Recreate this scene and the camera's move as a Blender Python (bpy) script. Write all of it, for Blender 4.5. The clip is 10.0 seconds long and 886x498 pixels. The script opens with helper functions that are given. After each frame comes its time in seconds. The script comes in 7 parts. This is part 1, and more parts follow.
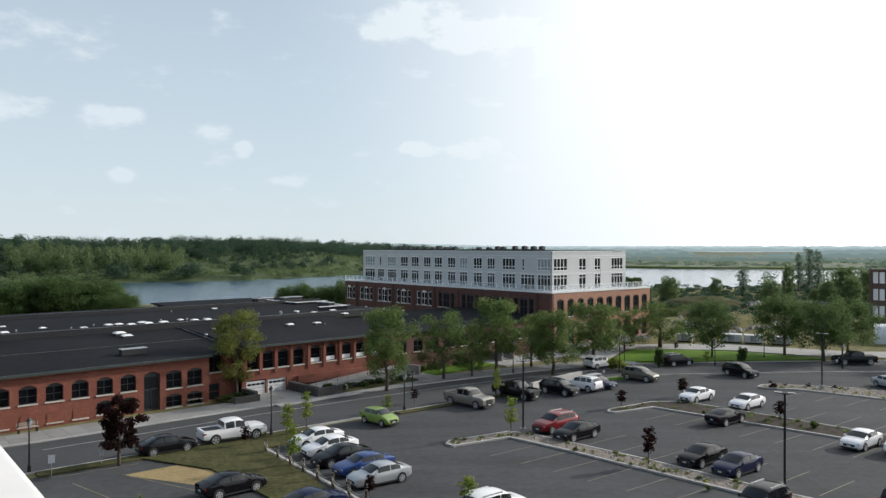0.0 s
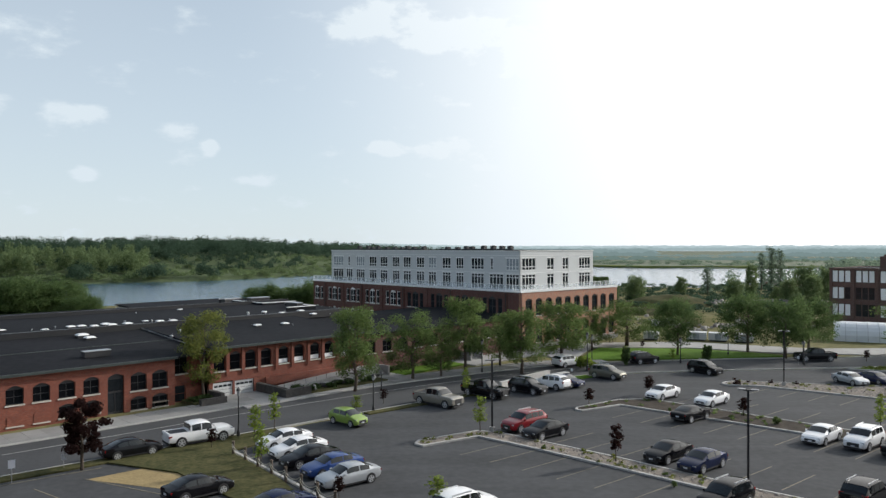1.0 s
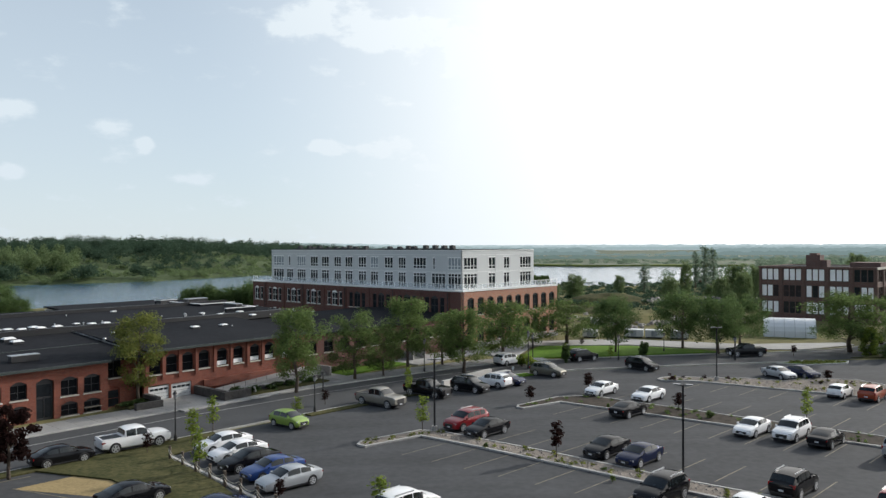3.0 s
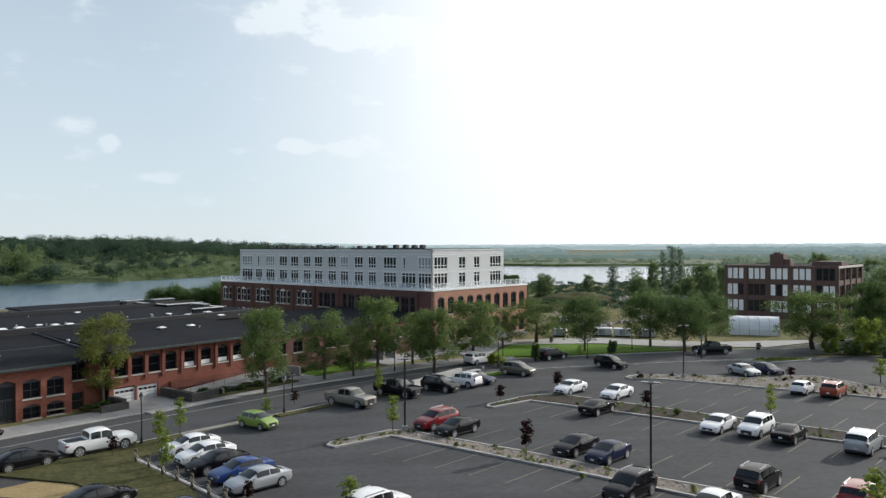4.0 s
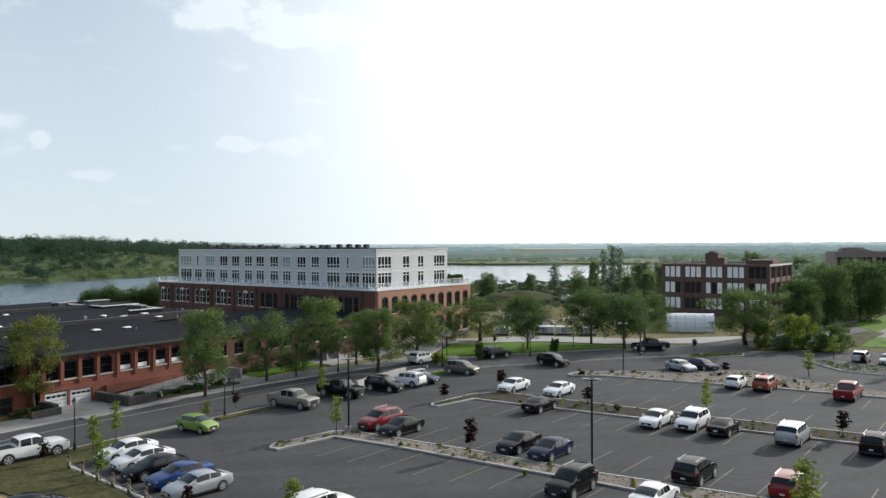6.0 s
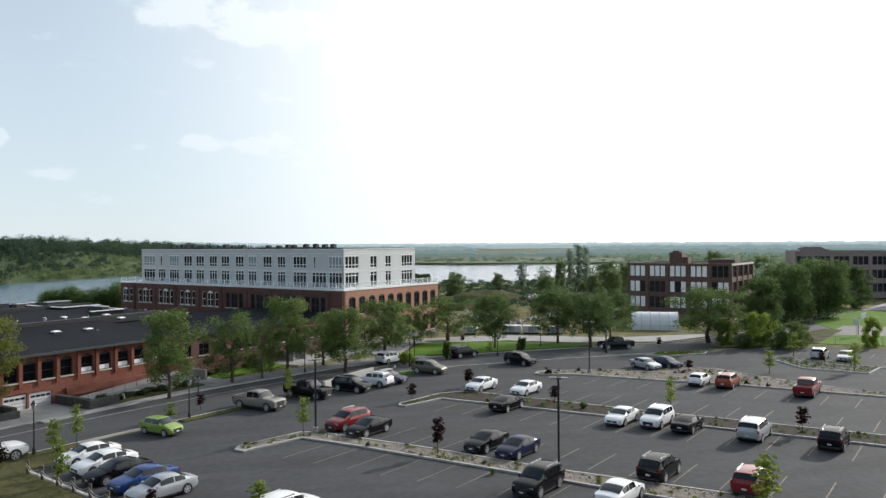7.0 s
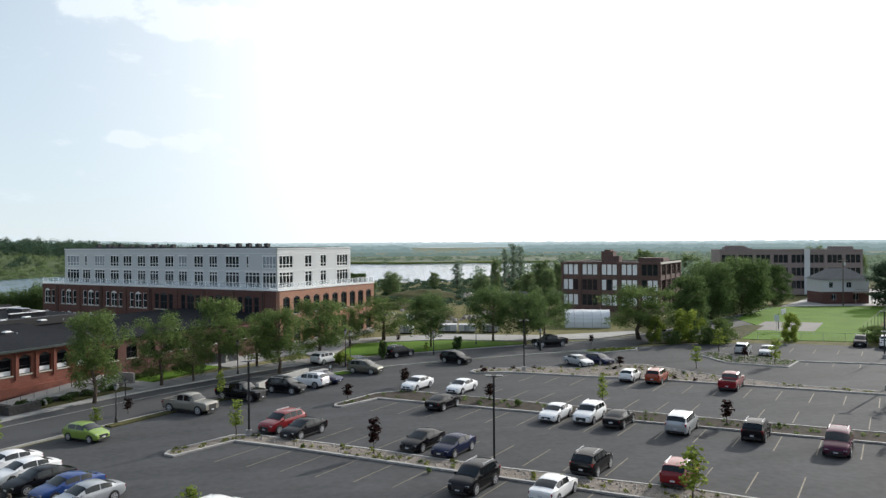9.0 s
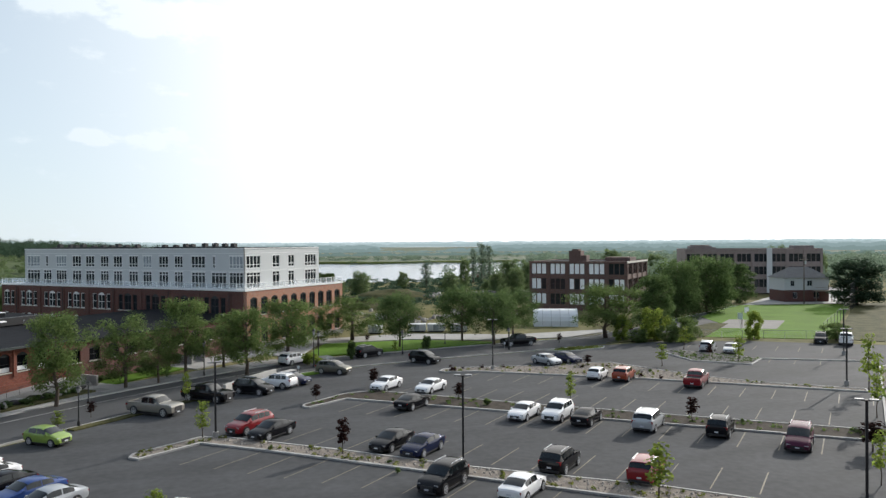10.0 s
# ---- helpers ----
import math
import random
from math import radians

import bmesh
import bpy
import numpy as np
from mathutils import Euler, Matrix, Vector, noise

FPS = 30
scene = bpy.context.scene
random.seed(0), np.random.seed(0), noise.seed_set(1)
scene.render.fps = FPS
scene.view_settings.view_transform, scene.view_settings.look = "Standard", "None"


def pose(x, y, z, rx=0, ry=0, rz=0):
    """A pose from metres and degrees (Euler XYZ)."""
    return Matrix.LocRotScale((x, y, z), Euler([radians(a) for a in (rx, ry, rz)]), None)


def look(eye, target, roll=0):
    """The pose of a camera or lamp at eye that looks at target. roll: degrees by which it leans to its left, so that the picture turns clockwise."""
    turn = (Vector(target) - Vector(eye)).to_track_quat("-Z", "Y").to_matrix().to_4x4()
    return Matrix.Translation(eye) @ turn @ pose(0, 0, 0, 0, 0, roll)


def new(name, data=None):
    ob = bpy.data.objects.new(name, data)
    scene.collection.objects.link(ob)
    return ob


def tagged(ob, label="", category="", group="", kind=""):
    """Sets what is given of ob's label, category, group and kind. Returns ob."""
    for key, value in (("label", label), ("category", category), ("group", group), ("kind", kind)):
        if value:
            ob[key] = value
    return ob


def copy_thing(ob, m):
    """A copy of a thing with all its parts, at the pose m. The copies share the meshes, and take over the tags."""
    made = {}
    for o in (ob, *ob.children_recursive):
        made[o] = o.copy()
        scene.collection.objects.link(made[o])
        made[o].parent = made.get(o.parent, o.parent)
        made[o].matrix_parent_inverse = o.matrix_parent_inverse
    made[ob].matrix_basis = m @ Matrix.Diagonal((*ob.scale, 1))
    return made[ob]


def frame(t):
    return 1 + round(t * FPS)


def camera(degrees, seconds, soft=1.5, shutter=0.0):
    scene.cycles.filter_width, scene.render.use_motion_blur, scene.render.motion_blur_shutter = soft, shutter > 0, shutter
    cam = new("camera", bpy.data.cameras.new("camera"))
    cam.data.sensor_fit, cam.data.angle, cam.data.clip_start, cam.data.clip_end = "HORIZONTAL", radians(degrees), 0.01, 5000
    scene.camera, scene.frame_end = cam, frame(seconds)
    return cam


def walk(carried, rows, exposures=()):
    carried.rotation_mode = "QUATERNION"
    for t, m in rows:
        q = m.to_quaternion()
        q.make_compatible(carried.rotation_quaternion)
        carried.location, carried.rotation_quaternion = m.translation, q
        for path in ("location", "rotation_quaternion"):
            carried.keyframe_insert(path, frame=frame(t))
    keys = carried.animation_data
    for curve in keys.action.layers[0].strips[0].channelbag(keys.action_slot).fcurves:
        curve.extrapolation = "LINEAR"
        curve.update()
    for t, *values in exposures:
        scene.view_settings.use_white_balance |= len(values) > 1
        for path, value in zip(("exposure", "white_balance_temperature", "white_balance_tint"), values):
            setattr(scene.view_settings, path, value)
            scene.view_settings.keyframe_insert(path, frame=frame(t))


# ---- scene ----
cam = camera(60.81, 10.0, soft=1.4)
EYE_H = 17.0
# seconds, yaw, pitch, roll of a slow pan on a fixed tripod
PAN = [(0, -0.003, -0.149, -0.001),
        (0.5, -1.208, -0.152, 0.048),
        (1, -2.366, -0.172, 0.095),
        (1.5, -3.472, -0.178, 0.118),
        (2, -4.540, -0.199, 0.128),
        (2.5, -5.629, -0.206, 0.161),
        (4, -9.017, -0.260, 0.229),
        (4.5, -10.101, -0.280, 0.234),
        (5, -11.174, -0.289, 0.274),
        (5.5, -12.166, -0.306, 0.277),
        (7, -15.738, -0.363, 0.342),
        (7.5, -16.969, -0.389, 0.346),
        (8, -18.179, -0.407, 0.373),
        (8.5, -19.381, -0.432, 0.370),
        (9, -20.593, -0.452, 0.374),
        (9.5, -21.796, -0.476, 0.423),
        (10, -22.958, -0.496, 0.435)]
walk(cam, [(t, pose(0, 0, EYE_H, 90 + p, r, w)) for t, w, p, r in PAN], [(0, 0.0), (5, 0.05), (10, 0.15)])


# ---- world and sun ----
SUN_AZ, SUN_EL = 63.5, 22.0   # degrees clockwise from +y, and above the horizon
CLOUDS = ((-2.5, 16.4, 6.5, 2.3, 0.42), (3.5, 15.6, 5.5, 2.3, 0.34), (9.5, 14.2, 7.0, 2.6, 0.3), (-29.5, 9.3, 3.6, 1.7, 0.36), (-23.5, 9.2, 3.4, 1.2, 0.36), (-17.0, 8.2, 2.4, 1.1, 0.3),
          (-14.7, 7.3, 1.1, 1.1, 0.4), (-23.0, 5.0, 1.8, 0.9, 0.34), (-11.5, 4.9, 3.0, 0.9, 0.3), (-2.0, 7.4, 2.2, 1.0, 0.4), (2.4, 7.3, 3.6, 1.4, 0.3), (-29.0, 14.0, 6.0, 2.4, 0.2))


def make_world():
    w = bpy.data.worlds.new("sky")
    scene.world = w
    w.use_nodes = True
    nt = w.node_tree
    nt.nodes.clear()
    N, L = nt.nodes.new, nt.links.new
    out, bg = N("ShaderNodeOutputWorld"), N("ShaderNodeBackground")
    sky = N("ShaderNodeTexSky")
    sky.sky_type, sky.sun_disc = "NISHITA", False
    sky.sun_elevation, sky.sun_rotation = radians(SUN_EL), radians(SUN_AZ)
    sky.air_density, sky.dust_density, sky.ozone_density = 1.0, 0.3, 3.0
    tc, sep = N("ShaderNodeTexCoord"), N("ShaderNodeSeparateXYZ")
    L(tc.outputs["Generated"], sep.inputs[0])
    # bearing and height of each direction, in radians
    az, el = N("ShaderNodeMath"), N("ShaderNodeMath")
    az.operation, el.operation = "ARCTAN2", "ARCSINE"
    L(sep.outputs["X"], az.inputs[0])
    L(sep.outputs["Y"], az.inputs[1])
    L(sep.outputs["Z"], el.inputs[0])
    pos = N("ShaderNodeCombineXYZ")
    L(az.outputs[0], pos.inputs[0])
    L(el.outputs[0], pos.inputs[1])
    nz = N("ShaderNodeTexNoise")
    nz.inputs["Scale"].default_value, nz.inputs["Detail"].default_value = 15.0, 7.0
    nz.inputs["Roughness"].default_value = 0.58
    stretch = N("ShaderNodeVectorMath")
    stretch.operation, stretch.inputs[1].default_value = "MULTIPLY", (1.0, 2.0, 1.0)
    L(pos.outputs[0], stretch.inputs[0])
    L(stretch.outputs[0], nz.inputs["Vector"])
    # banks of small cumulus: bearing, height, half width, half height in degrees, density
    total = nz.outputs["Fac"]
    for ca, ce, cw, ch, dens in CLOUDS:
        off, scl, ln, fall, acc = (N("ShaderNodeVectorMath"), N("ShaderNodeVectorMath"), N("ShaderNodeVectorMath"), N("ShaderNodeMapRange"), N("ShaderNodeMath"))
        off.operation, off.inputs[1].default_value = "SUBTRACT", (radians(ca), radians(ce), 0)
        scl.operation, scl.inputs[1].default_value = "MULTIPLY", (1 / radians(cw), 1 / radians(ch), 0)
        ln.operation, acc.operation = "LENGTH", "ADD"
        fall.interpolation_type = "SMOOTHSTEP"
        fall.inputs["From Min"].default_value, fall.inputs["From Max"].default_value = 1.0, 0.0
        fall.inputs["To Min"].default_value, fall.inputs["To Max"].default_value = 0.0, dens
        L(pos.outputs[0], off.inputs[0])
        L(off.outputs[0], scl.inputs[0])
        L(scl.outputs[0], ln.inputs[0])
        L(ln.outputs["Value"], fall.inputs["Value"])
        L(total, acc.inputs[0])
        L(fall.outputs[0], acc.inputs[1])
        total = acc.outputs[0]
    ramp = N("ShaderNodeMapRange")
    ramp.interpolation_type = "SMOOTHSTEP"
    ramp.inputs["From Min"].default_value, ramp.inputs["From Max"].default_value = 0.56, 0.92
    ramp.inputs["To Min"].default_value, ramp.inputs["To Max"].default_value = 0.0, 0.5
    L(total, ramp.inputs["Value"])
    # milky haze: whiter towards the horizon and towards the sun
    hz = N("ShaderNodeMapRange")
    hz.inputs["From Min"].default_value, hz.inputs["From Max"].default_value = 0.0, 1.1
    hz.inputs["To Min"].default_value, hz.inputs["To Max"].default_value = 0.84, 0.0
    L(sep.outputs["Z"], hz.inputs["Value"])
    dot = N("ShaderNodeVectorMath")
    dot.operation = "DOT_PRODUCT"
    dot.inputs[1].default_value = (math.sin(radians(SUN_AZ)) * math.cos(radians(SUN_EL)), math.cos(radians(SUN_AZ)) * math.cos(radians(SUN_EL)), math.sin(radians(SUN_EL)))
    L(tc.outputs["Generated"], dot.inputs[0])
    glow = N("ShaderNodeMapRange")
    glow.interpolation_type = "SMOOTHSTEP"
    glow.inputs["From Min"].default_value, glow.inputs["From Max"].default_value = 0.28, 1.14
    L(dot.outputs["Value"], glow.inputs["Value"])
    mx = N("ShaderNodeMath")
    mx.operation, mx.use_clamp = "ADD", True
    L(ramp.outputs[0], mx.inputs[0])
    L(hz.outputs[0], mx.inputs[1])
    fac = N("ShaderNodeMath")
    fac.operation, fac.use_clamp = "ADD", True
    L(mx.outputs[0], fac.inputs[0])
    L(glow.outputs[0], fac.inputs[1])
    mix = N("ShaderNodeMix")
    mix.data_type = "RGBA"
    L(fac.outputs[0], mix.inputs["Factor"])
    blue = N("ShaderNodeVectorMath")
    blue.operation, blue.inputs[1].default_value = "MULTIPLY", (1.28, 1.38, 1.4)
    L(sky.outputs[0], blue.inputs[0])
    L(blue.outputs[0], mix.inputs[6])
    # the veil itself is brighter round the sun
    veil = N("ShaderNodeMix")
    veil.data_type = "RGBA"
    L(glow.outputs[0], veil.inputs["Factor"])
    veil.inputs[6].default_value, veil.inputs[7].default_value = (9.1, 10.3, 11.2, 1), (18.5, 18.2, 17.8, 1)
    # the bright aureole close round the sun
    near = N("ShaderNodeMapRange")
    near.interpolation_type = "SMOOTHSTEP"
    near.inputs["From Min"].default_value, near.inputs["From Max"].default_value = 0.7, 1.0
    L(dot.outputs["Value"], near.inputs["Value"])
    aureole = N("ShaderNodeMix")
    aureole.data_type = "RGBA"
    L(near.outputs[0], aureole.inputs["Factor"])
    L(veil.outputs[2], aureole.inputs[6])
    aureole.inputs[7].default_value = (29.0, 28.6, 27.8, 1)
    L(aureole.outputs[2], mix.inputs[7])
    L(mix.outputs[2], bg.inputs["Color"])
    bg.inputs["Strength"].default_value = 0.079
    L(bg.outputs[0], out.inputs[0])


make_world()
sun_data = bpy.data.lights.new("sun", "SUN")
sun_data.energy, sun_data.angle, sun_data.color = 3.75, radians(0.6), (1.0, 0.95, 0.88)
sun = new("sun", sun_data)
az, el = radians(SUN_AZ), radians(SUN_EL)
sun.matrix_world = look((math.sin(az) * math.cos(el) * 300, math.cos(az) * math.cos(el) * 300, math.sin(el) * 300), (0, 0, 0))
scene.view_settings.exposure = 0.0


# ---- materials ----
def mat(name, col, rough=0.8, metal=0.0, var=0.25, scale=1.0, fine=12.0, bump=0.0, col2=None, spec=0.5, island=0.0, rand=0.0, coat=0.0):
    """A surface with coarse and fine variation of its colour, relief, and a change from piece to piece."""
    m = bpy.data.materials.new(name)
    m.use_nodes = True
    nt = m.node_tree
    N, L = nt.nodes.new, nt.links.new
    p = nt.nodes["Principled BSDF"]
    p.inputs["Roughness"].default_value, p.inputs["Metallic"].default_value = rough, metal
    p.inputs["Specular IOR Level"].default_value = spec
    p.inputs["Coat Weight"].default_value = coat
    p.inputs["Coat Roughness"].default_value = 0.02
    tc = N("ShaderNodeTexCoord")
    a, b = N("ShaderNodeTexNoise"), N("ShaderNodeTexNoise")
    for n, sc, dt in ((a, scale, 4.0), (b, fine, 3.0)):
        n.inputs["Scale"].default_value, n.inputs["Detail"].default_value = sc, dt
        L(tc.outputs["Object"], n.inputs["Vector"])
    ad = N("ShaderNodeMath")
    ad.operation = "ADD"
    L(a.outputs["Fac"], ad.inputs[0])
    L(b.outputs["Fac"], ad.inputs[1])
    mr = N("ShaderNodeMapRange")
    mr.inputs["From Min"].default_value, mr.inputs["From Max"].default_value = 0.65, 1.35
    L(ad.outputs[0], mr.inputs["Value"])
    mix = N("ShaderNodeMix")
    mix.data_type = "RGBA"
    c2 = col2 or tuple(min(1, c * (1 + var)) for c in col)
    mix.inputs[6].default_value = (*[c * (1 - var) for c in col], 1)
    mix.inputs[7].default_value = (*c2, 1)
    L(mr.outputs[0], mix.inputs["Factor"])
    res = mix.outputs[2]
    if island or rand:
        hs = N("ShaderNodeHueSaturation")
        src = N("ShaderNodeNewGeometry").outputs["Random Per Island"] if island else N("ShaderNodeObjectInfo").outputs["Random"]
        k = island or rand
        vr = N("ShaderNodeMapRange")
        vr.inputs["To Min"].default_value, vr.inputs["To Max"].default_value = 1 - k, 1 + k
        L(src, vr.inputs["Value"])
        L(vr.outputs[0], hs.inputs["Value"])
        hr = N("ShaderNodeMapRange")
        hr.inputs["To Min"].default_value, hr.inputs["To Max"].default_value = 0.5 - 0.03 * k, 0.5 + 0.03 * k
        L(src, hr.inputs["Value"])
        L(hr.outputs[0], hs.inputs["Hue"])
        L(res, hs.inputs["Color"])
        res = hs.outputs[0]
    L(res, p.inputs["Base Color"])
    if bump:
        bp = N("ShaderNodeBump")
        bp.inputs["Strength"].default_value, bp.inputs["Distance"].default_value = bump, 0.05
        L(b.outputs["Fac"], bp.inputs["Height"])
        L(bp.outputs[0], p.inputs["Normal"])
    return m


def leaf_mat(name, col, col2, k=0.28):
    m = mat(name, col, 0.85, var=0.3, scale=0.5, fine=3.0, col2=col2, island=k, spec=0.08)
    nt = m.node_tree
    N, L = nt.nodes.new, nt.links.new
    p = nt.nodes["Principled BSDF"]
    src = p.inputs["Base Color"].links[0].from_socket
    tr, ms = N("ShaderNodeBsdfTranslucent"), N("ShaderNodeMixShader")
    L(src, tr.inputs["Color"])
    ms.inputs[0].default_value = 0.64
    L(p.outputs[0], ms.inputs[1])
    L(tr.outputs[0], ms.inputs[2])
    L(ms.outputs[0], nt.nodes["Material Output"].inputs["Surface"])
    return m


def brick_mat(name, c1, c2, mortar, worn=None):
    m = mat(name, c1, 0.85, var=0.3, scale=0.3, fine=1.1, col2=worn)
    nt = m.node_tree
    N, L = nt.nodes.new, nt.links.new
    p = nt.nodes["Principled BSDF"]
    src = p.inputs["Base Color"].links[0].from_socket
    bt, tc, mp = N("ShaderNodeTexBrick"), N("ShaderNodeTexCoord"), N("ShaderNodeCombineXYZ")
    sp, ad = N("ShaderNodeSeparateXYZ"), N("ShaderNodeMath")
    L(tc.outputs["Object"], sp.inputs[0])
    ad.operation = "ADD"
    L(sp.outputs["X"], ad.inputs[0])
    L(sp.outputs["Y"], ad.inputs[1])
    L(ad.outputs[0], mp.inputs[0])
    L(sp.outputs["Z"], mp.inputs[1])
    L(mp.outputs[0], bt.inputs["Vector"])
    bt.inputs["Scale"].default_value = 1.0
    bt.inputs["Brick Width"].default_value, bt.inputs["Row Height"].default_value = 0.22, 0.075
    bt.inputs["Mortar Size"].default_value = 0.008
    bt.inputs["Mortar"].default_value = (*mortar, 1)
    bt.inputs["Color2"].default_value = (*c2, 1)
    L(src, bt.inputs["Color1"])
    L(bt.outputs["Color"], p.inputs["Base Color"])
    bp = N("ShaderNodeBump")
    bp.inputs["Strength"].default_value, bp.inputs["Distance"].default_value = 0.4, 0.01
    L(bt.outputs["Fac"], bp.inputs["Height"])
    bp.invert = True
    L(bp.outputs[0], p.inputs["Normal"])
    return m


def glass_mat(name, col, rough=0.06):
    m = mat(name, col, rough, var=0.3, scale=0.7, fine=2.0, spec=0.3)
    return m


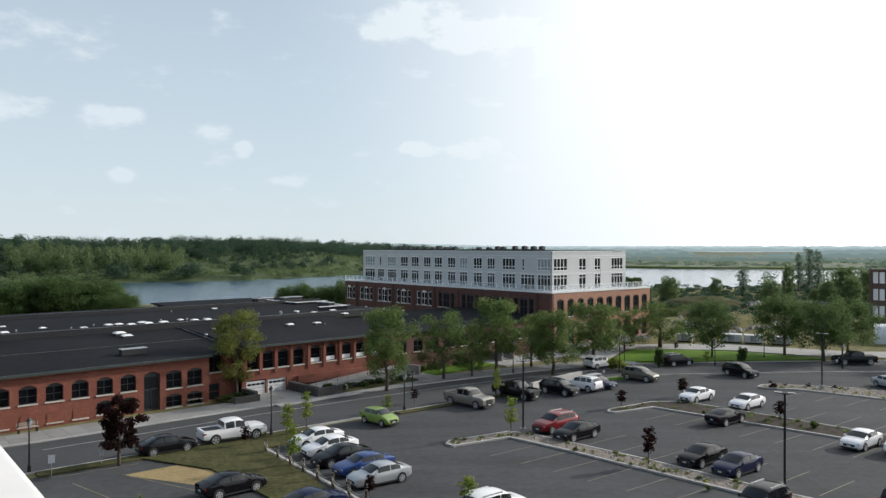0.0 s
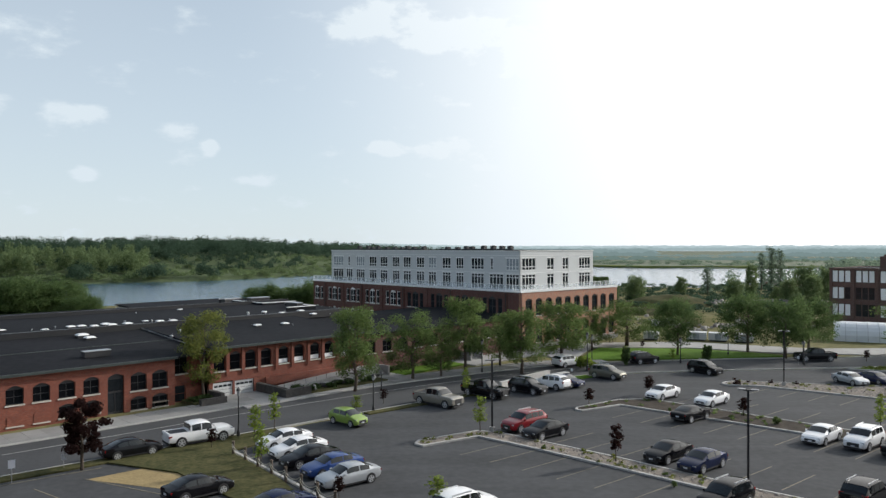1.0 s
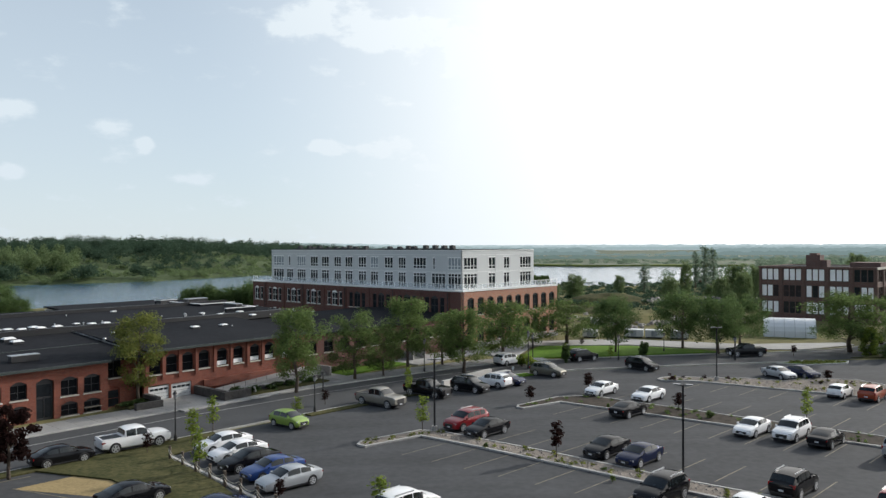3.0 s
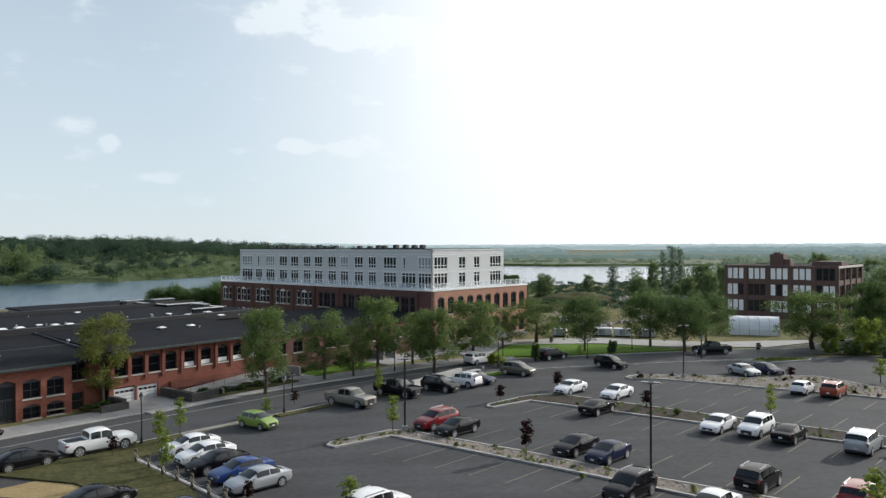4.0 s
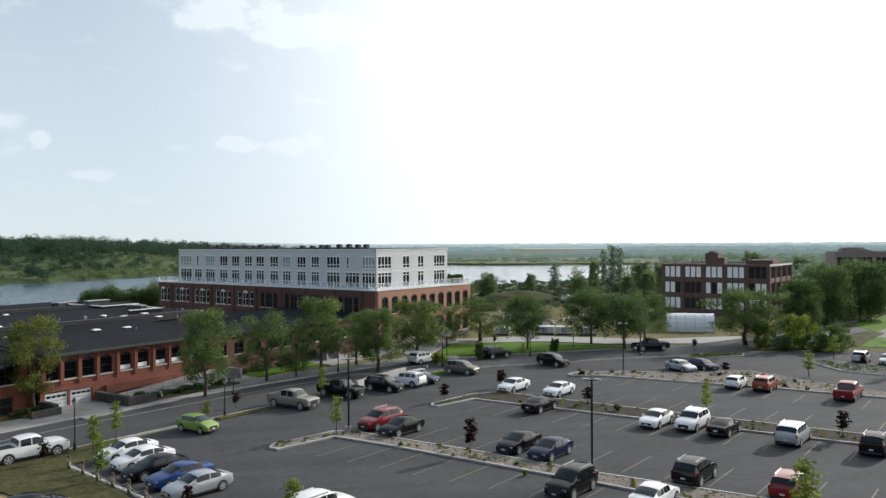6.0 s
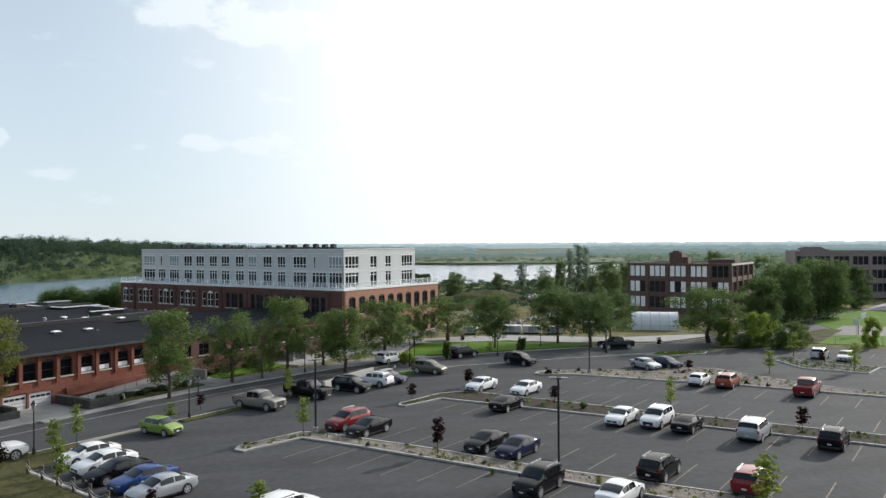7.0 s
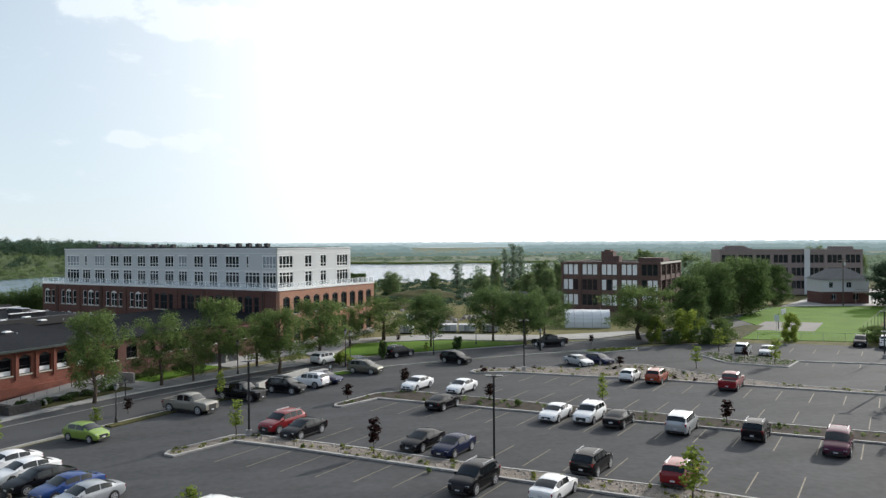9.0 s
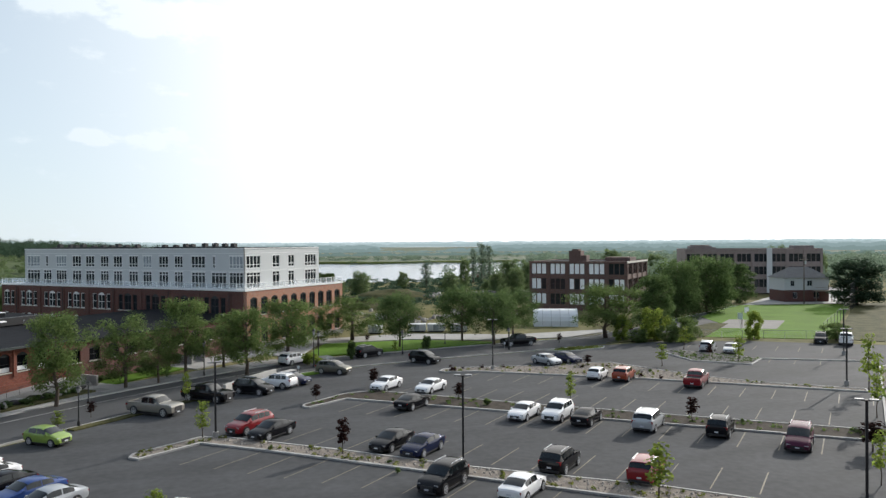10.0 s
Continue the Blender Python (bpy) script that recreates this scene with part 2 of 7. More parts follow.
M = {
    "asphalt": mat("asphalt", (0.067, 0.069, 0.072), 0.88, var=0.2, scale=0.16, fine=1.6, bump=0.25, spec=0.12),
    "street": mat("street_asphalt", (0.052, 0.054, 0.057), 0.85, var=0.22, scale=0.2, fine=3.0, bump=0.2, spec=0.35),
    "concrete": mat("concrete", (0.3, 0.295, 0.285), 0.85, var=0.2, scale=0.5, fine=6.0, bump=0.2),
    "slab": mat("pavement_slab", (0.24, 0.237, 0.23), 0.85, var=0.15, scale=0.5, fine=6.0, rand=0.12),
    "kerb": mat("kerb_concrete", (0.4, 0.39, 0.37), 0.85, var=0.25, scale=0.6, fine=8.0),
    "paint_white": mat("road_paint_white", (0.3, 0.3, 0.29), 0.7, var=0.4, scale=1.5, fine=9.0),
    "paint_yellow": mat("road_paint_yellow", (0.155, 0.135, 0.095), 0.75, var=0.5, scale=1.2, fine=7.0),
    "grass": mat("grass", (0.05, 0.064, 0.026), 0.9, var=0.4, scale=0.35, fine=3.0, bump=0.6, col2=(0.115, 0.105, 0.05), spec=0.05),
    "lawn": mat("lawn", (0.1, 0.18, 0.025), 0.9, var=0.22, scale=0.15, fine=2.0, bump=0.5, spec=0.05),
    "dry": mat("dry_sand", (0.3, 0.23, 0.12), 0.9, var=0.25, scale=0.4, fine=4.0, bump=0.4, spec=0.05),
    "earth": mat("wild_ground", (0.1, 0.11, 0.042), 0.95, var=0.35, scale=0.05, fine=0.6, bump=0.6, col2=(0.23, 0.205, 0.1), spec=0.05),
    "mulch": mat("gravel_mulch", (0.24, 0.21, 0.18), 0.95, var=0.4, scale=1.5, fine=9.0, bump=0.9, spec=0.05),
    "soil": mat("dark_soil", (0.07, 0.06, 0.05), 0.95, var=0.4, scale=1.0, fine=6.0, bump=0.7, spec=0.05),
    "stone": mat("gravel_stone", (0.27, 0.245, 0.22), 0.9, var=0.3, scale=3.0, fine=15.0, island=0.5),
    "brick": brick_mat("red_brick", (0.24, 0.058, 0.031), (0.165, 0.041, 0.025), (0.16, 0.09, 0.07), (0.31, 0.1, 0.058)),
    # dark brick, darkened further for the shade on the apartments' long face
    "brick_dark_shaded": brick_mat("dark_red_brick_shaded", (0.13, 0.046, 0.034), (0.1, 0.037, 0.03), (0.12, 0.085, 0.075)),
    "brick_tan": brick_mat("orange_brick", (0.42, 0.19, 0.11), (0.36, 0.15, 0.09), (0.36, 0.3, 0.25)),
    # brown brick lightened in its colour for the haze before the mill
    "brick_mill": brick_mat("hazed_brown_brick", (0.26, 0.2, 0.185), (0.23, 0.175, 0.165), (0.28, 0.25, 0.235)),
    "brick_far": brick_mat("brown_brick", (0.13, 0.068, 0.055), (0.1, 0.054, 0.045), (0.14, 0.11, 0.1)),
    "white_wall": mat("white_cladding", (0.56, 0.57, 0.57), 0.6, var=0.05, scale=0.4, fine=5.0),
    "white_trim": mat("white_trim", (0.78, 0.78, 0.77), 0.5, var=0.05),
    "sill": mat("pale_stone_sill", (0.5, 0.47, 0.42), 0.8, var=0.15, scale=2.0),
    "roof": mat("dark_roof_membrane", (0.019, 0.02, 0.023), 0.8, var=0.3, scale=0.12, fine=1.5, bump=0.15, spec=0.04),
    "roof_edge": mat("roof_edge_metal", (0.035, 0.045, 0.042), 0.5, var=0.2),
    "roof_house": mat("grey_shingle", (0.13, 0.13, 0.13), 0.9, var=0.25, scale=1.0, fine=6.0),
    "glass": glass_mat("window_glass", (0.02, 0.024, 0.028)),
    "glass_dark": mat("dark_workshop_glass", (0.008, 0.009, 0.011), 0.1, var=0.4, scale=0.8, fine=2.0, spec=0.1),
    "glass_pale": glass_mat("curtained_glass", (0.3, 0.33, 0.35), 0.15),
    # white of the works' lower panels, and painted sky reflection on factory panes
    "panel_sky_white": mat("white_panel_sky_reflection", (0.88, 0.89, 0.9), 0.35, var=0.08, scale=1.0),
    "dark_stone": mat("dark_stone", (0.065, 0.06, 0.056), 0.9, var=0.35, scale=1.0, fine=4.0, bump=0.5),
    "frame_dark": mat("dark_frame", (0.025, 0.025, 0.027), 0.5, var=0.2),
    "metal_dark": mat("black_metal", (0.018, 0.018, 0.02), 0.45, var=0.2),
    "metal": mat("galvanised_metal", (0.5, 0.51, 0.52), 0.4, metal=0.8, var=0.15),
    "lamp_white": mat("pale_lamp_head", (0.24, 0.245, 0.25), 0.4, var=0.1),
    "bark": mat("bark", (0.11, 0.085, 0.065), 0.95, var=0.35, scale=2.0, fine=14.0, bump=0.8),
    "wood": mat("weathered_wood", (0.3, 0.26, 0.21), 0.9, var=0.3, scale=1.0, fine=10.0),
    "rope": mat("pale_rope", (0.45, 0.42, 0.34), 0.9, var=0.2),
    "tyre": mat("tyre_rubber", (0.015, 0.015, 0.016), 0.8, var=0.3),
    "rim": mat("alloy_rim", (0.6, 0.61, 0.63), 0.3, metal=0.5, var=0.1),
    "car_glass": mat("car_glass", (0.014, 0.018, 0.02), 0.03, var=0.3, scale=0.7, fine=2.0, spec=0.55),
    "lens": mat("headlight_lens", (0.3, 0.31, 0.33), 0.4, var=0.05),
    "tail": mat("tail_light", (0.22, 0.01, 0.012), 0.2, var=0.1),
    "plastic": mat("black_plastic", (0.022, 0.022, 0.024), 0.6, var=0.2),
    "plate": mat("pale_plate", (0.6, 0.62, 0.66), 0.5, var=0.05),
    "leaf": leaf_mat("green_leaves", (0.11, 0.168, 0.058), (0.18, 0.245, 0.085)),
    "leaf_dark": leaf_mat("dark_green_leaves", (0.08, 0.13, 0.05), (0.132, 0.192, 0.072)),
    "leaf_yellow": leaf_mat("yellowing_leaves", (0.12, 0.165, 0.05), (0.24, 0.25, 0.07)),
    "leaf_bright": leaf_mat("fresh_green_leaves", (0.17, 0.25, 0.05), (0.28, 0.34, 0.07)),
    "leaf_purple": leaf_mat("purple_leaves", (0.03, 0.016, 0.015), (0.046, 0.023, 0.021)),
    "leaf_wood": leaf_mat("woodland_leaves", (0.046, 0.083, 0.056), (0.078, 0.122, 0.078), 0.3),
    "leaf_pale": leaf_mat("pale_willow_leaves", (0.13, 0.19, 0.09), (0.2, 0.26, 0.12), 0.25),
    # paler and bluer than leaf_wood: distance haze is mixed into the colour
    "leaf_hazed": leaf_mat("hazed_woodland_leaves", (0.15, 0.215, 0.165), (0.22, 0.285, 0.2), 0.15),
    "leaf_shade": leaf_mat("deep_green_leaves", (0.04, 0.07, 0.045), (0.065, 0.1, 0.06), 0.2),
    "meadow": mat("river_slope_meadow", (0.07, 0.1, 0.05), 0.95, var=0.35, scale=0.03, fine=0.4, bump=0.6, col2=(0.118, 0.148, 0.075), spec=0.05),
    # meadow colour greyed with painted haze, for the far ground
    "hazed_meadow": mat("hazed_marsh_meadow", (0.15, 0.18, 0.13), 0.95, var=0.25, scale=0.006, fine=0.05, col2=(0.2, 0.22, 0.16), spec=0.05),
    "reed": mat("reeds", (0.16, 0.19, 0.06), 0.95, var=0.3, scale=0.02, fine=0.3, bump=0.5, spec=0.05),
    "rubble": mat("rubble", (0.25, 0.23, 0.21), 0.95, var=0.35, scale=0.5, fine=3.0, island=0.5),
    "tarp": mat("white_tarpaulin", (0.75, 0.77, 0.78), 0.5, var=0.08, scale=0.6, bump=0.2),
    "court": mat("court_surface", (0.17, 0.16, 0.15), 0.9, var=0.2, scale=0.3, fine=3.0),
    "clay": mat("clay_infield", (0.28, 0.17, 0.11), 0.95, var=0.2, scale=0.3, fine=3.0, spec=0.05),
}


def water_mat():
    m = mat("river_water", (0.03, 0.085, 0.15), 0.12, var=0.2, scale=0.01, fine=0.05, spec=0.6)
    nt = m.node_tree
    N, L = nt.nodes.new, nt.links.new
    p = nt.nodes["Principled BSDF"]
    nz, tc, mp, bp = N("ShaderNodeTexNoise"), N("ShaderNodeTexCoord"), N("ShaderNodeMapping"), N("ShaderNodeBump")
    mp.inputs["Scale"].default_value = (0.25, 0.6, 1)
    nz.inputs["Scale"].default_value, nz.inputs["Detail"].default_value = 1.0, 4.0
    L(tc.outputs["Object"], mp.inputs[0])
    L(mp.outputs[0], nz.inputs["Vector"])
    L(nz.outputs["Fac"], bp.inputs["Height"])
    bp.inputs["Strength"].default_value, bp.inputs["Distance"].default_value = 0.6, 0.36
    L(bp.outputs[0], p.inputs["Normal"])
    return m


M["water"] = water_mat()


def worn_asphalt():
    """Long wheel-worn streaks along the aisles, laid over the asphalt's own mottling."""
    nt = M["asphalt"].node_tree
    N, L = nt.nodes.new, nt.links.new
    p = nt.nodes["Principled BSDF"]
    src = p.inputs["Base Color"].links[0].from_socket
    tc, mp, nz, rg, ml = N("ShaderNodeTexCoord"), N("ShaderNodeMapping"), N("ShaderNodeTexNoise"), N("ShaderNodeMapRange"), N("ShaderNodeVectorMath")
    mp.inputs["Rotation"].default_value = (0, 0, radians(45))
    mp.inputs["Scale"].default_value = (0.035, 0.3, 1)
    nz.inputs["Scale"].default_value, nz.inputs["Detail"].default_value = 1.0, 5.0
    rg.inputs["From Min"].default_value, rg.inputs["From Max"].default_value = 0.3, 0.7
    rg.inputs["To Min"].default_value, rg.inputs["To Max"].default_value = 0.86, 1.14
    ml.operation = "MULTIPLY"
    L(tc.outputs["Object"], mp.inputs[0])
    L(mp.outputs[0], nz.inputs["Vector"])
    L(nz.outputs["Fac"], rg.inputs["Value"])
    L(src, ml.inputs[0])
    L(rg.outputs[0], ml.inputs[1])
    L(ml.outputs[0], p.inputs["Base Color"])


worn_asphalt()
PAINT = {}
for nm, c, mt in (("white", (0.86, 0.86, 0.86), 0), ("black", (0.008, 0.008, 0.01), 0), ("navy", (0.01, 0.016, 0.05), 0.2),
                  ("blue", (0.014, 0.05, 0.2), 0.2), ("silver", (0.42, 0.44, 0.46), 0.6), ("grey", (0.24, 0.225, 0.195), 0.4),
                  ("red", (0.22, 0.006, 0.012), 0.0), ("maroon", (0.085, 0.02, 0.042), 0.3), ("orange", (0.3, 0.05, 0.018), 0.1),
                  ("green", (0.22, 0.33, 0.06), 0.1), ("olive", (0.13, 0.125, 0.1), 0.4)):
    PAINT[nm] = mat("car_paint_" + nm, c, 0.35, metal=mt * 0.5, var=0.06, spec=0.0 if max(c) < 0.15 else 0.3, coat=0.6)


# ---- mesh helpers ----
from mathutils.geometry import tessellate_polygon


def mesh_ob(name, bm, material, parent=None, smooth=False):
    me = bpy.data.meshes.new(name)
    bmesh.ops.recalc_face_normals(bm, faces=bm.faces)
    bm.to_mesh(me)
    bm.free()
    me.materials.append(material)
    if smooth:
        me.polygons.foreach_set("use_smooth", [True] * len(me.polygons))
    ob = new(name, me)
    ob.parent = parent
    return ob


def part(name, bm, material, parent, label="", smooth=False):
    ob = mesh_ob(name, bm, material, parent, smooth)
    if label:
        ob["label"] = label
    return ob


def share(name, me, parent, m=None):
    ob = new(name, me)
    ob.parent = parent
    if m is not None:
        ob.matrix_basis = m
    return ob


def thing(name, label, category, group="", kind="", m=None):
    ob = tagged(new(name), label, category, group, kind)
    ob.empty_display_size = 0.3
    if m is not None:
        ob.matrix_world = m
    return ob


def box(bm, x0, y0, z0, x1, y1, z1):
    v = [bm.verts.new(p) for p in ((x0, y0, z0), (x1, y0, z0), (x1, y1, z0), (x0, y1, z0), (x0, y0, z1), (x1, y0, z1), (x1, y1, z1), (x0, y1, z1))]
    for f in ((0, 3, 2, 1), (4, 5, 6, 7), (0, 1, 5, 4), (1, 2, 6, 5), (2, 3, 7, 6), (3, 0, 4, 7)):
        bm.faces.new([v[i] for i in f])
    return v


def boxes(*bs):
    bm = bmesh.new()
    for b in bs:
        box(bm, *b)
    return bm


def prism(pts, z0, z1, bm=None):
    """An upright block over a plan polygon."""
    bm = bm or bmesh.new()
    lo = [bm.verts.new((x, y, z0)) for x, y in pts]
    hi = [bm.verts.new((x, y, z1)) for x, y in pts]
    n = len(pts)
    for a, b, c in tessellate_polygon([[Vector((x, y, 0)) for x, y in pts]]):
        bm.faces.new((hi[a], hi[b], hi[c]))
        bm.faces.new((lo[c], lo[b], lo[a]))
    for i in range(n):
        bm.faces.new((lo[i], lo[(i + 1) % n], hi[(i + 1) % n], hi[i]))
    return bm


def tube(bm, pts, radii, n=8):
    """A round tapered tube along points."""
    rings = []
    for i, p in enumerate(pts):
        p = Vector(p)
        d = (Vector(pts[min(i + 1, len(pts) - 1)]) - Vector(pts[max(i - 1, 0)])).normalized()
        a = d.orthogonal().normalized()
        b = d.cross(a)
        rings.append([bm.verts.new(p + radii[i] * (math.cos(2 * math.pi * k / n) * a + math.sin(2 * math.pi * k / n) * b)) for k in range(n)])
    for r, s in zip(rings, rings[1:]):
        for k in range(n):
            bm.faces.new((r[k], r[(k + 1) % n], s[(k + 1) % n], s[k]))
    bm.faces.new(rings[0][::-1])
    bm.faces.new(rings[-1])
    return bm


def cyl(bm, x, y, z0, z1, r, n=10, r2=None):
    return tube(bm, [(x, y, z0), (x, y, z1)], [r, r2 or r], n)


def quads_ob(name, verts, faces, material, parent=None):
    me = bpy.data.meshes.new(name)
    me.vertices.add(len(verts))
    me.vertices.foreach_set("co", verts.astype(np.float32).ravel())
    n, k = faces.shape
    me.loops.add(n * k)
    me.loops.foreach_set("vertex_index", faces.astype(np.int32).ravel())
    me.polygons.add(n)
    me.polygons.foreach_set("loop_start", np.arange(0, n * k, k, dtype=np.int32))
    me.update(calc_edges=True)
    me.materials.append(material)
    ob = new(name, me)
    ob.parent = parent
    return ob


def offset_line(pts, d):
    """A line of plan points shifted to its left by d."""
    out = []
    for i, p in enumerate(pts):
        a, b = Vector(pts[max(i - 1, 0)]), Vector(pts[min(i + 1, len(pts) - 1)])
        t = (b - a).normalized()
        out.append((p[0] - t.y * d, p[1] + t.x * d))
    return out


def strip(pts, d0, d1, z0, z1, bm=None):
    """A band of rectangular section along a line, between two offsets."""
    a, b = offset_line(pts, d0), offset_line(pts, d1)
    bm = bm or bmesh.new()
    rings = [[bm.verts.new((*p, z0)), bm.verts.new((*q, z0)), bm.verts.new((*q, z1)), bm.verts.new((*p, z1))] for p, q in zip(a, b)]
    for r, s in zip(rings, rings[1:]):
        for k in range(4):
            bm.faces.new((r[k], r[(k + 1) % 4], s[(k + 1) % 4], s[k]))
    bm.faces.new(rings[0])
    bm.faces.new(rings[-1][::-1])
    return bm


def smooth_line(pts, n=6):
    """A Catmull-Rom curve through plan points."""
    p = [Vector(q) for q in pts]
    p = [2 * p[0] - p[1], *p, 2 * p[-1] - p[-2]]
    out = []
    for i in range(1, len(p) - 2):
        for k in range(n):
            t = k / n
            out.append(tuple(0.5 * (2 * p[i] + (p[i + 1] - p[i - 1]) * t + (2 * p[i - 1] - 5 * p[i] + 4 * p[i + 1] - p[i + 2]) * t * t
                                    + (3 * p[i] - p[i - 1] - 3 * p[i + 1] + p[i + 2]) * t ** 3)))
    out.append(tuple(p[-2]))
    return out


# ---- ground, river and distance ----
NEAR_SHORE = [(-700, -100), (-260, 150), (-101, 240), (-66, 282), (0, 335), (98, 362), (128, 340), (207, 408), (262, 480), (330, 590), (365, 650)]
FAR_SHORE = [(365, 655), (295, 665), (211, 684), (150, 745), (95, 730), (10, 625), (-69, 529), (-119, 452), (-187, 416), (-420, 330), (-900, 150)]
RIVER = NEAR_SHORE + FAR_SHORE


def river_distance(x, y):
    """Distance to the river's edge, negative in the water."""
    d = np.full(x.shape, 1e9)
    inside = np.zeros(x.shape, bool)
    n = len(RIVER)
    for i in range(n):
        (ax, ay), (bx, by) = RIVER[i], RIVER[(i + 1) % n]
        ex, ey = bx - ax, by - ay
        t = np.clip(((x - ax) * ex + (y - ay) * ey) / (ex * ex + ey * ey), 0, 1)
        d = np.minimum(d, np.hypot(x - ax - t * ex, y - ay - t * ey))
        c = ((ay > y) != (by > y)) & (x < (bx - ax) * (y - ay) / (by - ay + 1e-9) + ax)
        inside ^= c
    return np.where(inside, -d, d)


def ease(t):
    t = np.clip(t, 0, 1)
    return t * t * (3 - 2 * t)


def land_height(x, y):
    r = np.hypot(x, y)
    d = river_distance(x, y)
    ang = np.degrees(np.arctan2(x, y))
    z = np.where(r > 190, -1.0 * ease((r - 190) / 120), 0.0) - 0.03
    beyond = ease((y - 0.55 * x - 480 + 0.35 * np.minimum(x + 100, 0) * -1) / 10)
    hill = 15.0 * ease((d - 12) / 210) * ease((9 - ang) / 22) * beyond
    hill += 2.5 * np.sin(x * 0.021 + 1) * np.sin(y * 0.017) * (hill > 2)
    z = z + hill
    return np.where(d < 14, z * ease(d / 14) - 6.5 * (1 - ease((d + 8) / 22)), z)


def far_bank(x, y, d, lo, hi):
    return (lo < d) & (d < hi) & (y > 330 + 0.45 * x) & (y > 0.5 * x + 380)


def make_land():
    radii = np.concatenate([np.linspace(0, 200, 21), np.geomspace(212, 4950, 90)])
    na = 240
    ang = np.linspace(0, 2 * np.pi, na, endpoint=False)
    R, A = np.meshgrid(radii[1:], ang, indexing="ij")
    x, y = (R * np.sin(A)).ravel(), (R * np.cos(A)).ravel()
    v = np.stack([x, y, land_height(x, y)], 1)
    v = np.concatenate([[[0, 0, -0.03]], v])
    nr = len(radii) - 1
    i, k = np.meshgrid(np.arange(nr - 1), np.arange(na), indexing="ij")
    a = 1 + i * na + k
    b = 1 + i * na + (k + 1) % na
    f = np.stack([a.ravel(), (a + na).ravel(), (b + na).ravel(), b.ravel()], 1)
    k = np.arange(na)
    f0 = np.stack([np.zeros(na, int), 1 + k, 1 + (k + 1) % na, 1 + (k + 1) % na], 1)
    bm = bmesh.new()
    vs = [bm.verts.new(p) for p in v]
    for q in f:
        bm.faces.new([vs[j] for j in q])
    for q in f0:
        bm.faces.new([vs[q[0]], vs[q[1]], vs[q[2]]])
    cen = np.array([f.calc_center_median()[:2] for f in bm.faces])
    across = (river_distance(cen[:, 0], cen[:, 1]) > -8) & (far_bank(cen[:, 0], cen[:, 1], 50, 0, 100) | (np.hypot(cen[:, 0], cen[:, 1]) > 560))
    for f, ok in zip(bm.faces, across):
        f.material_index = int(ok)
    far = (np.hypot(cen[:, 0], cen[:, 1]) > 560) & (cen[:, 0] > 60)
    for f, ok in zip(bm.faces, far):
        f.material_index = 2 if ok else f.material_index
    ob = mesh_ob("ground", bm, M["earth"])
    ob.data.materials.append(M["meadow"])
    ob.data.materials.append(M["hazed_meadow"])
    return tagged(ob, "wild grassy ground with earth and dry patches", "ground", kind="structure")


make_land()
bm = prism(RIVER, -6.9, -3.0)
tagged(mesh_ob("water", bm, M["water"]), "wide calm river with light ripples", "river", kind="structure")
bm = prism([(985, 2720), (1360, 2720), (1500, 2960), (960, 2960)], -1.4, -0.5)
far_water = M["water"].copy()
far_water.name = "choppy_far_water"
# sky reflection on this reach is painted as a pale matte base colour
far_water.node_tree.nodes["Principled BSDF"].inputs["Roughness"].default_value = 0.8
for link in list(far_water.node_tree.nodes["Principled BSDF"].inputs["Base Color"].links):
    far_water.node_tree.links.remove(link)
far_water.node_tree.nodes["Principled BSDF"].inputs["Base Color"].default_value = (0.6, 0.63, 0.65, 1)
tagged(mesh_ob("water", bm, far_water), "far reach of the river, painted pale for sky reflection", "river", kind="structure")

rng = np.random.default_rng(7)


def leaf_cloud(centres, radii, counts, size, flat=0.85, shell=0.55, turn=1.1):
    """Random leaf quads in ellipsoids, mostly facing outwards."""
    vs = []
    for (cx, cy, cz), (rx, ry, rz), n in zip(centres, radii, counts):
        d = rng.normal(size=(n, 3))
        d /= np.linalg.norm(d, axis=1)[:, None]
        r = shell + (1 - shell) * rng.random(n) ** 0.6
        p = d * r[:, None] * np.array([rx, ry, rz]) + np.array([cx, cy, cz])
        nrm = d * turn + rng.normal(size=(n, 3)) * 0.5 + np.array([0, 0, 0.3])
        nrm /= np.linalg.norm(nrm, axis=1)[:, None]
        a = np.cross(nrm, rng.normal(size=(n, 3)))
        a /= np.linalg.norm(a, axis=1)[:, None] + 1e-9
        b = np.cross(nrm, a)
        s = size * (0.6 + 0.8 * rng.random(n))[:, None]
        vs.append(np.stack([p - a * s - b * s * 0.2, p + b * s * flat, p + a * s - b * s * 0.1, p - b * s * flat], 1).reshape(-1, 3))
    v = np.concatenate(vs)
    return v, np.arange(len(v)).reshape(-1, 4)


def woods(name, pts, material, label, per=70, size=0.16, lobes=5, tall=0.22):
    """One sheet of woodland: for each tree a stack of leafy lobes on the land."""
    C, Rr, Nn = [], [], []
    zs = land_height(np.array([p[0] for p in pts]), np.array([p[1] for p in pts]))
    for (x, y, h, r), z in zip(pts, zs):
        for k in range(lobes):
            a = rng.random() * 6.28
            q = (k + rng.random()) / lobes
            rr = r * (0.7 - 0.12 * q) * rng.uniform(0.75, 1.2)
            C.append((x + math.cos(a) * r * 0.5 * (1 - 0.7 * q), y + math.sin(a) * r * 0.5 * (1 - 0.7 * q), z + h * (0.26 + 0.5 * q)))
            Rr.append((rr, rr, h * tall))
            Nn.append(per // lobes)
    v, f = leaf_cloud(C, Rr, Nn, size, shell=0.8, turn=1.7)
    return tagged(quads_ob(name, v, f, material), label, "woodland", kind="stuff")


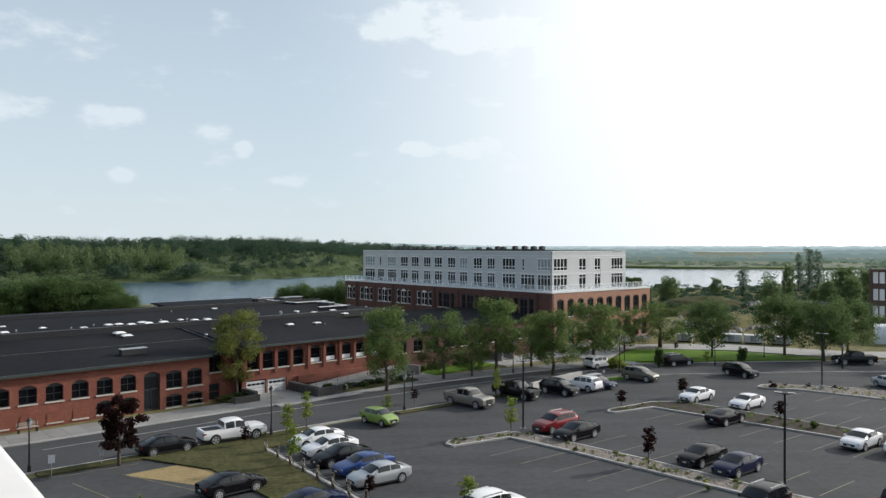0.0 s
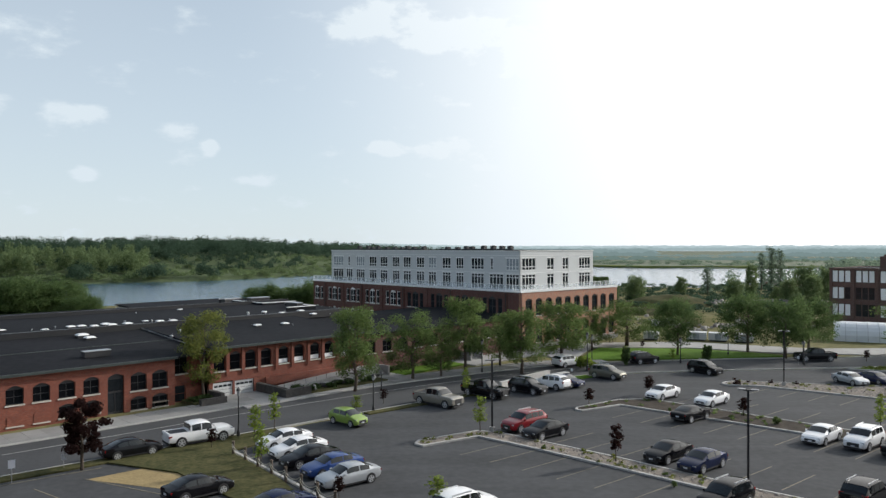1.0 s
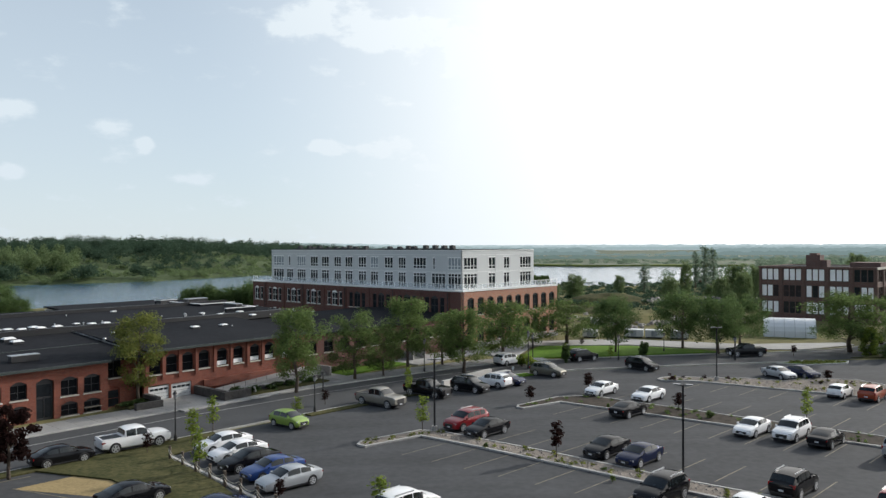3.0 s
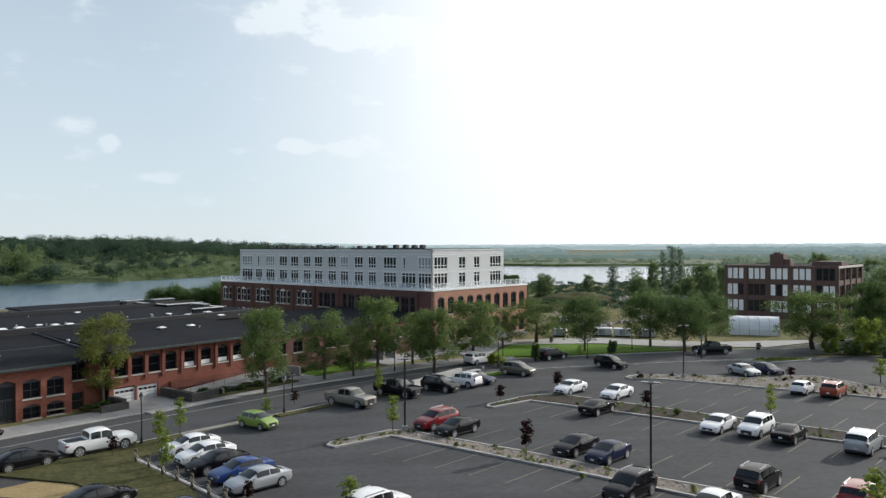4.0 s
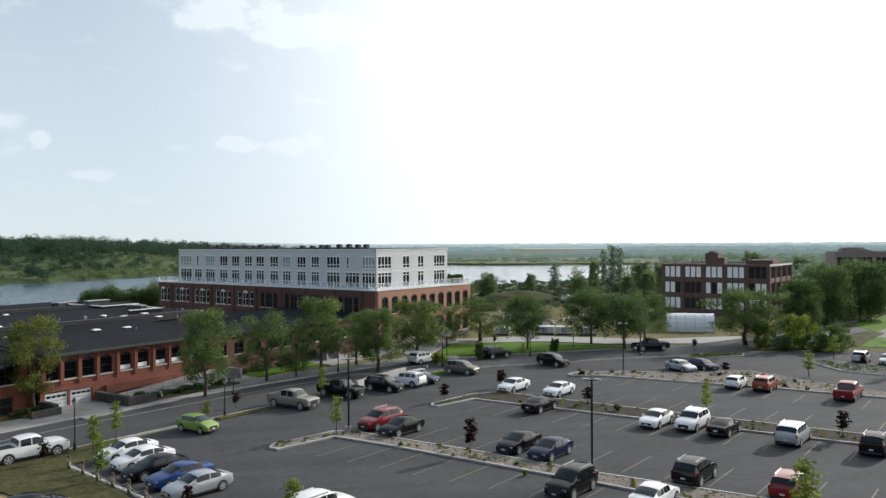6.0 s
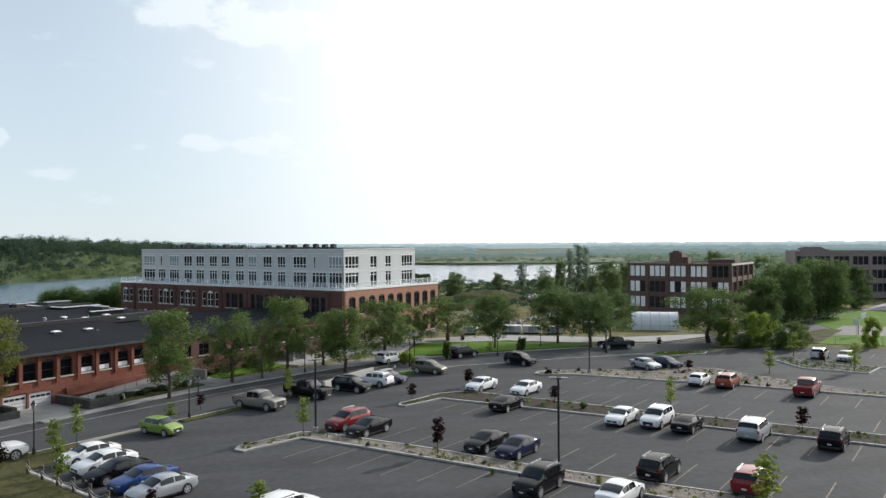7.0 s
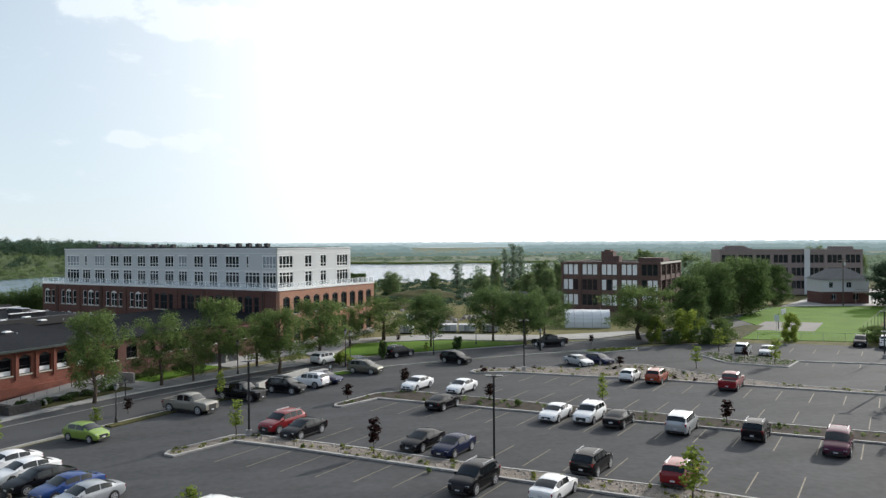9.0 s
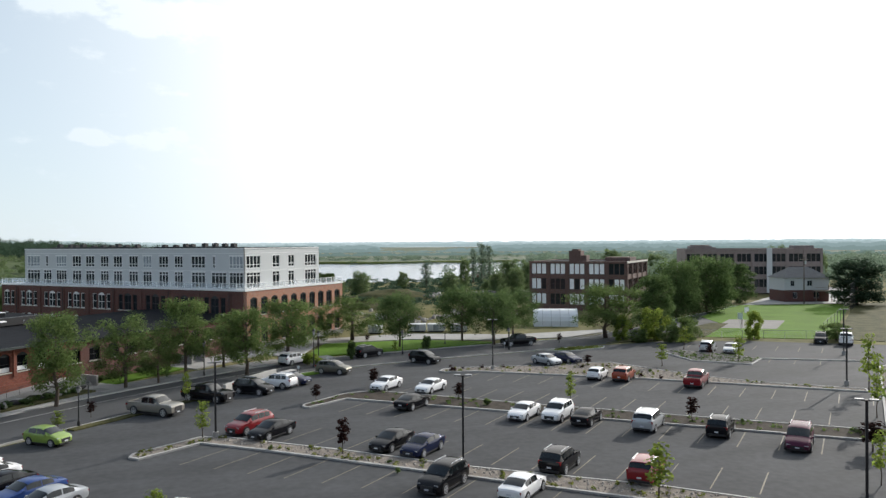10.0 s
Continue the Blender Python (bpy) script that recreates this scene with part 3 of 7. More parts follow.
def scatter(n, x0, x1, y0, y1, keep, h, r):
    """Random tree places (x, y, height, radius) where keep(x, y, river distance) holds."""
    out = []
    while len(out) < n:
        x, y = rng.uniform(x0, x1, 4000), rng.uniform(y0, y1, 4000)
        ok = keep(x, y, river_distance(x, y))
        out += [(a, b, h * rng.uniform(0.7, 1.3), r * rng.uniform(0.8, 1.25)) for a, b in zip(x[ok], y[ok])]
    return out[:n]


def by_bearing(x, y, a0, a1):
    a = np.degrees(np.arctan2(x, y))
    return (a0 < a) & (a < a1)


# the slope across the river: dark wood along the crest, bushes on the meadow, pale poplars, willows at the water
woods("woodland", scatter(950, -620, 150, 330, 1150, lambda x, y, d: far_bank(x, y, d, 120, 330), 12, 8), M["leaf_wood"],
      "dark mixed green woodland along the crest of the river hill", 330, 0.5, 7)
woods("woodland", scatter(330, -620, 60, 330, 1000, lambda x, y, d: far_bank(x, y, d, 40, 150), 7, 4.5), M["leaf_wood"],
      "scattered green trees on the slope across the river", 190, 0.42)
woods("slope_bushes", scatter(620, -620, 60, 330, 900, lambda x, y, d: far_bank(x, y, d, 16, 130), 3.2, 3.4), M["leaf_pale"],
      "pale green bushes on the grassy slope across the river", 110, 0.38)
woods("poplars", scatter(150, -620, -60, 330, 900, lambda x, y, d: far_bank(x, y, d, 45, 110) & by_bearing(x, y, -30, -19), 14, 3.4), M["leaf_pale"],
      "tall pale poplars on the slope across the river", 260, 0.42, 7, 0.16)
woods("shore_bushes", scatter(260, -480, 120, 330, 800, lambda x, y, d: far_bank(x, y, d, 2, 20), 3.0, 3.6), M["leaf_pale"],
      "green bushes and reeds along the far river bank", 110, 0.36)
woods("willows", scatter(9, -480, 60, 330, 800, lambda x, y, d: far_bank(x, y, d, 6, 20) & (by_bearing(x, y, -24, -22.6) | by_bearing(x, y, -19.6, -18.2) | by_bearing(x, y, -15.4, -14)), 8.5, 6.5), M["leaf_wood"],
      "broad rounded willows at the far water's edge", 520, 0.4)
woods("marsh_bushes", scatter(170, 150, 620, 670, 880, lambda x, y, d: d > 4, 3.2, 6), M["leaf_hazed"],
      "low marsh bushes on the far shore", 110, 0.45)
bm = prism([(150, 752), (212, 690), (300, 671), (370, 661), (520, 720), (560, 860), (330, 850), (200, 815)], -2.8, -1.2)
tagged(mesh_ob("marsh", bm, M["reed"]), "pale green reed marsh on the far shore", "marsh", kind="structure")


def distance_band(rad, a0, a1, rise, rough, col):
    """A plain glowing backdrop of far woodland with haze put into its colour: its top is eye height plus a rise given
    as a slope in thousandths.
    """
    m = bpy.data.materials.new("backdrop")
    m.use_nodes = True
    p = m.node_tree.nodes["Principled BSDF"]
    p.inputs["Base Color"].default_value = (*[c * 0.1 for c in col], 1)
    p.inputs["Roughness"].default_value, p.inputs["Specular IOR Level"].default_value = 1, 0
    # the painted haze colour glows by itself
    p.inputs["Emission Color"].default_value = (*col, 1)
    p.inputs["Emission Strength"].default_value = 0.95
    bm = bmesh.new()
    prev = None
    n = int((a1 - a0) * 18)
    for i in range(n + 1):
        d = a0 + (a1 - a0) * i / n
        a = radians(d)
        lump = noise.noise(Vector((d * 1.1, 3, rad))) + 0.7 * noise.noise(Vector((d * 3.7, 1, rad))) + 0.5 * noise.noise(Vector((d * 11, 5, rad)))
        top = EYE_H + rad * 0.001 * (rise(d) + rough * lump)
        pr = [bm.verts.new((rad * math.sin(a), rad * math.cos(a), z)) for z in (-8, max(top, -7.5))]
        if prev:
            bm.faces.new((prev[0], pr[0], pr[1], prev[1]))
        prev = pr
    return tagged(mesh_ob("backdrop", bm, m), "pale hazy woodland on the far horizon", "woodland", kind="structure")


def band_rise(low, high, edge, step):
    """Rise by bearing: a hill on one side that runs out."""
    return lambda d: low + (high - low) * float(ease(np.array((edge - d) / step)))


def with_gap(rise, lo, hi, drop):
    """The same line, lower between two bearings, where a reach of the river shows."""
    return lambda d: rise(d) - drop * float(ease(np.array((d - lo) / 1.6)) * ease(np.array((hi - d) / 1.6)))


# haze painted by band: paler and bluer the farther it stands
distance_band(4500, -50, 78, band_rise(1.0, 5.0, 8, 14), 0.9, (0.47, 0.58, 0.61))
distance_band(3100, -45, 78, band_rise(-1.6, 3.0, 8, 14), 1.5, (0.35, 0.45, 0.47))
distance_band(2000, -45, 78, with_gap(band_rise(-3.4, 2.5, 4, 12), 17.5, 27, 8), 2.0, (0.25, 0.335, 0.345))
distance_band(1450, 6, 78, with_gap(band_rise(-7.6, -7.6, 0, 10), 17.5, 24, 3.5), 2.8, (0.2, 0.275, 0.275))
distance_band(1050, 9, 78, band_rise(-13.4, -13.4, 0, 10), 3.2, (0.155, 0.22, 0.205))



# ---- lot, street, pavements ----
def plain(name, pts, z0, z1, material, label, category):
    return tagged(mesh_ob(name, prism(pts, z0, z1), material), label, category, kind="structure")


STREET_NEAR = smooth_line([(-62, 31), (-46, 44), (-30.7, 56.7), (-8.1, 75), (0.4, 81.8), (11, 90.5), (22.7, 98.5), (39.4, 101.2), (58, 102.6), (71, 104), (88, 109), (112, 121), (150, 142)], 4)
STREET_FAR = smooth_line([(-66, 41), (-46, 57.4), (-35.4, 65.3), (-20, 79.2), (-4.4, 91.7), (5.6, 98.5), (16.9, 105.2), (26, 108.6), (38.5, 110.6), (55.5, 112), (69, 112.5), (85.5, 117.5), (106.8, 129), (146, 150)], 4)
plain("road", STREET_NEAR + STREET_FAR[::-1], -0.1, 0.004, M["street"], "worn grey asphalt street", "street")
LOT = [(-62, 26), (-47, 41), (-30, 55.6)] + [p for p in offset_line(STREET_NEAR, -0.5) if p[0] > -29 and p[0] < 74] + [(84, 103), (97, 96.8), (108, 87.6), (140, 60), (90, -10), (-62, -10)]
plain("parking_lot", LOT, -0.1, 0.0, M["asphalt"], "dark asphalt car park with faded bays", "car park")
bm = strip([p for p in STREET_NEAR if -40 < p[0] < 70], -0.16, 0.0, -0.05, 0.14)
tagged(mesh_ob("kerb", bm, M["kerb"]), "pale concrete kerb beside the street", "kerb", kind="structure")
bm = strip(STREET_FAR[2:], 0.0, 0.16, -0.05, 0.14)
tagged(mesh_ob("kerb", bm, M["kerb"]), "pale concrete kerb on the far street side", "kerb", kind="structure")
bm = strip([p for p in STREET_FAR if p[0] < 30], 0.17, 4.2, -0.05, 0.1)
footway = tagged(mesh_ob("pavement", bm, M["concrete"]), "pale concrete pavement along the brick works", "pavement", kind="structure")
bm = strip([p for p in STREET_FAR if -37 < p[0] < 22], -2.9, -2.75, 0.0, 0.009)
tagged(mesh_ob("lane_line", bm, M["paint_white"]), "faded white line along the street", "road marking", kind="structure")
# verges on the near side of the street
bm = strip([p for p in STREET_NEAR if -34 < p[0] < -12], -1.5, -0.17, -0.05, 0.12)
tagged(mesh_ob("verge", bm, M["grass"]), "dry grass verge beside the street", "grass", kind="structure")
bm = strip([p for p in STREET_NEAR if -7 < p[0] < 9], -1.2, -0.17, -0.05, 0.12)
tagged(mesh_ob("verge", bm, M["grass"]), "narrow green verge beside the street", "grass", kind="structure")
bm = strip([p for p in STREET_NEAR if 8 < p[0] < 20], -1.6, -0.17, -0.05, 0.16)
tagged(mesh_ob("pavement", bm, M["kerb"]), "pale concrete path behind the parked cars", "pavement", kind="structure")
bm = strip([(10.6, 90.2), (14.3, 94.8), (18.0, 98.7)], -0.2, 0.2, -0.05, 0.75)
tagged(mesh_ob("low_wall", bm, M["kerb"]), "low pale concrete wall behind the parked cars", "wall", kind="structure")
bm = strip([p for p in STREET_NEAR if 19 < p[0] < 26], -1.8, -0.17, -0.05, 0.12)
tagged(mesh_ob("verge", bm, M["lawn"]), "green grass verge with a sign", "grass", kind="structure")
plain("verge", [(-24, 60.3), (-12.6, 69.2), (-12.2, 66.5), (-15, 63.2), (-9.5, 55.2), (-7, 50.5), (-10.5, 49.5), (-17.6, 57.4)], -0.05, 0.13, M["grass"], "dry grass slope beside the car park", "grass")
plain("dry_patch", [(-23.8, 56.2), (-18.6, 60.6), (-15.2, 57.4), (-17, 53.6)], -0.05, 0.012, M["dry"], "sandy dry patch on the asphalt", "sand")
plain("lawn", [(24.5, 111.2), (31, 124.5), (46, 122.6), (55.5, 116.5), (57.5, 113.6), (38.5, 112)], -0.05, 0.15, M["lawn"], "mown green lawn by the corner", "lawn")
plain("pavement", [(23.5, 111), (30.2, 125.2), (46.6, 124), (57, 117.6), (72, 114.2), (84, 118.5), (84, 121.5), (66, 122), (48, 132), (28, 131), (20, 117)], -0.05, 0.11, M["concrete"], "pale concrete forecourt and walk", "pavement")
plain("lawn", [(94, 104.5), (110.8, 92.6), (176, 141), (146, 152), (118, 132), (112, 119)], -0.05, 0.05, M["lawn"], "wide mown green playing field", "lawn")
plain("verge", [(111.5, 92.3), (177, 140.5), (300, 150), (220, 40), (132, 66)], -0.05, 0.045, M["grass"], "rough grass beyond the playing field fence", "grass")
plain("court", [(105.1, 114.3), (119.4, 125.0), (128.0, 118.0), (114.4, 107.5)], 0.0, 0.06, M["court"], "grey basketball court", "court")
plain("clay_infield", [(178, 128), (190, 140), (215, 132), (200, 112)], -0.05, 0.06, M["clay"], "reddish clay infield", "infield")
plain("verge", [(74, 105.2), (88, 109.8), (111, 121.4), (113, 118.6), (94.5, 104.6), (85, 103.6)], -0.05, 0.1, M["grass"], "rough grass between road and car park", "grass")
plain("pavement", [(150, 152), (178, 143), (240, 190), (225, 200)], -0.05, 0.03, M["concrete"], "pale side street", "street")

U, W = Vector((0.7071, -0.7071)), Vector((0.785, 0.62))   # along the rows, and along the slanting bays


def island(label, pts, fill, stones=True, seed=1):
    """A planted island: a raised concrete kerb ring, its bed and loose stones."""
    top = thing("traffic_island", label, "traffic island", kind="structure")
    bm = bmesh.new()
    n = len(pts)
    c = Vector((sum(p[0] for p in pts) / n, sum(p[1] for p in pts) / n))
    inner = []
    for i, p in enumerate(pts):
        a, b, q = Vector(pts[i - 1]), Vector(pts[(i + 1) % n]), Vector(p)
        d1, d2 = (q - a).normalized(), (b - q).normalized()
        n1, n2 = Vector((-d1.y, d1.x)), Vector((-d2.y, d2.x))
        m = n1 + n2
        m = m / max(0.5, m.dot(n1)) * 0.22
        inner.append(tuple(q + m))
    lo = [bm.verts.new((*p, -0.05)) for p in pts]
    hi = [bm.verts.new((*p, 0.15)) for p in pts]
    hi2 = [bm.verts.new((*p, 0.16)) for p in inner]
    lo2 = [bm.verts.new((*p, 0.0)) for p in inner]
    for i in range(n):
        j = (i + 1) % n
        for r, s in ((lo, hi), (hi, hi2), (hi2, lo2)):
            bm.faces.new((r[i], r[j], s[j], s[i]))
    part("kerb", bm, M["kerb"], top)
    part("bed", prism(inner, 0.0, 0.11), fill, top)
    rw = np.random.default_rng(seed)
    bb = np.array(inner)
    tufts = []
    for x, y in rw.uniform(bb.min(0), bb.max(0), (1400, 2)):
        ins = False
        for i in range(n):
            (ax, ay), (bx, by) = inner[i - 1], inner[i]
            if (ay > y) != (by > y) and x < (bx - ax) * (y - ay) / (by - ay) + ax:
                ins = not ins
        if ins:
            tufts.append((x, y, 0.2))
    tufts = tufts[:90]
    v, f = leaf_cloud(tufts, [(0.28, 0.28, 0.16)] * len(tufts), [14] * len(tufts), 0.09, shell=0.1)
    wd = quads_ob("weeds", v, f, M["leaf_yellow"] if seed % 2 else M["leaf"], top)
    wd["kind"] = "stuff"
    if stones:
        rs = random.Random(seed)
        xs, ys = [p[0] for p in inner], [p[1] for p in inner]
        V, F = [], []
        cnt = 0
        poly = inner
        while cnt < 8000:
            x, y = rs.uniform(min(xs), max(xs)), rs.uniform(min(ys), max(ys))
            ins = False
            for i in range(n):
                (ax, ay), (bx, by) = poly[i - 1], poly[i]
                if (ay > y) != (by > y) and x < (bx - ax) * (y - ay) / (by - ay) + ax:
                    ins = not ins
            cnt += 1
            if not ins:
                continue
            s = rs.uniform(0.04, 0.11)
            k = len(V)
            a0 = rs.random() * 3
            for dz, w in ((0, 1.0), (1, 0.55)):
                for q in range(4):
                    V.append((x + math.cos(a0 + q * 1.57) * s * w * rs.uniform(0.8, 1.3), y + math.sin(a0 + q * 1.57) * s * w, 0.1 + dz * s))
            F += [(k, k + 1, k + 5, k + 4), (k + 1, k + 2, k + 6, k + 5), (k + 2, k + 3, k + 7, k + 6), (k + 3, k, k + 4, k + 7), (k + 4, k + 5, k + 6, k + 7)]
        if V:
            st = quads_ob("stones", np.array(V), np.array(F), M["stone"], top)
            st["kind"] = "stuff"
    return top


def loop(front, back):
    return front + back[::-1]


# plan points run anticlockwise
island("long kerbed island of gravel and low plants", [(0.2, 64.8), (0.9, 64.0), (5.9, 67.0), (10.2, 62.8), (20.6, 51.6), (36.5, 34.5), (38.6, 36.6), (34.2, 41.9), (23.6, 51.9), (16.2, 60.2), (8.1, 68.3), (6.0, 69.2), (0.5, 65.9)], M["mulch"], seed=3)
island("long kerbed island of dark soil and shrubs", [(16.9, 77.6), (17.5, 77.0), (22.2, 79.6), (33.4, 68.6), (48.5, 53.6), (58, 44), (61, 46.9), (51.1, 56.6), (38.6, 69.4), (26.4, 82.6), (22.6, 82.4), (17.2, 78.6)], M["soil"], False, seed=4)
island("wide kerbed island of gravel and small shrubs", [(38.0, 91.4), (38.6, 90.5), (42.3, 89.4), (58.5, 75.9), (76.0, 58.6), (77.2, 59.8), (69, 68.6), (65.6, 76.5), (62.5, 87.6), (58, 89.6), (53, 88.2), (50.6, 90.2), (44.6, 91.9), (41, 93.2), (39, 92.6)], M["mulch"], seed=5)
island("kerbed island of gravel and weeds", [(75.0, 91.5), (73.8, 84.5), (78.7, 78.2), (83.8, 81.4), (81.6, 87.5), (78.4, 93.2), (76.2, 93.6)], M["mulch"], seed=6)
island("end island of gravel with young trees", [(60.8, 45.2), (64.5, 41.2), (98.5, 66.5), (96.5, 70.5), (92, 69.5)], M["mulch"], seed=8)
island("rounded grass island at the junction", [(60, 101.6), (63.5, 99.6), (70, 100.2), (71.5, 102), (66, 103.2)], M["lawn"], False, seed=9)

bm = strip([(83.8, 81.5), (94.3, 74.0)], -0.12, 0.12, -0.05, 0.15)
tagged(mesh_ob("kerb", bm, M["kerb"]), "thin concrete kerb between bay rows", "kerb", kind="structure")
# bay lines
def bay_lines(start, count, step, depth, paint, label, side=1, skip=()):
    bm = bmesh.new()
    for i in range(count):
        if i in skip:
            continue
        p = Vector(start) + U * (step * i)
        q = p + W * depth * side
        s = U * 0.05
        vs = [bm.verts.new((*(r), 0.006)) for r in (p - s, p + s, q + s, q - s)]
        bm.faces.new(vs)
    ob = tagged(mesh_ob("bay_lines", bm, paint), label, "road marking", kind="structure")
    return ob


bay_lines((8.1, 64.8), 12, 3.15, 5.4, M["paint_yellow"], "faded yellow parking bay lines", -1)
bay_lines((10.1, 67.1), 14, 3.15, 5.4, M["paint_yellow"], "faded yellow parking bay lines", 1)
bay_lines((24.1, 77.5), 15, 3.12, 5.4, M["paint_yellow"], "faded yellow parking bay lines", -1)
bay_lines((26.4, 83.0), 17, 3.12, 5.4, M["paint_yellow"], "faded yellow parking bay lines", 1)
bay_lines((43.0, 88.8), 15, 3.2, 5.4, M["paint_yellow"], "faded yellow parking bay lines", -1)
bay_lines((80.0, 81.0), 9, 3.2, 5.4, M["paint_yellow"], "faded yellow parking bay lines", 1)
bay_lines((87.0, 99.0), 8, 3.2, 5.2, M["paint_yellow"], "faded yellow parking bay lines", -1)


# ---- cars ----
# stations from tail to nose: x, underside, belt, top, half-width factor, roof half-width factor
CAR_SHAPES = {
    "sedan": dict(L=4.7, W=1.84, wb=1.37, wr=0.335, st=[
        (-2.35, 0.5, 0.84, 0.85, 0.78, 0.7), (-2.29, 0.36, 0.95, 0.97, 0.9, 0.72), (-2.1, 0.28, 1.0, 1.03, 0.96, 0.74), (-1.85, 0.24, 1.0, 1.05, 0.985, 0.74),
        (-1.45, 0.22, 0.98, 1.23, 1.0, 0.74), (-0.95, 0.2, 0.97, 1.40, 1.0, 0.75), (-0.45, 0.19, 0.96, 1.455, 1.0, 0.76), (0.05, 0.19, 0.95, 1.45, 1.0, 0.76), (0.38, 0.19, 0.94, 1.39, 1.0, 0.76),
        (0.85, 0.19, 0.93, 1.16, 1.0, 0.76), (1.22, 0.19, 0.92, 0.98, 1.0, 0.78), (1.6, 0.2, 0.88, 0.92, 0.99, 0.78), (2.0, 0.21, 0.79, 0.83, 0.95, 0.76), (2.22, 0.24, 0.7, 0.73, 0.88, 0.7), (2.33, 0.34, 0.58, 0.6, 0.76, 0.6)],
        glass=dict(rear=(-1.75, -1.02), front=(0.45, 1.12), sides=((-1.3, -0.52), (-0.42, 0.55)))),
    "hatch": dict(L=4.1, W=1.74, wb=1.25, wr=0.32, st=[
        (-2.05, 0.5, 0.86, 0.9, 0.8, 0.7), (-2.0, 0.36, 0.98, 1.05, 0.92, 0.74), (-1.8, 0.27, 1.0, 1.2, 0.97, 0.76), (-1.45, 0.22, 0.99, 1.42, 0.99, 0.76), (-0.9, 0.2, 0.98, 1.49, 1.0, 0.77),
        (-0.3, 0.19, 0.97, 1.5, 1.0, 0.77), (0.2, 0.19, 0.96, 1.45, 1.0, 0.77), (0.7, 0.19, 0.95, 1.22, 1.0, 0.77), (1.15, 0.2, 0.93, 1.01, 0.99, 0.78), (1.5, 0.21, 0.88, 0.93, 0.97, 0.78), (1.85, 0.24, 0.77, 0.8, 0.9, 0.72), (2.03, 0.34, 0.58, 0.6, 0.76, 0.6)],
        glass=dict(rear=(-1.92, -1.5), front=(0.28, 1.05), sides=((-1.35, -0.5), (-0.4, 0.5)))),
    "suv": dict(L=4.65, W=1.9, wb=1.36, wr=0.37, st=[
        (-2.32, 0.55, 1.0, 1.05, 0.82, 0.72), (-2.27, 0.42, 1.1, 1.18, 0.93, 0.78), (-2.12, 0.32, 1.12, 1.36, 0.98, 0.79), (-1.85, 0.28, 1.12, 1.62, 1.0, 0.79), (-1.3, 0.26, 1.11, 1.7, 1.0, 0.8), (-0.5, 0.25, 1.1, 1.72, 1.0, 0.8),
        (0.1, 0.25, 1.09, 1.7, 1.0, 0.8), (0.42, 0.25, 1.08, 1.63, 1.0, 0.8), (0.85, 0.25, 1.07, 1.36, 1.0, 0.8), (1.2, 0.25, 1.06, 1.13, 1.0, 0.8), (1.6, 0.26, 1.02, 1.06, 0.985, 0.8), (1.98, 0.28, 0.95, 0.98, 0.95, 0.78), (2.2, 0.32, 0.82, 0.85, 0.88, 0.72), (2.31, 0.42, 0.66, 0.68, 0.78, 0.62)],
        glass=dict(rear=(-2.2, -1.9), front=(0.48, 1.12), sides=((-1.72, -1.12), (-1.02, -0.3), (-0.2, 0.6)))),
    "van": dict(L=5.1, W=1.98, wb=1.53, wr=0.35, st=[
        (-2.55, 0.5, 1.0, 1.05, 0.84, 0.74), (-2.5, 0.36, 1.1, 1.2, 0.94, 0.8), (-2.36, 0.28, 1.12, 1.45, 0.98, 0.81), (-2.12, 0.24, 1.12, 1.7, 1.0, 0.81), (-1.4, 0.22, 1.11, 1.78, 1.0, 0.82), (-0.4, 0.21, 1.1, 1.79, 1.0, 0.82),
        (0.3, 0.21, 1.08, 1.76, 1.0, 0.82), (0.62, 0.21, 1.07, 1.68, 1.0, 0.82), (1.1, 0.21, 1.05, 1.38, 1.0, 0.82), (1.5, 0.21, 1.02, 1.12, 0.99, 0.81), (1.9, 0.22, 0.95, 1.0, 0.97, 0.8), (2.25, 0.25, 0.84, 0.88, 0.91, 0.76), (2.48, 0.32, 0.68, 0.7, 0.82, 0.66), (2.54, 0.42, 0.58, 0.6, 0.74, 0.6)],
        glass=dict(rear=(-2.44, -2.16), front=(0.68, 1.42), sides=((-2.0, -1.25), (-1.15, -0.25), (-0.15, 0.8)))),
    "pickup": dict(L=5.75, W=2.02, wb=1.82, wr=0.42, st=[
        (-2.87, 0.6, 1.08, 1.1, 0.92, 0.82), (-2.84, 0.5, 1.14, 1.16, 0.98, 0.86), (-2.6, 0.42, 1.15, 1.17, 1.0, 0.87), (-1.5, 0.38, 1.15, 1.17, 1.0, 0.87), (-1.12, 0.36, 1.15, 1.17, 1.0, 0.86), (-1.06, 0.36, 1.16, 1.3, 1.0, 0.82), (-0.98, 0.35, 1.17, 1.82, 1.0, 0.8),
        (-0.5, 0.34, 1.17, 1.92, 1.0, 0.81), (0.35, 0.34, 1.17, 1.93, 1.0, 0.81), (0.65, 0.34, 1.17, 1.84, 1.0, 0.81), (1.0, 0.34, 1.17, 1.52, 1.0, 0.81), (1.28, 0.34, 1.18, 1.27, 1.0, 0.84), (1.7, 0.35, 1.19, 1.25, 1.0, 0.86), (2.4, 0.36, 1.16, 1.22, 0.99, 0.86), (2.72, 0.4, 1.1, 1.14, 0.97, 0.86), (2.85, 0.46, 0.98, 1.0, 0.94, 0.84)],
        glass=dict(rear=(-1.05, -0.99), front=(0.71, 1.22), sides=((-0.88, -0.12), (-0.02, 0.82)))),
}
CAR_MESH = {}


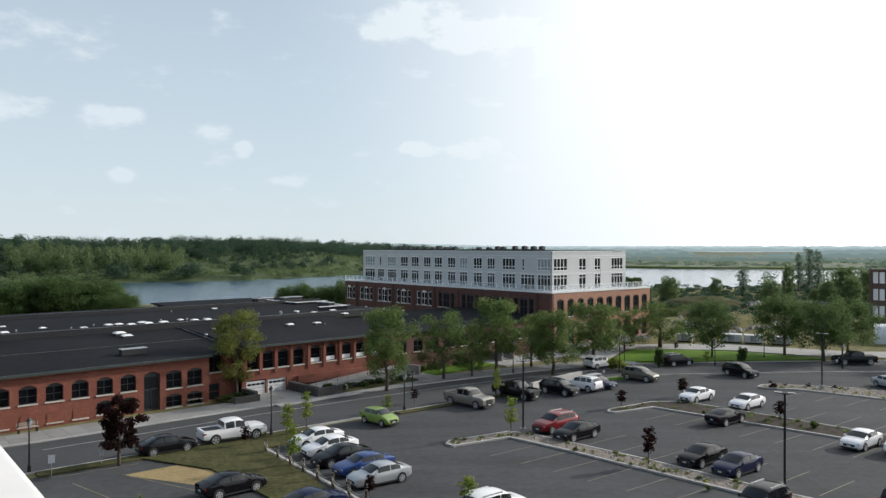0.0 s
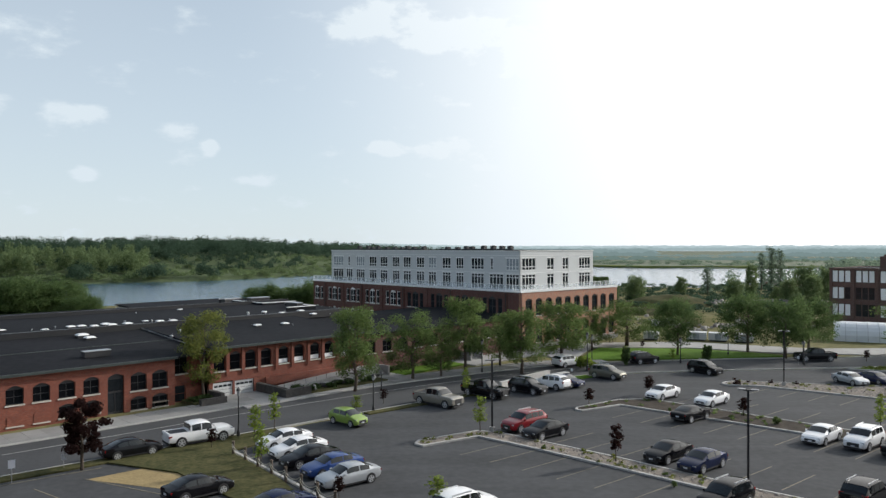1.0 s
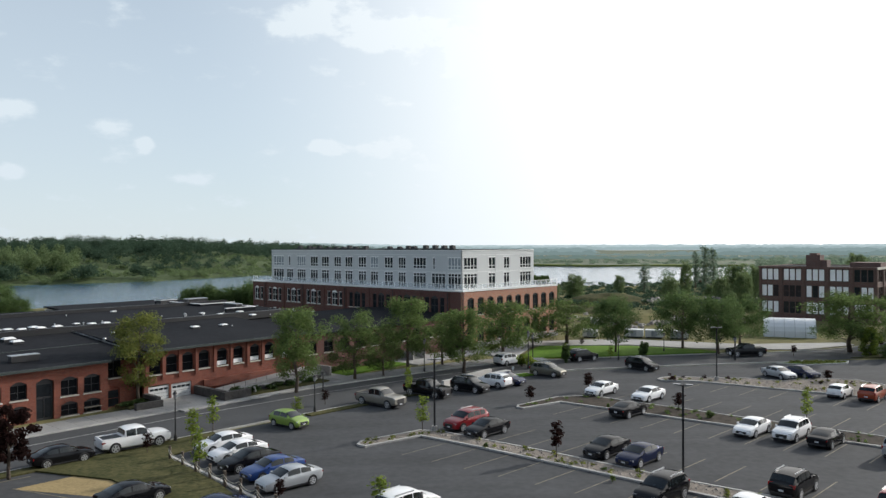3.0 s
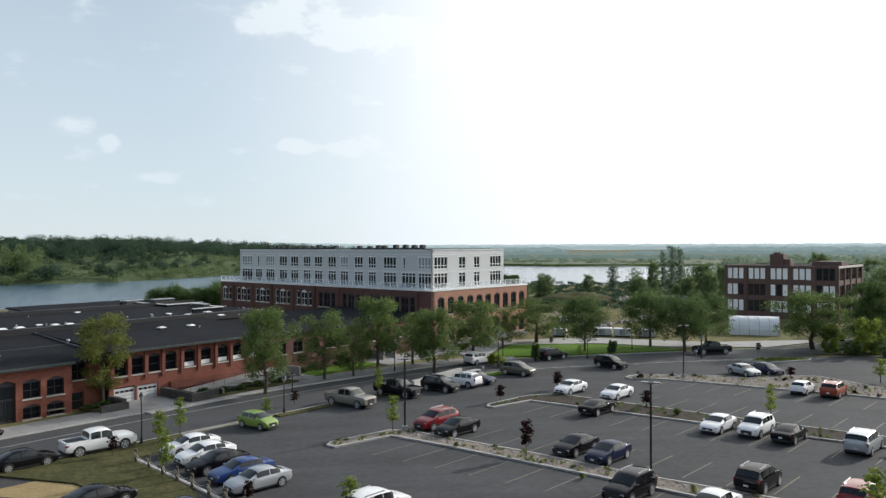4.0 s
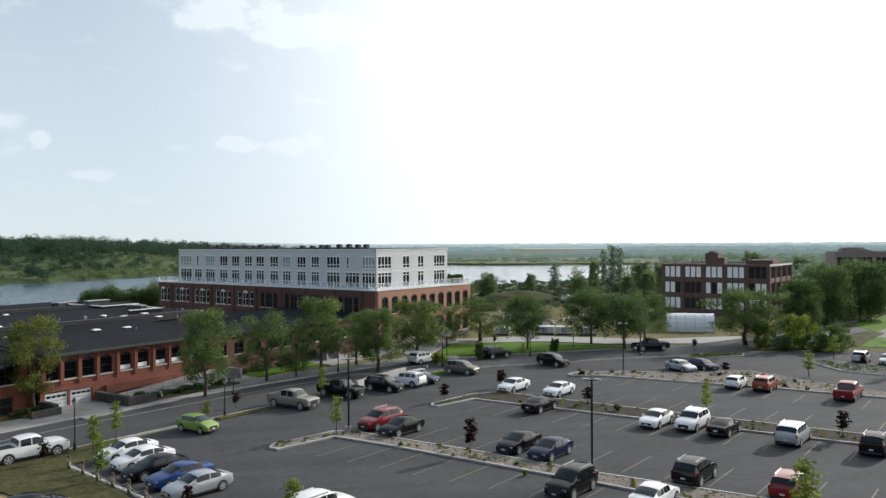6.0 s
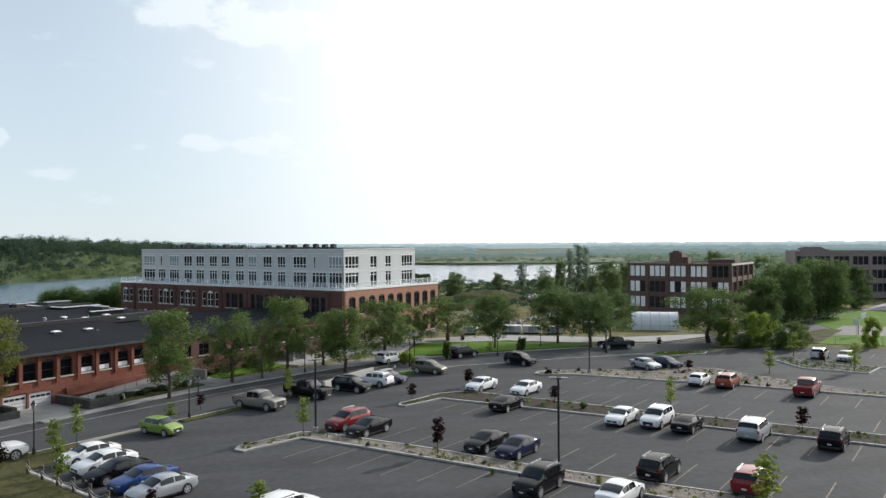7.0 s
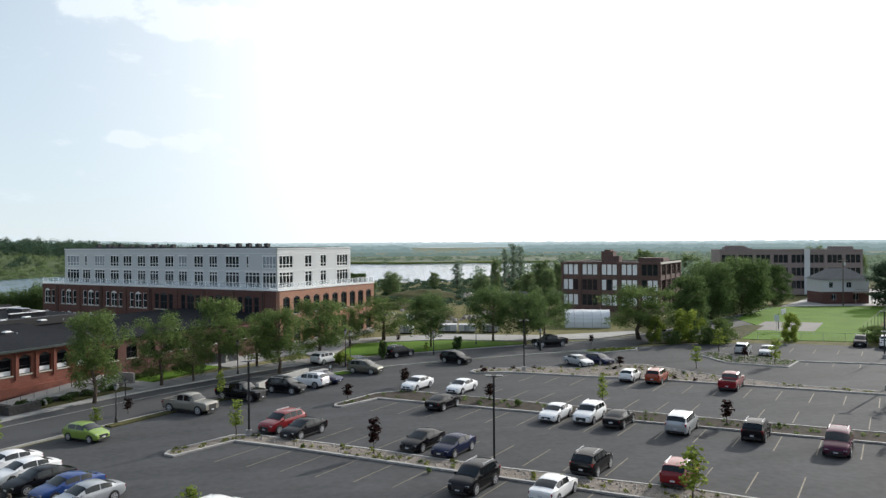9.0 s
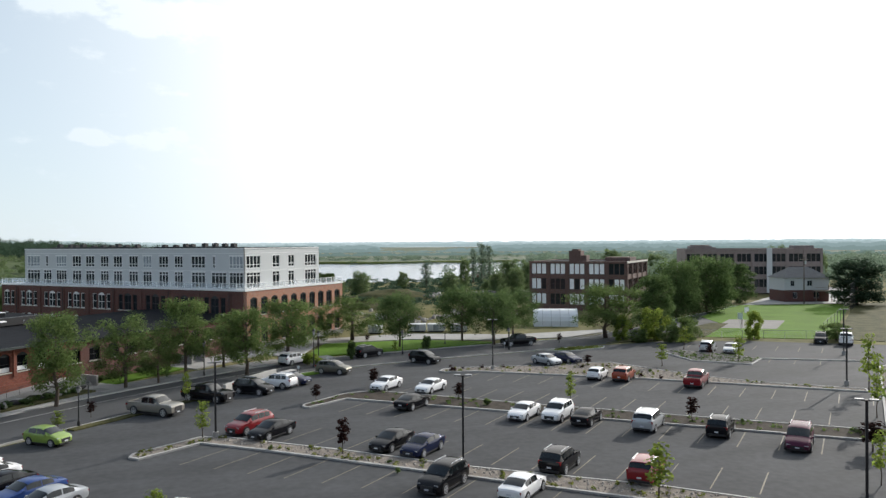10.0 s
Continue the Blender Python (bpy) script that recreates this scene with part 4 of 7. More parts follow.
def car_ring(x, zb, belt, top, w, wt, half):
    """Half cross section of a car, from the middle of the underside to the middle of the top."""
    W, T, h = half * w, half * wt, top - belt
    T = min(T, W * 0.93)
    return [(0, zb), (W * 0.84, zb), (W * 0.96, zb + 0.1), (W, zb + (belt - zb) * 0.45), (W * 0.99, zb + (belt - zb) * 0.75), (W * 0.945, belt),
            (W * 0.92 + (T - W * 0.92) * 0.04, belt + h * 0.1), (T * 1.02, belt + h * 0.86), (T * 0.9, belt + h * 0.96), (T * 0.5, top + 0.02), (0, top + 0.028)]


def car_meshes(kind, paint):
    key = (kind, paint)
    if key in CAR_MESH:
        return CAR_MESH[key]
    S = CAR_SHAPES[kind]
    L, Wd = S["L"] / 2, S["W"] / 2
    out = []

    def add(name, bm, material, parent=None, label="", smooth=False):
        me = bpy.data.meshes.new(name)
        bmesh.ops.recalc_face_normals(bm, faces=bm.faces)
        bm.to_mesh(me)
        bm.free()
        me.materials.append(material)
        if smooth:
            me.polygons.foreach_set("use_smooth", [True] * len(me.polygons))
            me.set_sharp_from_angle(angle=radians(22))
        out.append((name, me, parent, label))

    def section(x):
        ks = S["st"]
        v = [float(np.interp(x, [k[0] for k in ks], [k[c] for k in ks])) for c in range(1, 6)]
        return car_ring(x, *v, Wd)

    xs = [k[0] for k in S["st"]]
    grid = sorted(set(xs + [(a + b) / 2 for a, b in zip(xs, xs[1:]) if b - a > 0.3]))
    bm = bmesh.new()
    rings = []
    for x in grid:
        hf = section(x)
        rings.append([bm.verts.new((x, y, z)) for y, z in hf + [(-y, z) for y, z in hf[-2:0:-1]]])
    n = len(rings[0])
    for r, s in zip(rings, rings[1:]):
        for k in range(n):
            bm.faces.new((r[k], r[(k + 1) % n], s[(k + 1) % n], s[k]))
    bm.faces.new(rings[0][::-1])
    bm.faces.new(rings[-1])
    add("body", bm, PAINT[paint], smooth=True)

    def pane(name, x0, x1, js, side, lift=0.012):
        """A curved pane laid over part of the shell."""
        b2 = bmesh.new()
        m = 4
        rows = []
        for i in range(m + 1):
            x = x0 + (x1 - x0) * i / m
            hf = section(x)
            pts = []
            for j in js:
                j0 = min(int(j), 9)
                t = j - j0
                y = hf[j0][0] + (hf[j0 + 1][0] - hf[j0][0]) * t
                z = hf[j0][1] + (hf[j0 + 1][1] - hf[j0][1]) * t
                pts.append((y, z))
            if side == 0:
                pts = pts + [(-y, z) for y, z in pts[-2::-1]]
            rows.append([(x, y * (side or 1), z) for y, z in pts])
        c = Vector((sum(r[0][0] for r in rows) / len(rows), 0, 0.8))
        for lf in (0, 1):
            vs = [[b2.verts.new(Vector(p) + (Vector(p) - c).normalized() * lift * lf) for p in r] for r in rows]
            for r, s in zip(vs, vs[1:]):
                for k in range(len(r) - 1):
                    b2.faces.new((r[k], r[k + 1], s[k + 1], s[k]))
        add(name, b2, M["car_glass"], smooth=True)

    g = S["glass"]
    pane("windshield", *g["front"], (7.02, 8, 9, 10), 0)
    pane("rear_window", *g["rear"], (7.3, 8, 9, 10), 0)
    for s in (1, -1):
        for x0, x1 in g["sides"]:
            pane("side_window", x0, x1, (6.04, 6.5, 6.98), s, 0.016)
    tail, nose = S["st"][1], S["st"][-2]
    if kind == "pickup":
        add("cargo_bed", boxes((-L + 0.2, -Wd * 0.78, 1.0, -1.08, Wd * 0.78, 1.205)), M["plastic"], label="dark open cargo bed")
        add("bed_side", boxes((-L + 0.06, Wd * 0.78, 1.0, -1.0, Wd * 0.93, 1.27), (-L + 0.06, -Wd * 0.93, 1.0, -1.0, -Wd * 0.78, 1.27), (-L + 0.05, -Wd * 0.93, 0.95, -L + 0.17, Wd * 0.93, 1.27)), PAINT[paint])
    tz = tail[2] - 0.16
    for s in (1, -1):
        y = s * Wd * nose[4]
        bm = boxes((nose[0] - 0.22, min(y * 0.62, y * 0.97), nose[2] - 0.1, nose[0] + 0.03, max(y * 0.62, y * 0.97), nose[2] + 0.02))
        add("headlight", bm, M["lens"], label="clear headlight")
        y = s * Wd * tail[4]
        bm = boxes((tail[0] - 0.03, min(y * 0.6, y * 1.0), tz - 0.05, tail[0] + 0.24, max(y * 0.6, y * 1.0), tz + (0.2 if kind in ("suv", "van") else 0.1)))
        add("tail_light", bm, M["tail"], label="red tail light")
        x = g["front"][1] - 0.35
        bm = boxes((x, min(s * Wd * 0.97, s * Wd * 1.1), section(x)[5][1] + 0.0, x + 0.16, max(s * Wd * 0.97, s * Wd * 1.1), section(x)[5][1] + 0.13))
        add("mirror", bm, PAINT[paint])
    add("grille", boxes((nose[0] - 0.05, -Wd * 0.5, 0.42, L - 0.0, Wd * 0.5, nose[2] - 0.08)), M["plastic"], label="dark grille")
    add("bumper", boxes((nose[0], -Wd * 0.7, 0.24, L + 0.015, Wd * 0.7, 0.37)), M["plastic"])
    add("bumper", boxes((-L - 0.02, -Wd * 0.76, 0.34, -L + 0.2, Wd * 0.76, 0.5)), M["plastic"])
    add("plate", boxes((-L - 0.03, -0.16, 0.6, -L + 0.05, 0.16, 0.72)), M["plate"], label="plain pale plate")
    add("plate", boxes((L - 0.02, -0.16, 0.43, L + 0.03, 0.16, 0.53)), M["plate"], label="plain pale plate")
    if kind in ("suv", "van"):
        for s in (1, -1):
            add("roof_rail", boxes((-1.6, s * Wd * 0.7 - 0.02, S["st"][5][3] - 0.05, 0.0, s * Wd * 0.7 + 0.02, S["st"][5][3] + 0.05)), M["rim"])
    add("sill", boxes((-S["wb"] + 0.42, -Wd * 0.97, 0.2, S["wb"] - 0.42, Wd * 0.97, 0.31)), M["plastic"])
    r = S["wr"]
    for sx in (1, -1):
        for s in (1, -1):
            b2 = bmesh.new()
            tube(b2, [(sx * S["wb"], s * (Wd * 0.7), r + 0.03), (sx * S["wb"], s * (Wd * 1.0), r + 0.03)], [r + 0.06, r + 0.06], 20)
            add("wheel_arch", b2, M["plastic"])
            b2 = bmesh.new()
            tube(b2, [(sx * S["wb"], s * (Wd * 0.7), r), (sx * S["wb"], s * (Wd * 0.76), r), (sx * S["wb"], s * (Wd * 0.98), r), (sx * S["wb"], s * (Wd * 1.02), r)], [r * 0.9, r, r, r * 0.93], 20)
            add("wheel", b2, M["tyre"])
            b2 = bmesh.new()
            y0, y1 = sorted((s * Wd * 1.0, s * Wd * 1.03))
            for k in range(5):
                a = k * 1.2566
                v = box(b2, -0.055, y0, 0.02, 0.055, y1, r * 0.68)
                bmesh.ops.rotate(b2, verts=v, cent=(0, 0, 0), matrix=Matrix.Rotation(a, 3, "Y"))
            ring = [[b2.verts.new((q * math.cos(a * 0.3927), y, q * math.sin(a * 0.3927))) for a in range(16)] for q, y in ((r * 0.62, y0 if s < 0 else y1), (r * 0.76, y0 if s < 0 else y1), (r * 0.76, s * Wd * 0.98), (r * 0.62, s * Wd * 0.98))]
            for p, q in zip(ring, ring[1:] + ring[:1]):
                for a in range(16):
                    b2.faces.new((p[a], p[(a + 1) % 16], q[(a + 1) % 16], q[a]))
            bmesh.ops.translate(b2, verts=b2.verts, vec=(sx * S["wb"], 0, r))
            add("rim", b2, M["rim"], parent=len(out) - 1)
    CAR_MESH[key] = out
    return out


KIND_NAME = {"sedan": "sedan_car", "hatch": "hatchback_car", "suv": "sport_utility_car", "van": "minivan", "pickup": "pickup_truck"}


def car(kind, paint, x, y, heading, where="parked in the car park"):
    word = {"sedan": "saloon car", "hatch": "small hatchback car", "suv": "utility car with roof rails", "van": "minivan", "pickup": "crew cab pickup truck"}[kind]
    cat = {"pickup": "pickup truck", "van": "minivan"}.get(kind, "car")
    root = thing(KIND_NAME[kind], "%s %s %s" % ({"grey": "beige grey", "olive": "olive grey", "green": "lime green"}.get(paint, paint), word, where), cat, "parked cars")
    root.matrix_world = pose(x, y, 0.0, 0, 0, heading)
    made = []
    for name, me, parent, label in car_meshes(kind, paint):
        ob = new(name, me)
        ob.parent = root if parent is None else made[parent]
        if label:
            ob["label"] = label
        made.append(ob)
    return root

# kind, paint, x, y, heading
V_IN, V_OUT, X_OUT = 38, 218, -44
for row in (
    ("sedan", "white", 28.1, 83.6, V_OUT), ("sedan", "white", 32.2, 79.9, V_OUT), ("sedan", "black", 27.3, 72.9, V_IN),
    ("sedan", "black", 20.4, 59.4, V_OUT), ("sedan", "navy", 22.2, 56.9, V_OUT), ("suv", "black", 20.3, 48.2, V_OUT),
    ("sedan", "white", 24.6, 44.6, V_IN), ("suv", "black", 30.0, 48.6, V_IN), ("suv", "red", 34.4, 44.0, V_IN),
    ("sedan", "white", 35.6, 64.2, V_OUT), ("suv", "white", 38.2, 62.3, V_OUT), ("sedan", "black", 39.9, 59.9, V_IN),
    ("van", "silver", 43.9, 55.9, V_IN), ("suv", "black", 48.2, 51.5, V_IN), ("van", "maroon", 51.1, 45.7, V_OUT),
    ("pickup", "red", 61.9, 70.0, V_IN), ("hatch", "white", 54.0, 78.6, V_IN), ("suv", "orange", 56.4, 76.5, V_IN),
    ("sedan", "silver", 54.0, 90.9, -78), ("sedan", "navy", 57.4, 91.2, -78), ("suv", "silver", 82.4, 90.7, V_IN),
    ("sedan", "silver", 84.6, 88.2, V_OUT), ("suv", "black", 105.7, 90.2, V_OUT), ("pickup", "white", 108.1, 87.4, V_IN),
    ("suv", "olive", 25.2, 96.4, X_OUT), ("suv", "black", 13.5, 87.4, X_OUT), ("suv", "white", 16.6, 89.8, 136),
    ("sedan", "navy", 18.7, 91.5, X_OUT), ("pickup", "black", 8.3, 85.4, X_OUT), ("pickup", "grey", 2.8, 81.0, X_OUT),
    ("hatch", "green", -6.1, 72.7, X_OUT), ("suv", "red", 10.4, 69.9, V_OUT), ("sedan", "black", 11.9, 67.2, V_OUT),
    ("sedan", "black", -14.6, 52.2, 42), ("sedan", "white", -10.9, 64.9, 216), ("sedan", "white", -9.3, 62.1, 216),
    ("sedan", "black", -8.0, 59.4, 216), ("sedan", "blue", -6.0, 57.0, 216), ("sedan", "silver", -4.6, 54.4, 216),
    ("sedan", "navy", -8.4, 48.6, 42), ("suv", "white", 3.3, 47.6, V_IN),
):
    car(*row)
car("suv", "black", 39.2, 99.4, -60, "standing in the aisle")
for row in (("suv", "black", 33.7, 108.6, 22), ("suv", "white", 22.0, 106.3, 35), ("pickup", "black", 59.7, 109.5, 178),
            ("pickup", "white", -18.6, 66.6, 36), ("sedan", "black", -22.9, 62.6, 38)):
    car(*row, "at the kerb of the street")

# ---- buildings ----
def arch(x0, x1, z0, z1, rise=0.0, n=6):
    """Outline of an opening with a segmental arch."""
    pts = [(x0, z0), (x1, z0)]
    if rise <= 0:
        return pts + [(x1, z1), (x0, z1)]
    for i in range(n + 1):
        t = i / n
        pts.append((x1 + (x0 - x1) * t, z1 - rise + rise * math.sin(math.pi * t)))
    return pts


def wall_mesh(outline, holes, thick):
    """A wall in its own x-z plane, from y = 0 back to y = thick, with openings through it."""
    bm = bmesh.new()
    loops = [[Vector((x, 0, z)) for x, z in lp] for lp in [outline, *holes]]
    flat = [v for lp in loops for v in lp]
    f = [bm.verts.new(v) for v in flat]
    g = [bm.verts.new(v + Vector((0, thick, 0))) for v in flat]
    for a, b, c in tessellate_polygon([[Vector((v.x, v.z, 0)) for v in lp] for lp in loops]):
        bm.faces.new((f[a], f[b], f[c]))
        bm.faces.new((g[c], g[b], g[a]))
    i = 0
    for lp in loops:
        n = len(lp)
        for k in range(n):
            a, b = i + k, i + (k + 1) % n
            bm.faces.new((f[a], f[b], g[b], g[a]))
        i += n
    return bm


def window(parent, m, x0, x1, z0, z1, rise=0.0, cols=2, rows=2, bar=0.05, frame_m=None, pane_m=None, sill_m=None, depth=0.16, name="window"):
    """A window set back in its opening: frame with bars, pane, sill."""
    fm, pm = frame_m or M["frame_dark"], pane_m or M["glass"]
    w, h = x1 - x0, z1 - z0
    holes = []
    b = bar
    cw, rh = (w - b * (cols + 1)) / cols, (h - rise - b * (rows + 1)) / rows
    for i in range(cols):
        for j in range(rows):
            hx, hz = x0 + b + i * (cw + b), z0 + b + j * (rh + b)
            holes.append([(hx, hz), (hx + cw, hz), (hx + cw, hz + rh), (hx, hz + rh)])
    fr = part(name, wall_mesh(arch(x0, x1, z0, z1, rise), holes, 0.06), fm, parent)
    fr.matrix_basis = m @ Matrix.Translation((0, depth, 0))
    bm = wall_mesh(arch(x0 + 0.02, x1 - 0.02, z0 + 0.02, z1 - 0.02, rise), [], 0.02)
    part("pane", bm, pm, fr).matrix_basis = Matrix.Translation((0, 0.03, 0))
    if sill_m:
        part("sill", boxes((x0 - 0.08, -depth - 0.1, z0 - 0.14, x1 + 0.08, 0.04, z0)), sill_m, fr)
    return fr


def clad_window(parent, m, x0, x1, z0, z1, cols, pane_m=None):
    """A white framed window: tall lights with a row of small ones under them, or over them above a terrace door."""
    door = z1 - z0 > 2.2
    b, w = 0.11, x1 - x0
    cw = (w - b * (cols + 1)) / cols
    cut = z1 - 0.55 if door else z0 + 0.6
    holes = []
    for i in range(cols):
        hx = x0 + b + i * (cw + b)
        for a, c in ((z0 + b, cut - b / 2), (cut + b / 2, z1 - b)):
            holes.append([(hx, a), (hx + cw, a), (hx + cw, c), (hx, c)])
    fr = part("window", wall_mesh(arch(x0, x1, z0, z1), holes, 0.08), M["white_trim"], parent)
    fr.matrix_basis = m @ Matrix.Translation((0, 0.02, 0))
    part("pane", boxes((x0 + 0.03, 0.05, z0 + 0.03, x1 - 0.03, 0.07, z1 - 0.03)), pane_m or M["glass"], fr)
    part("head_trim", boxes((x0 - 0.1, -0.05, z1 - 0.02, x1 + 0.1, -0.022, z1 + 0.12)), M["white_trim"], fr)
    return fr


def rail(parent, m, x0, x1, z0, h=1.05, step=1.6):
    """A white terrace railing of posts, rails and glass."""
    bm = bmesh.new()
    box(bm, x0, -0.04, z0 + h - 0.06, x1, 0.04, z0 + h)
    box(bm, x0, -0.03, z0 + 0.08, x1, 0.03, z0 + 0.14)
    n = max(1, int((x1 - x0) / step))
    for i in range(n + 1):
        x = x0 + (x1 - x0) * i / n
        box(bm, x - 0.035, -0.036, z0, x + 0.035, 0.036, z0 + h - 0.02)
    part("railing", bm, M["white_trim"], parent, "white terrace railing").matrix_basis = m
    bm = boxes((x0 + 0.05, -0.008, z0 + 0.16, x1 - 0.05, 0.008, z0 + h - 0.08))
    part("railing_glass", bm, M["rail_glass"], parent).matrix_basis = m


def clear_glass():
    m = bpy.data.materials.new("clear_rail_glass")
    m.use_nodes = True
    nt = m.node_tree
    p = nt.nodes["Principled BSDF"]
    p.inputs["Base Color"].default_value = (0.8, 0.86, 0.88, 1)
    p.inputs["Roughness"].default_value = 0.1
    tr, ms = nt.nodes.new("ShaderNodeBsdfTransparent"), nt.nodes.new("ShaderNodeMixShader")
    ms.inputs[0].default_value = 0.22
    nt.links.new(tr.outputs[0], ms.inputs[1])
    nt.links.new(p.outputs[0], ms.inputs[2])
    nt.links.new(ms.outputs[0], nt.nodes["Material Output"].inputs["Surface"])
    return m


M["rail_glass"] = clear_glass()


def apartment_block():
    """Two white storeys set back on a two-storey brick base. Local x: along the street face, y: along the long face going back."""
    top = thing("apartment_building", "white two storey apartments on a red brick base with terraces", "building", m=pose(17.8, 123.0, 0, 0, 0, 40))
    LX, LY, Z1, Z2 = 27.0, 62.0, 9.4, 16.2
    I = Matrix.Identity(4)
    street = I
    left = Matrix.Rotation(radians(-90), 4, "Z") @ Matrix.Translation((-LY, 0, 0))   # wall x runs from the far end to the corner
    # brick street face: two rows of arched windows
    holes, wins = [], []
    for i in range(10):
        x = 1.2 + i * 2.58
        for z0, z1 in ((5.5, 8.4), (1.0, 4.0)):
            holes.append(arch(x, x + 1.7, z0, z1, 0.35))
            wins.append((x, x + 1.7, z0, z1))
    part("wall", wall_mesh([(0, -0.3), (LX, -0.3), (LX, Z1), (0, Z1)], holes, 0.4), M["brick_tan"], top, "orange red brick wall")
    for w in wins:
        window(top, street, *w, rise=0.35, cols=2, rows=3, sill_m=M["sill"])
    part("plinth", boxes((-0.05, -0.12, -0.3, LX + 0.05, -0.004, 0.75)), M["concrete"], top, "pale concrete plinth")
    # brick long face: triple windows; its shade is put into a darker brick
    holes, wins = [], []
    for k in range(9):
        for x, wd, rise in ((-1.2, 1.05, 0.0), (-3.35, 1.75, 0.4), (-4.8, 1.05, 0.0)):
            x = LY - 4.0 - k * 6.75 + x
            for z0, z1 in ((5.6, 8.3), (1.2, 4.0)):
                if x > 0.6:
                    holes.append(arch(x, x + wd, z0, z1 + rise * 0.6, rise))
                    wins.append((x, x + wd, z0, z1 + rise * 0.6, rise, k))
    w = part("wall", wall_mesh([(0, -0.3), (LY, -0.3), (LY, Z1), (0, Z1)], holes, 0.4), M["brick_dark_shaded"], top, "red brick wall with shade put into its colour")
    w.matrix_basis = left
    for x0, x1, z0, z1, rise, k in wins:
        window(top, left, x0, x1, z0, z1, rise=rise, cols=2 if rise else 1, rows=2, bar=0.1, frame_m=M["white_trim"] if k > 3 else M["frame_dark"], sill_m=M["sill"], depth=0.1)
    for k in range(10):
        x = LY - 3.5 - k * 6.75
        if x > 0:
            part("pilaster", boxes((x, -0.14, -0.3, x + 0.6, -0.003, Z1 - 0.25)), M["brick_dark_shaded"], top).matrix_basis = left
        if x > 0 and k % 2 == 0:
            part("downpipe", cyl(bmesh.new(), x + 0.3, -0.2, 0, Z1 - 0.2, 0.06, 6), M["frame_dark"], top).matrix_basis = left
    part("wall", boxes((LX - 0.4, 0.4, -0.3, LX, LY, Z1), (0.4, LY - 0.4, -0.3, LX - 0.4, LY, Z1)), M["brick_dark_shaded"], top)
    # terrace deck and white fascia
    part("terrace_deck", boxes((-0.12, -0.12, Z1, LX + 0.1, LY + 0.1, Z1 + 0.22)), M["white_trim"], top, "pale terrace edge")
    # white storeys
    wx0, wy0, wx1, wy1 = 1.5, 1.5, 21.6, 57.0
    f = Matrix.Translation((wx0, wy0, 0))
    holes, wins = [], []
    for a, b in ((0.5, 4.0), (7.0, 8.9), (11.2, 12.9), (15.9, 19.3)):
        for z0, z1 in ((13.0, 15.1), (9.75, 12.35)):
            holes.append(arch(a, b, z0, z1))
            wins.append((a, b, z0, z1))
    part("wall", wall_mesh([(0, Z1 + 0.2), (wx1 - wx0, Z1 + 0.2), (wx1 - wx0, Z2), (0, Z2)], holes, 0.25), M["white_wall"], top, "white clad upper wall").matrix_basis = f
    for a, b, z0, z1 in wins:
        clad_window(top, f, a, b, z0, z1, 4 if b - a > 3 else 2)
    lw = wy1 - wy0
    g = Matrix.Translation((wx0, 0, 0)) @ Matrix.Rotation(radians(-90), 4, "Z") @ Matrix.Translation((-wy1, 0, 0))
    holes, wins = [], []
    spans = ((0.2, 3.2), (6.2, 6.8), (8.4, 11.6), (13.5, 15.5), (16.9, 19.2), (20.9, 23.1), (24.3, 26.6), (28.3, 30.6), (31.8, 34.0), (35.6, 38.0), (39.2, 41.7), (43.3, 46.3), (48.6, 49.3), (51.0, 54.8))
    low = {(6.2, 6.8): (3.75, 7.1), (48.6, 49.3): (47.6, 50.0)}   # terrace doors wider than the windows above them
    for a, b in spans:
        for (c, d), (z0, z1) in (((a, b), (13.0, 15.05)), (low.get((a, b), (a, b)), (9.75, 12.35))):
            holes.append(arch(lw - d, lw - c, z0, z1))
            wins.append((lw - d, lw - c, z0, z1))
    part("wall", wall_mesh([(0, Z1 + 0.2), (lw, Z1 + 0.2), (lw, Z2), (0, Z2)], holes, 0.25), M["white_wall"], top, "white clad upper wall").matrix_basis = g
    for q, (x0, x1, z0, z1) in enumerate(wins):
        n = 1 if x1 - x0 < 1 else (4 if x1 - x0 > 2.8 else 3)
        clad_window(top, g, x0, x1, z0, z1, n, M["glass_pale"] if q in (22, 10, 26, 0) else None)
    part("wall", boxes((wx1 - 0.25, wy0 + 0.25, Z1 + 0.2, wx1, wy1, Z2), (wx0 + 0.25, wy1 - 0.25, Z1 + 0.2, wx1 - 0.25, wy1, Z2)), M["white_wall"], top)
    for z in (12.55, 15.45):
        part("siding_band", boxes((wx0 - 0.02, wy0 - 0.022, z, wx1 + 0.02, wy0 - 0.003, z + 0.07), (wx0 - 0.022, wy0, z, wx0 - 0.003, wy1, z + 0.07)), M["white_trim"], top)
    part("roof", boxes((wx0 - 0.08, wy0 - 0.08, Z2, wx1 + 0.08, wy1 + 0.08, Z2 + 0.14)), M["white_trim"], top, "white roof edge")
    part("roof_membrane", boxes((wx0 + 0.4, wy0 + 0.4, Z2 + 0.14, wx1 - 0.4, wy1 - 0.4, Z2 + 0.2)), M["roof"], top)
    # floor inside, so that the rooms are not open to each other
    part("floor_slab", boxes((0.45, 0.45, 4.4, LX - 0.45, LY - 0.45, 4.6), (wx0 + 0.3, wy0 + 0.3, 12.4, wx1 - 0.3, wy1 - 0.3, 12.6)), M["concrete"], top)
    # dark rooftop strip with cooling units
    for y0, y1 in ((6.0, 25.0), (30.0, 53.0)):
        part("screen_wall", boxes((wx0 + 3.0, y0, Z2 + 0.2, wx0 + 3.15, y1, Z2 + 0.42)), M["frame_dark"], top, "low dark roof screen")
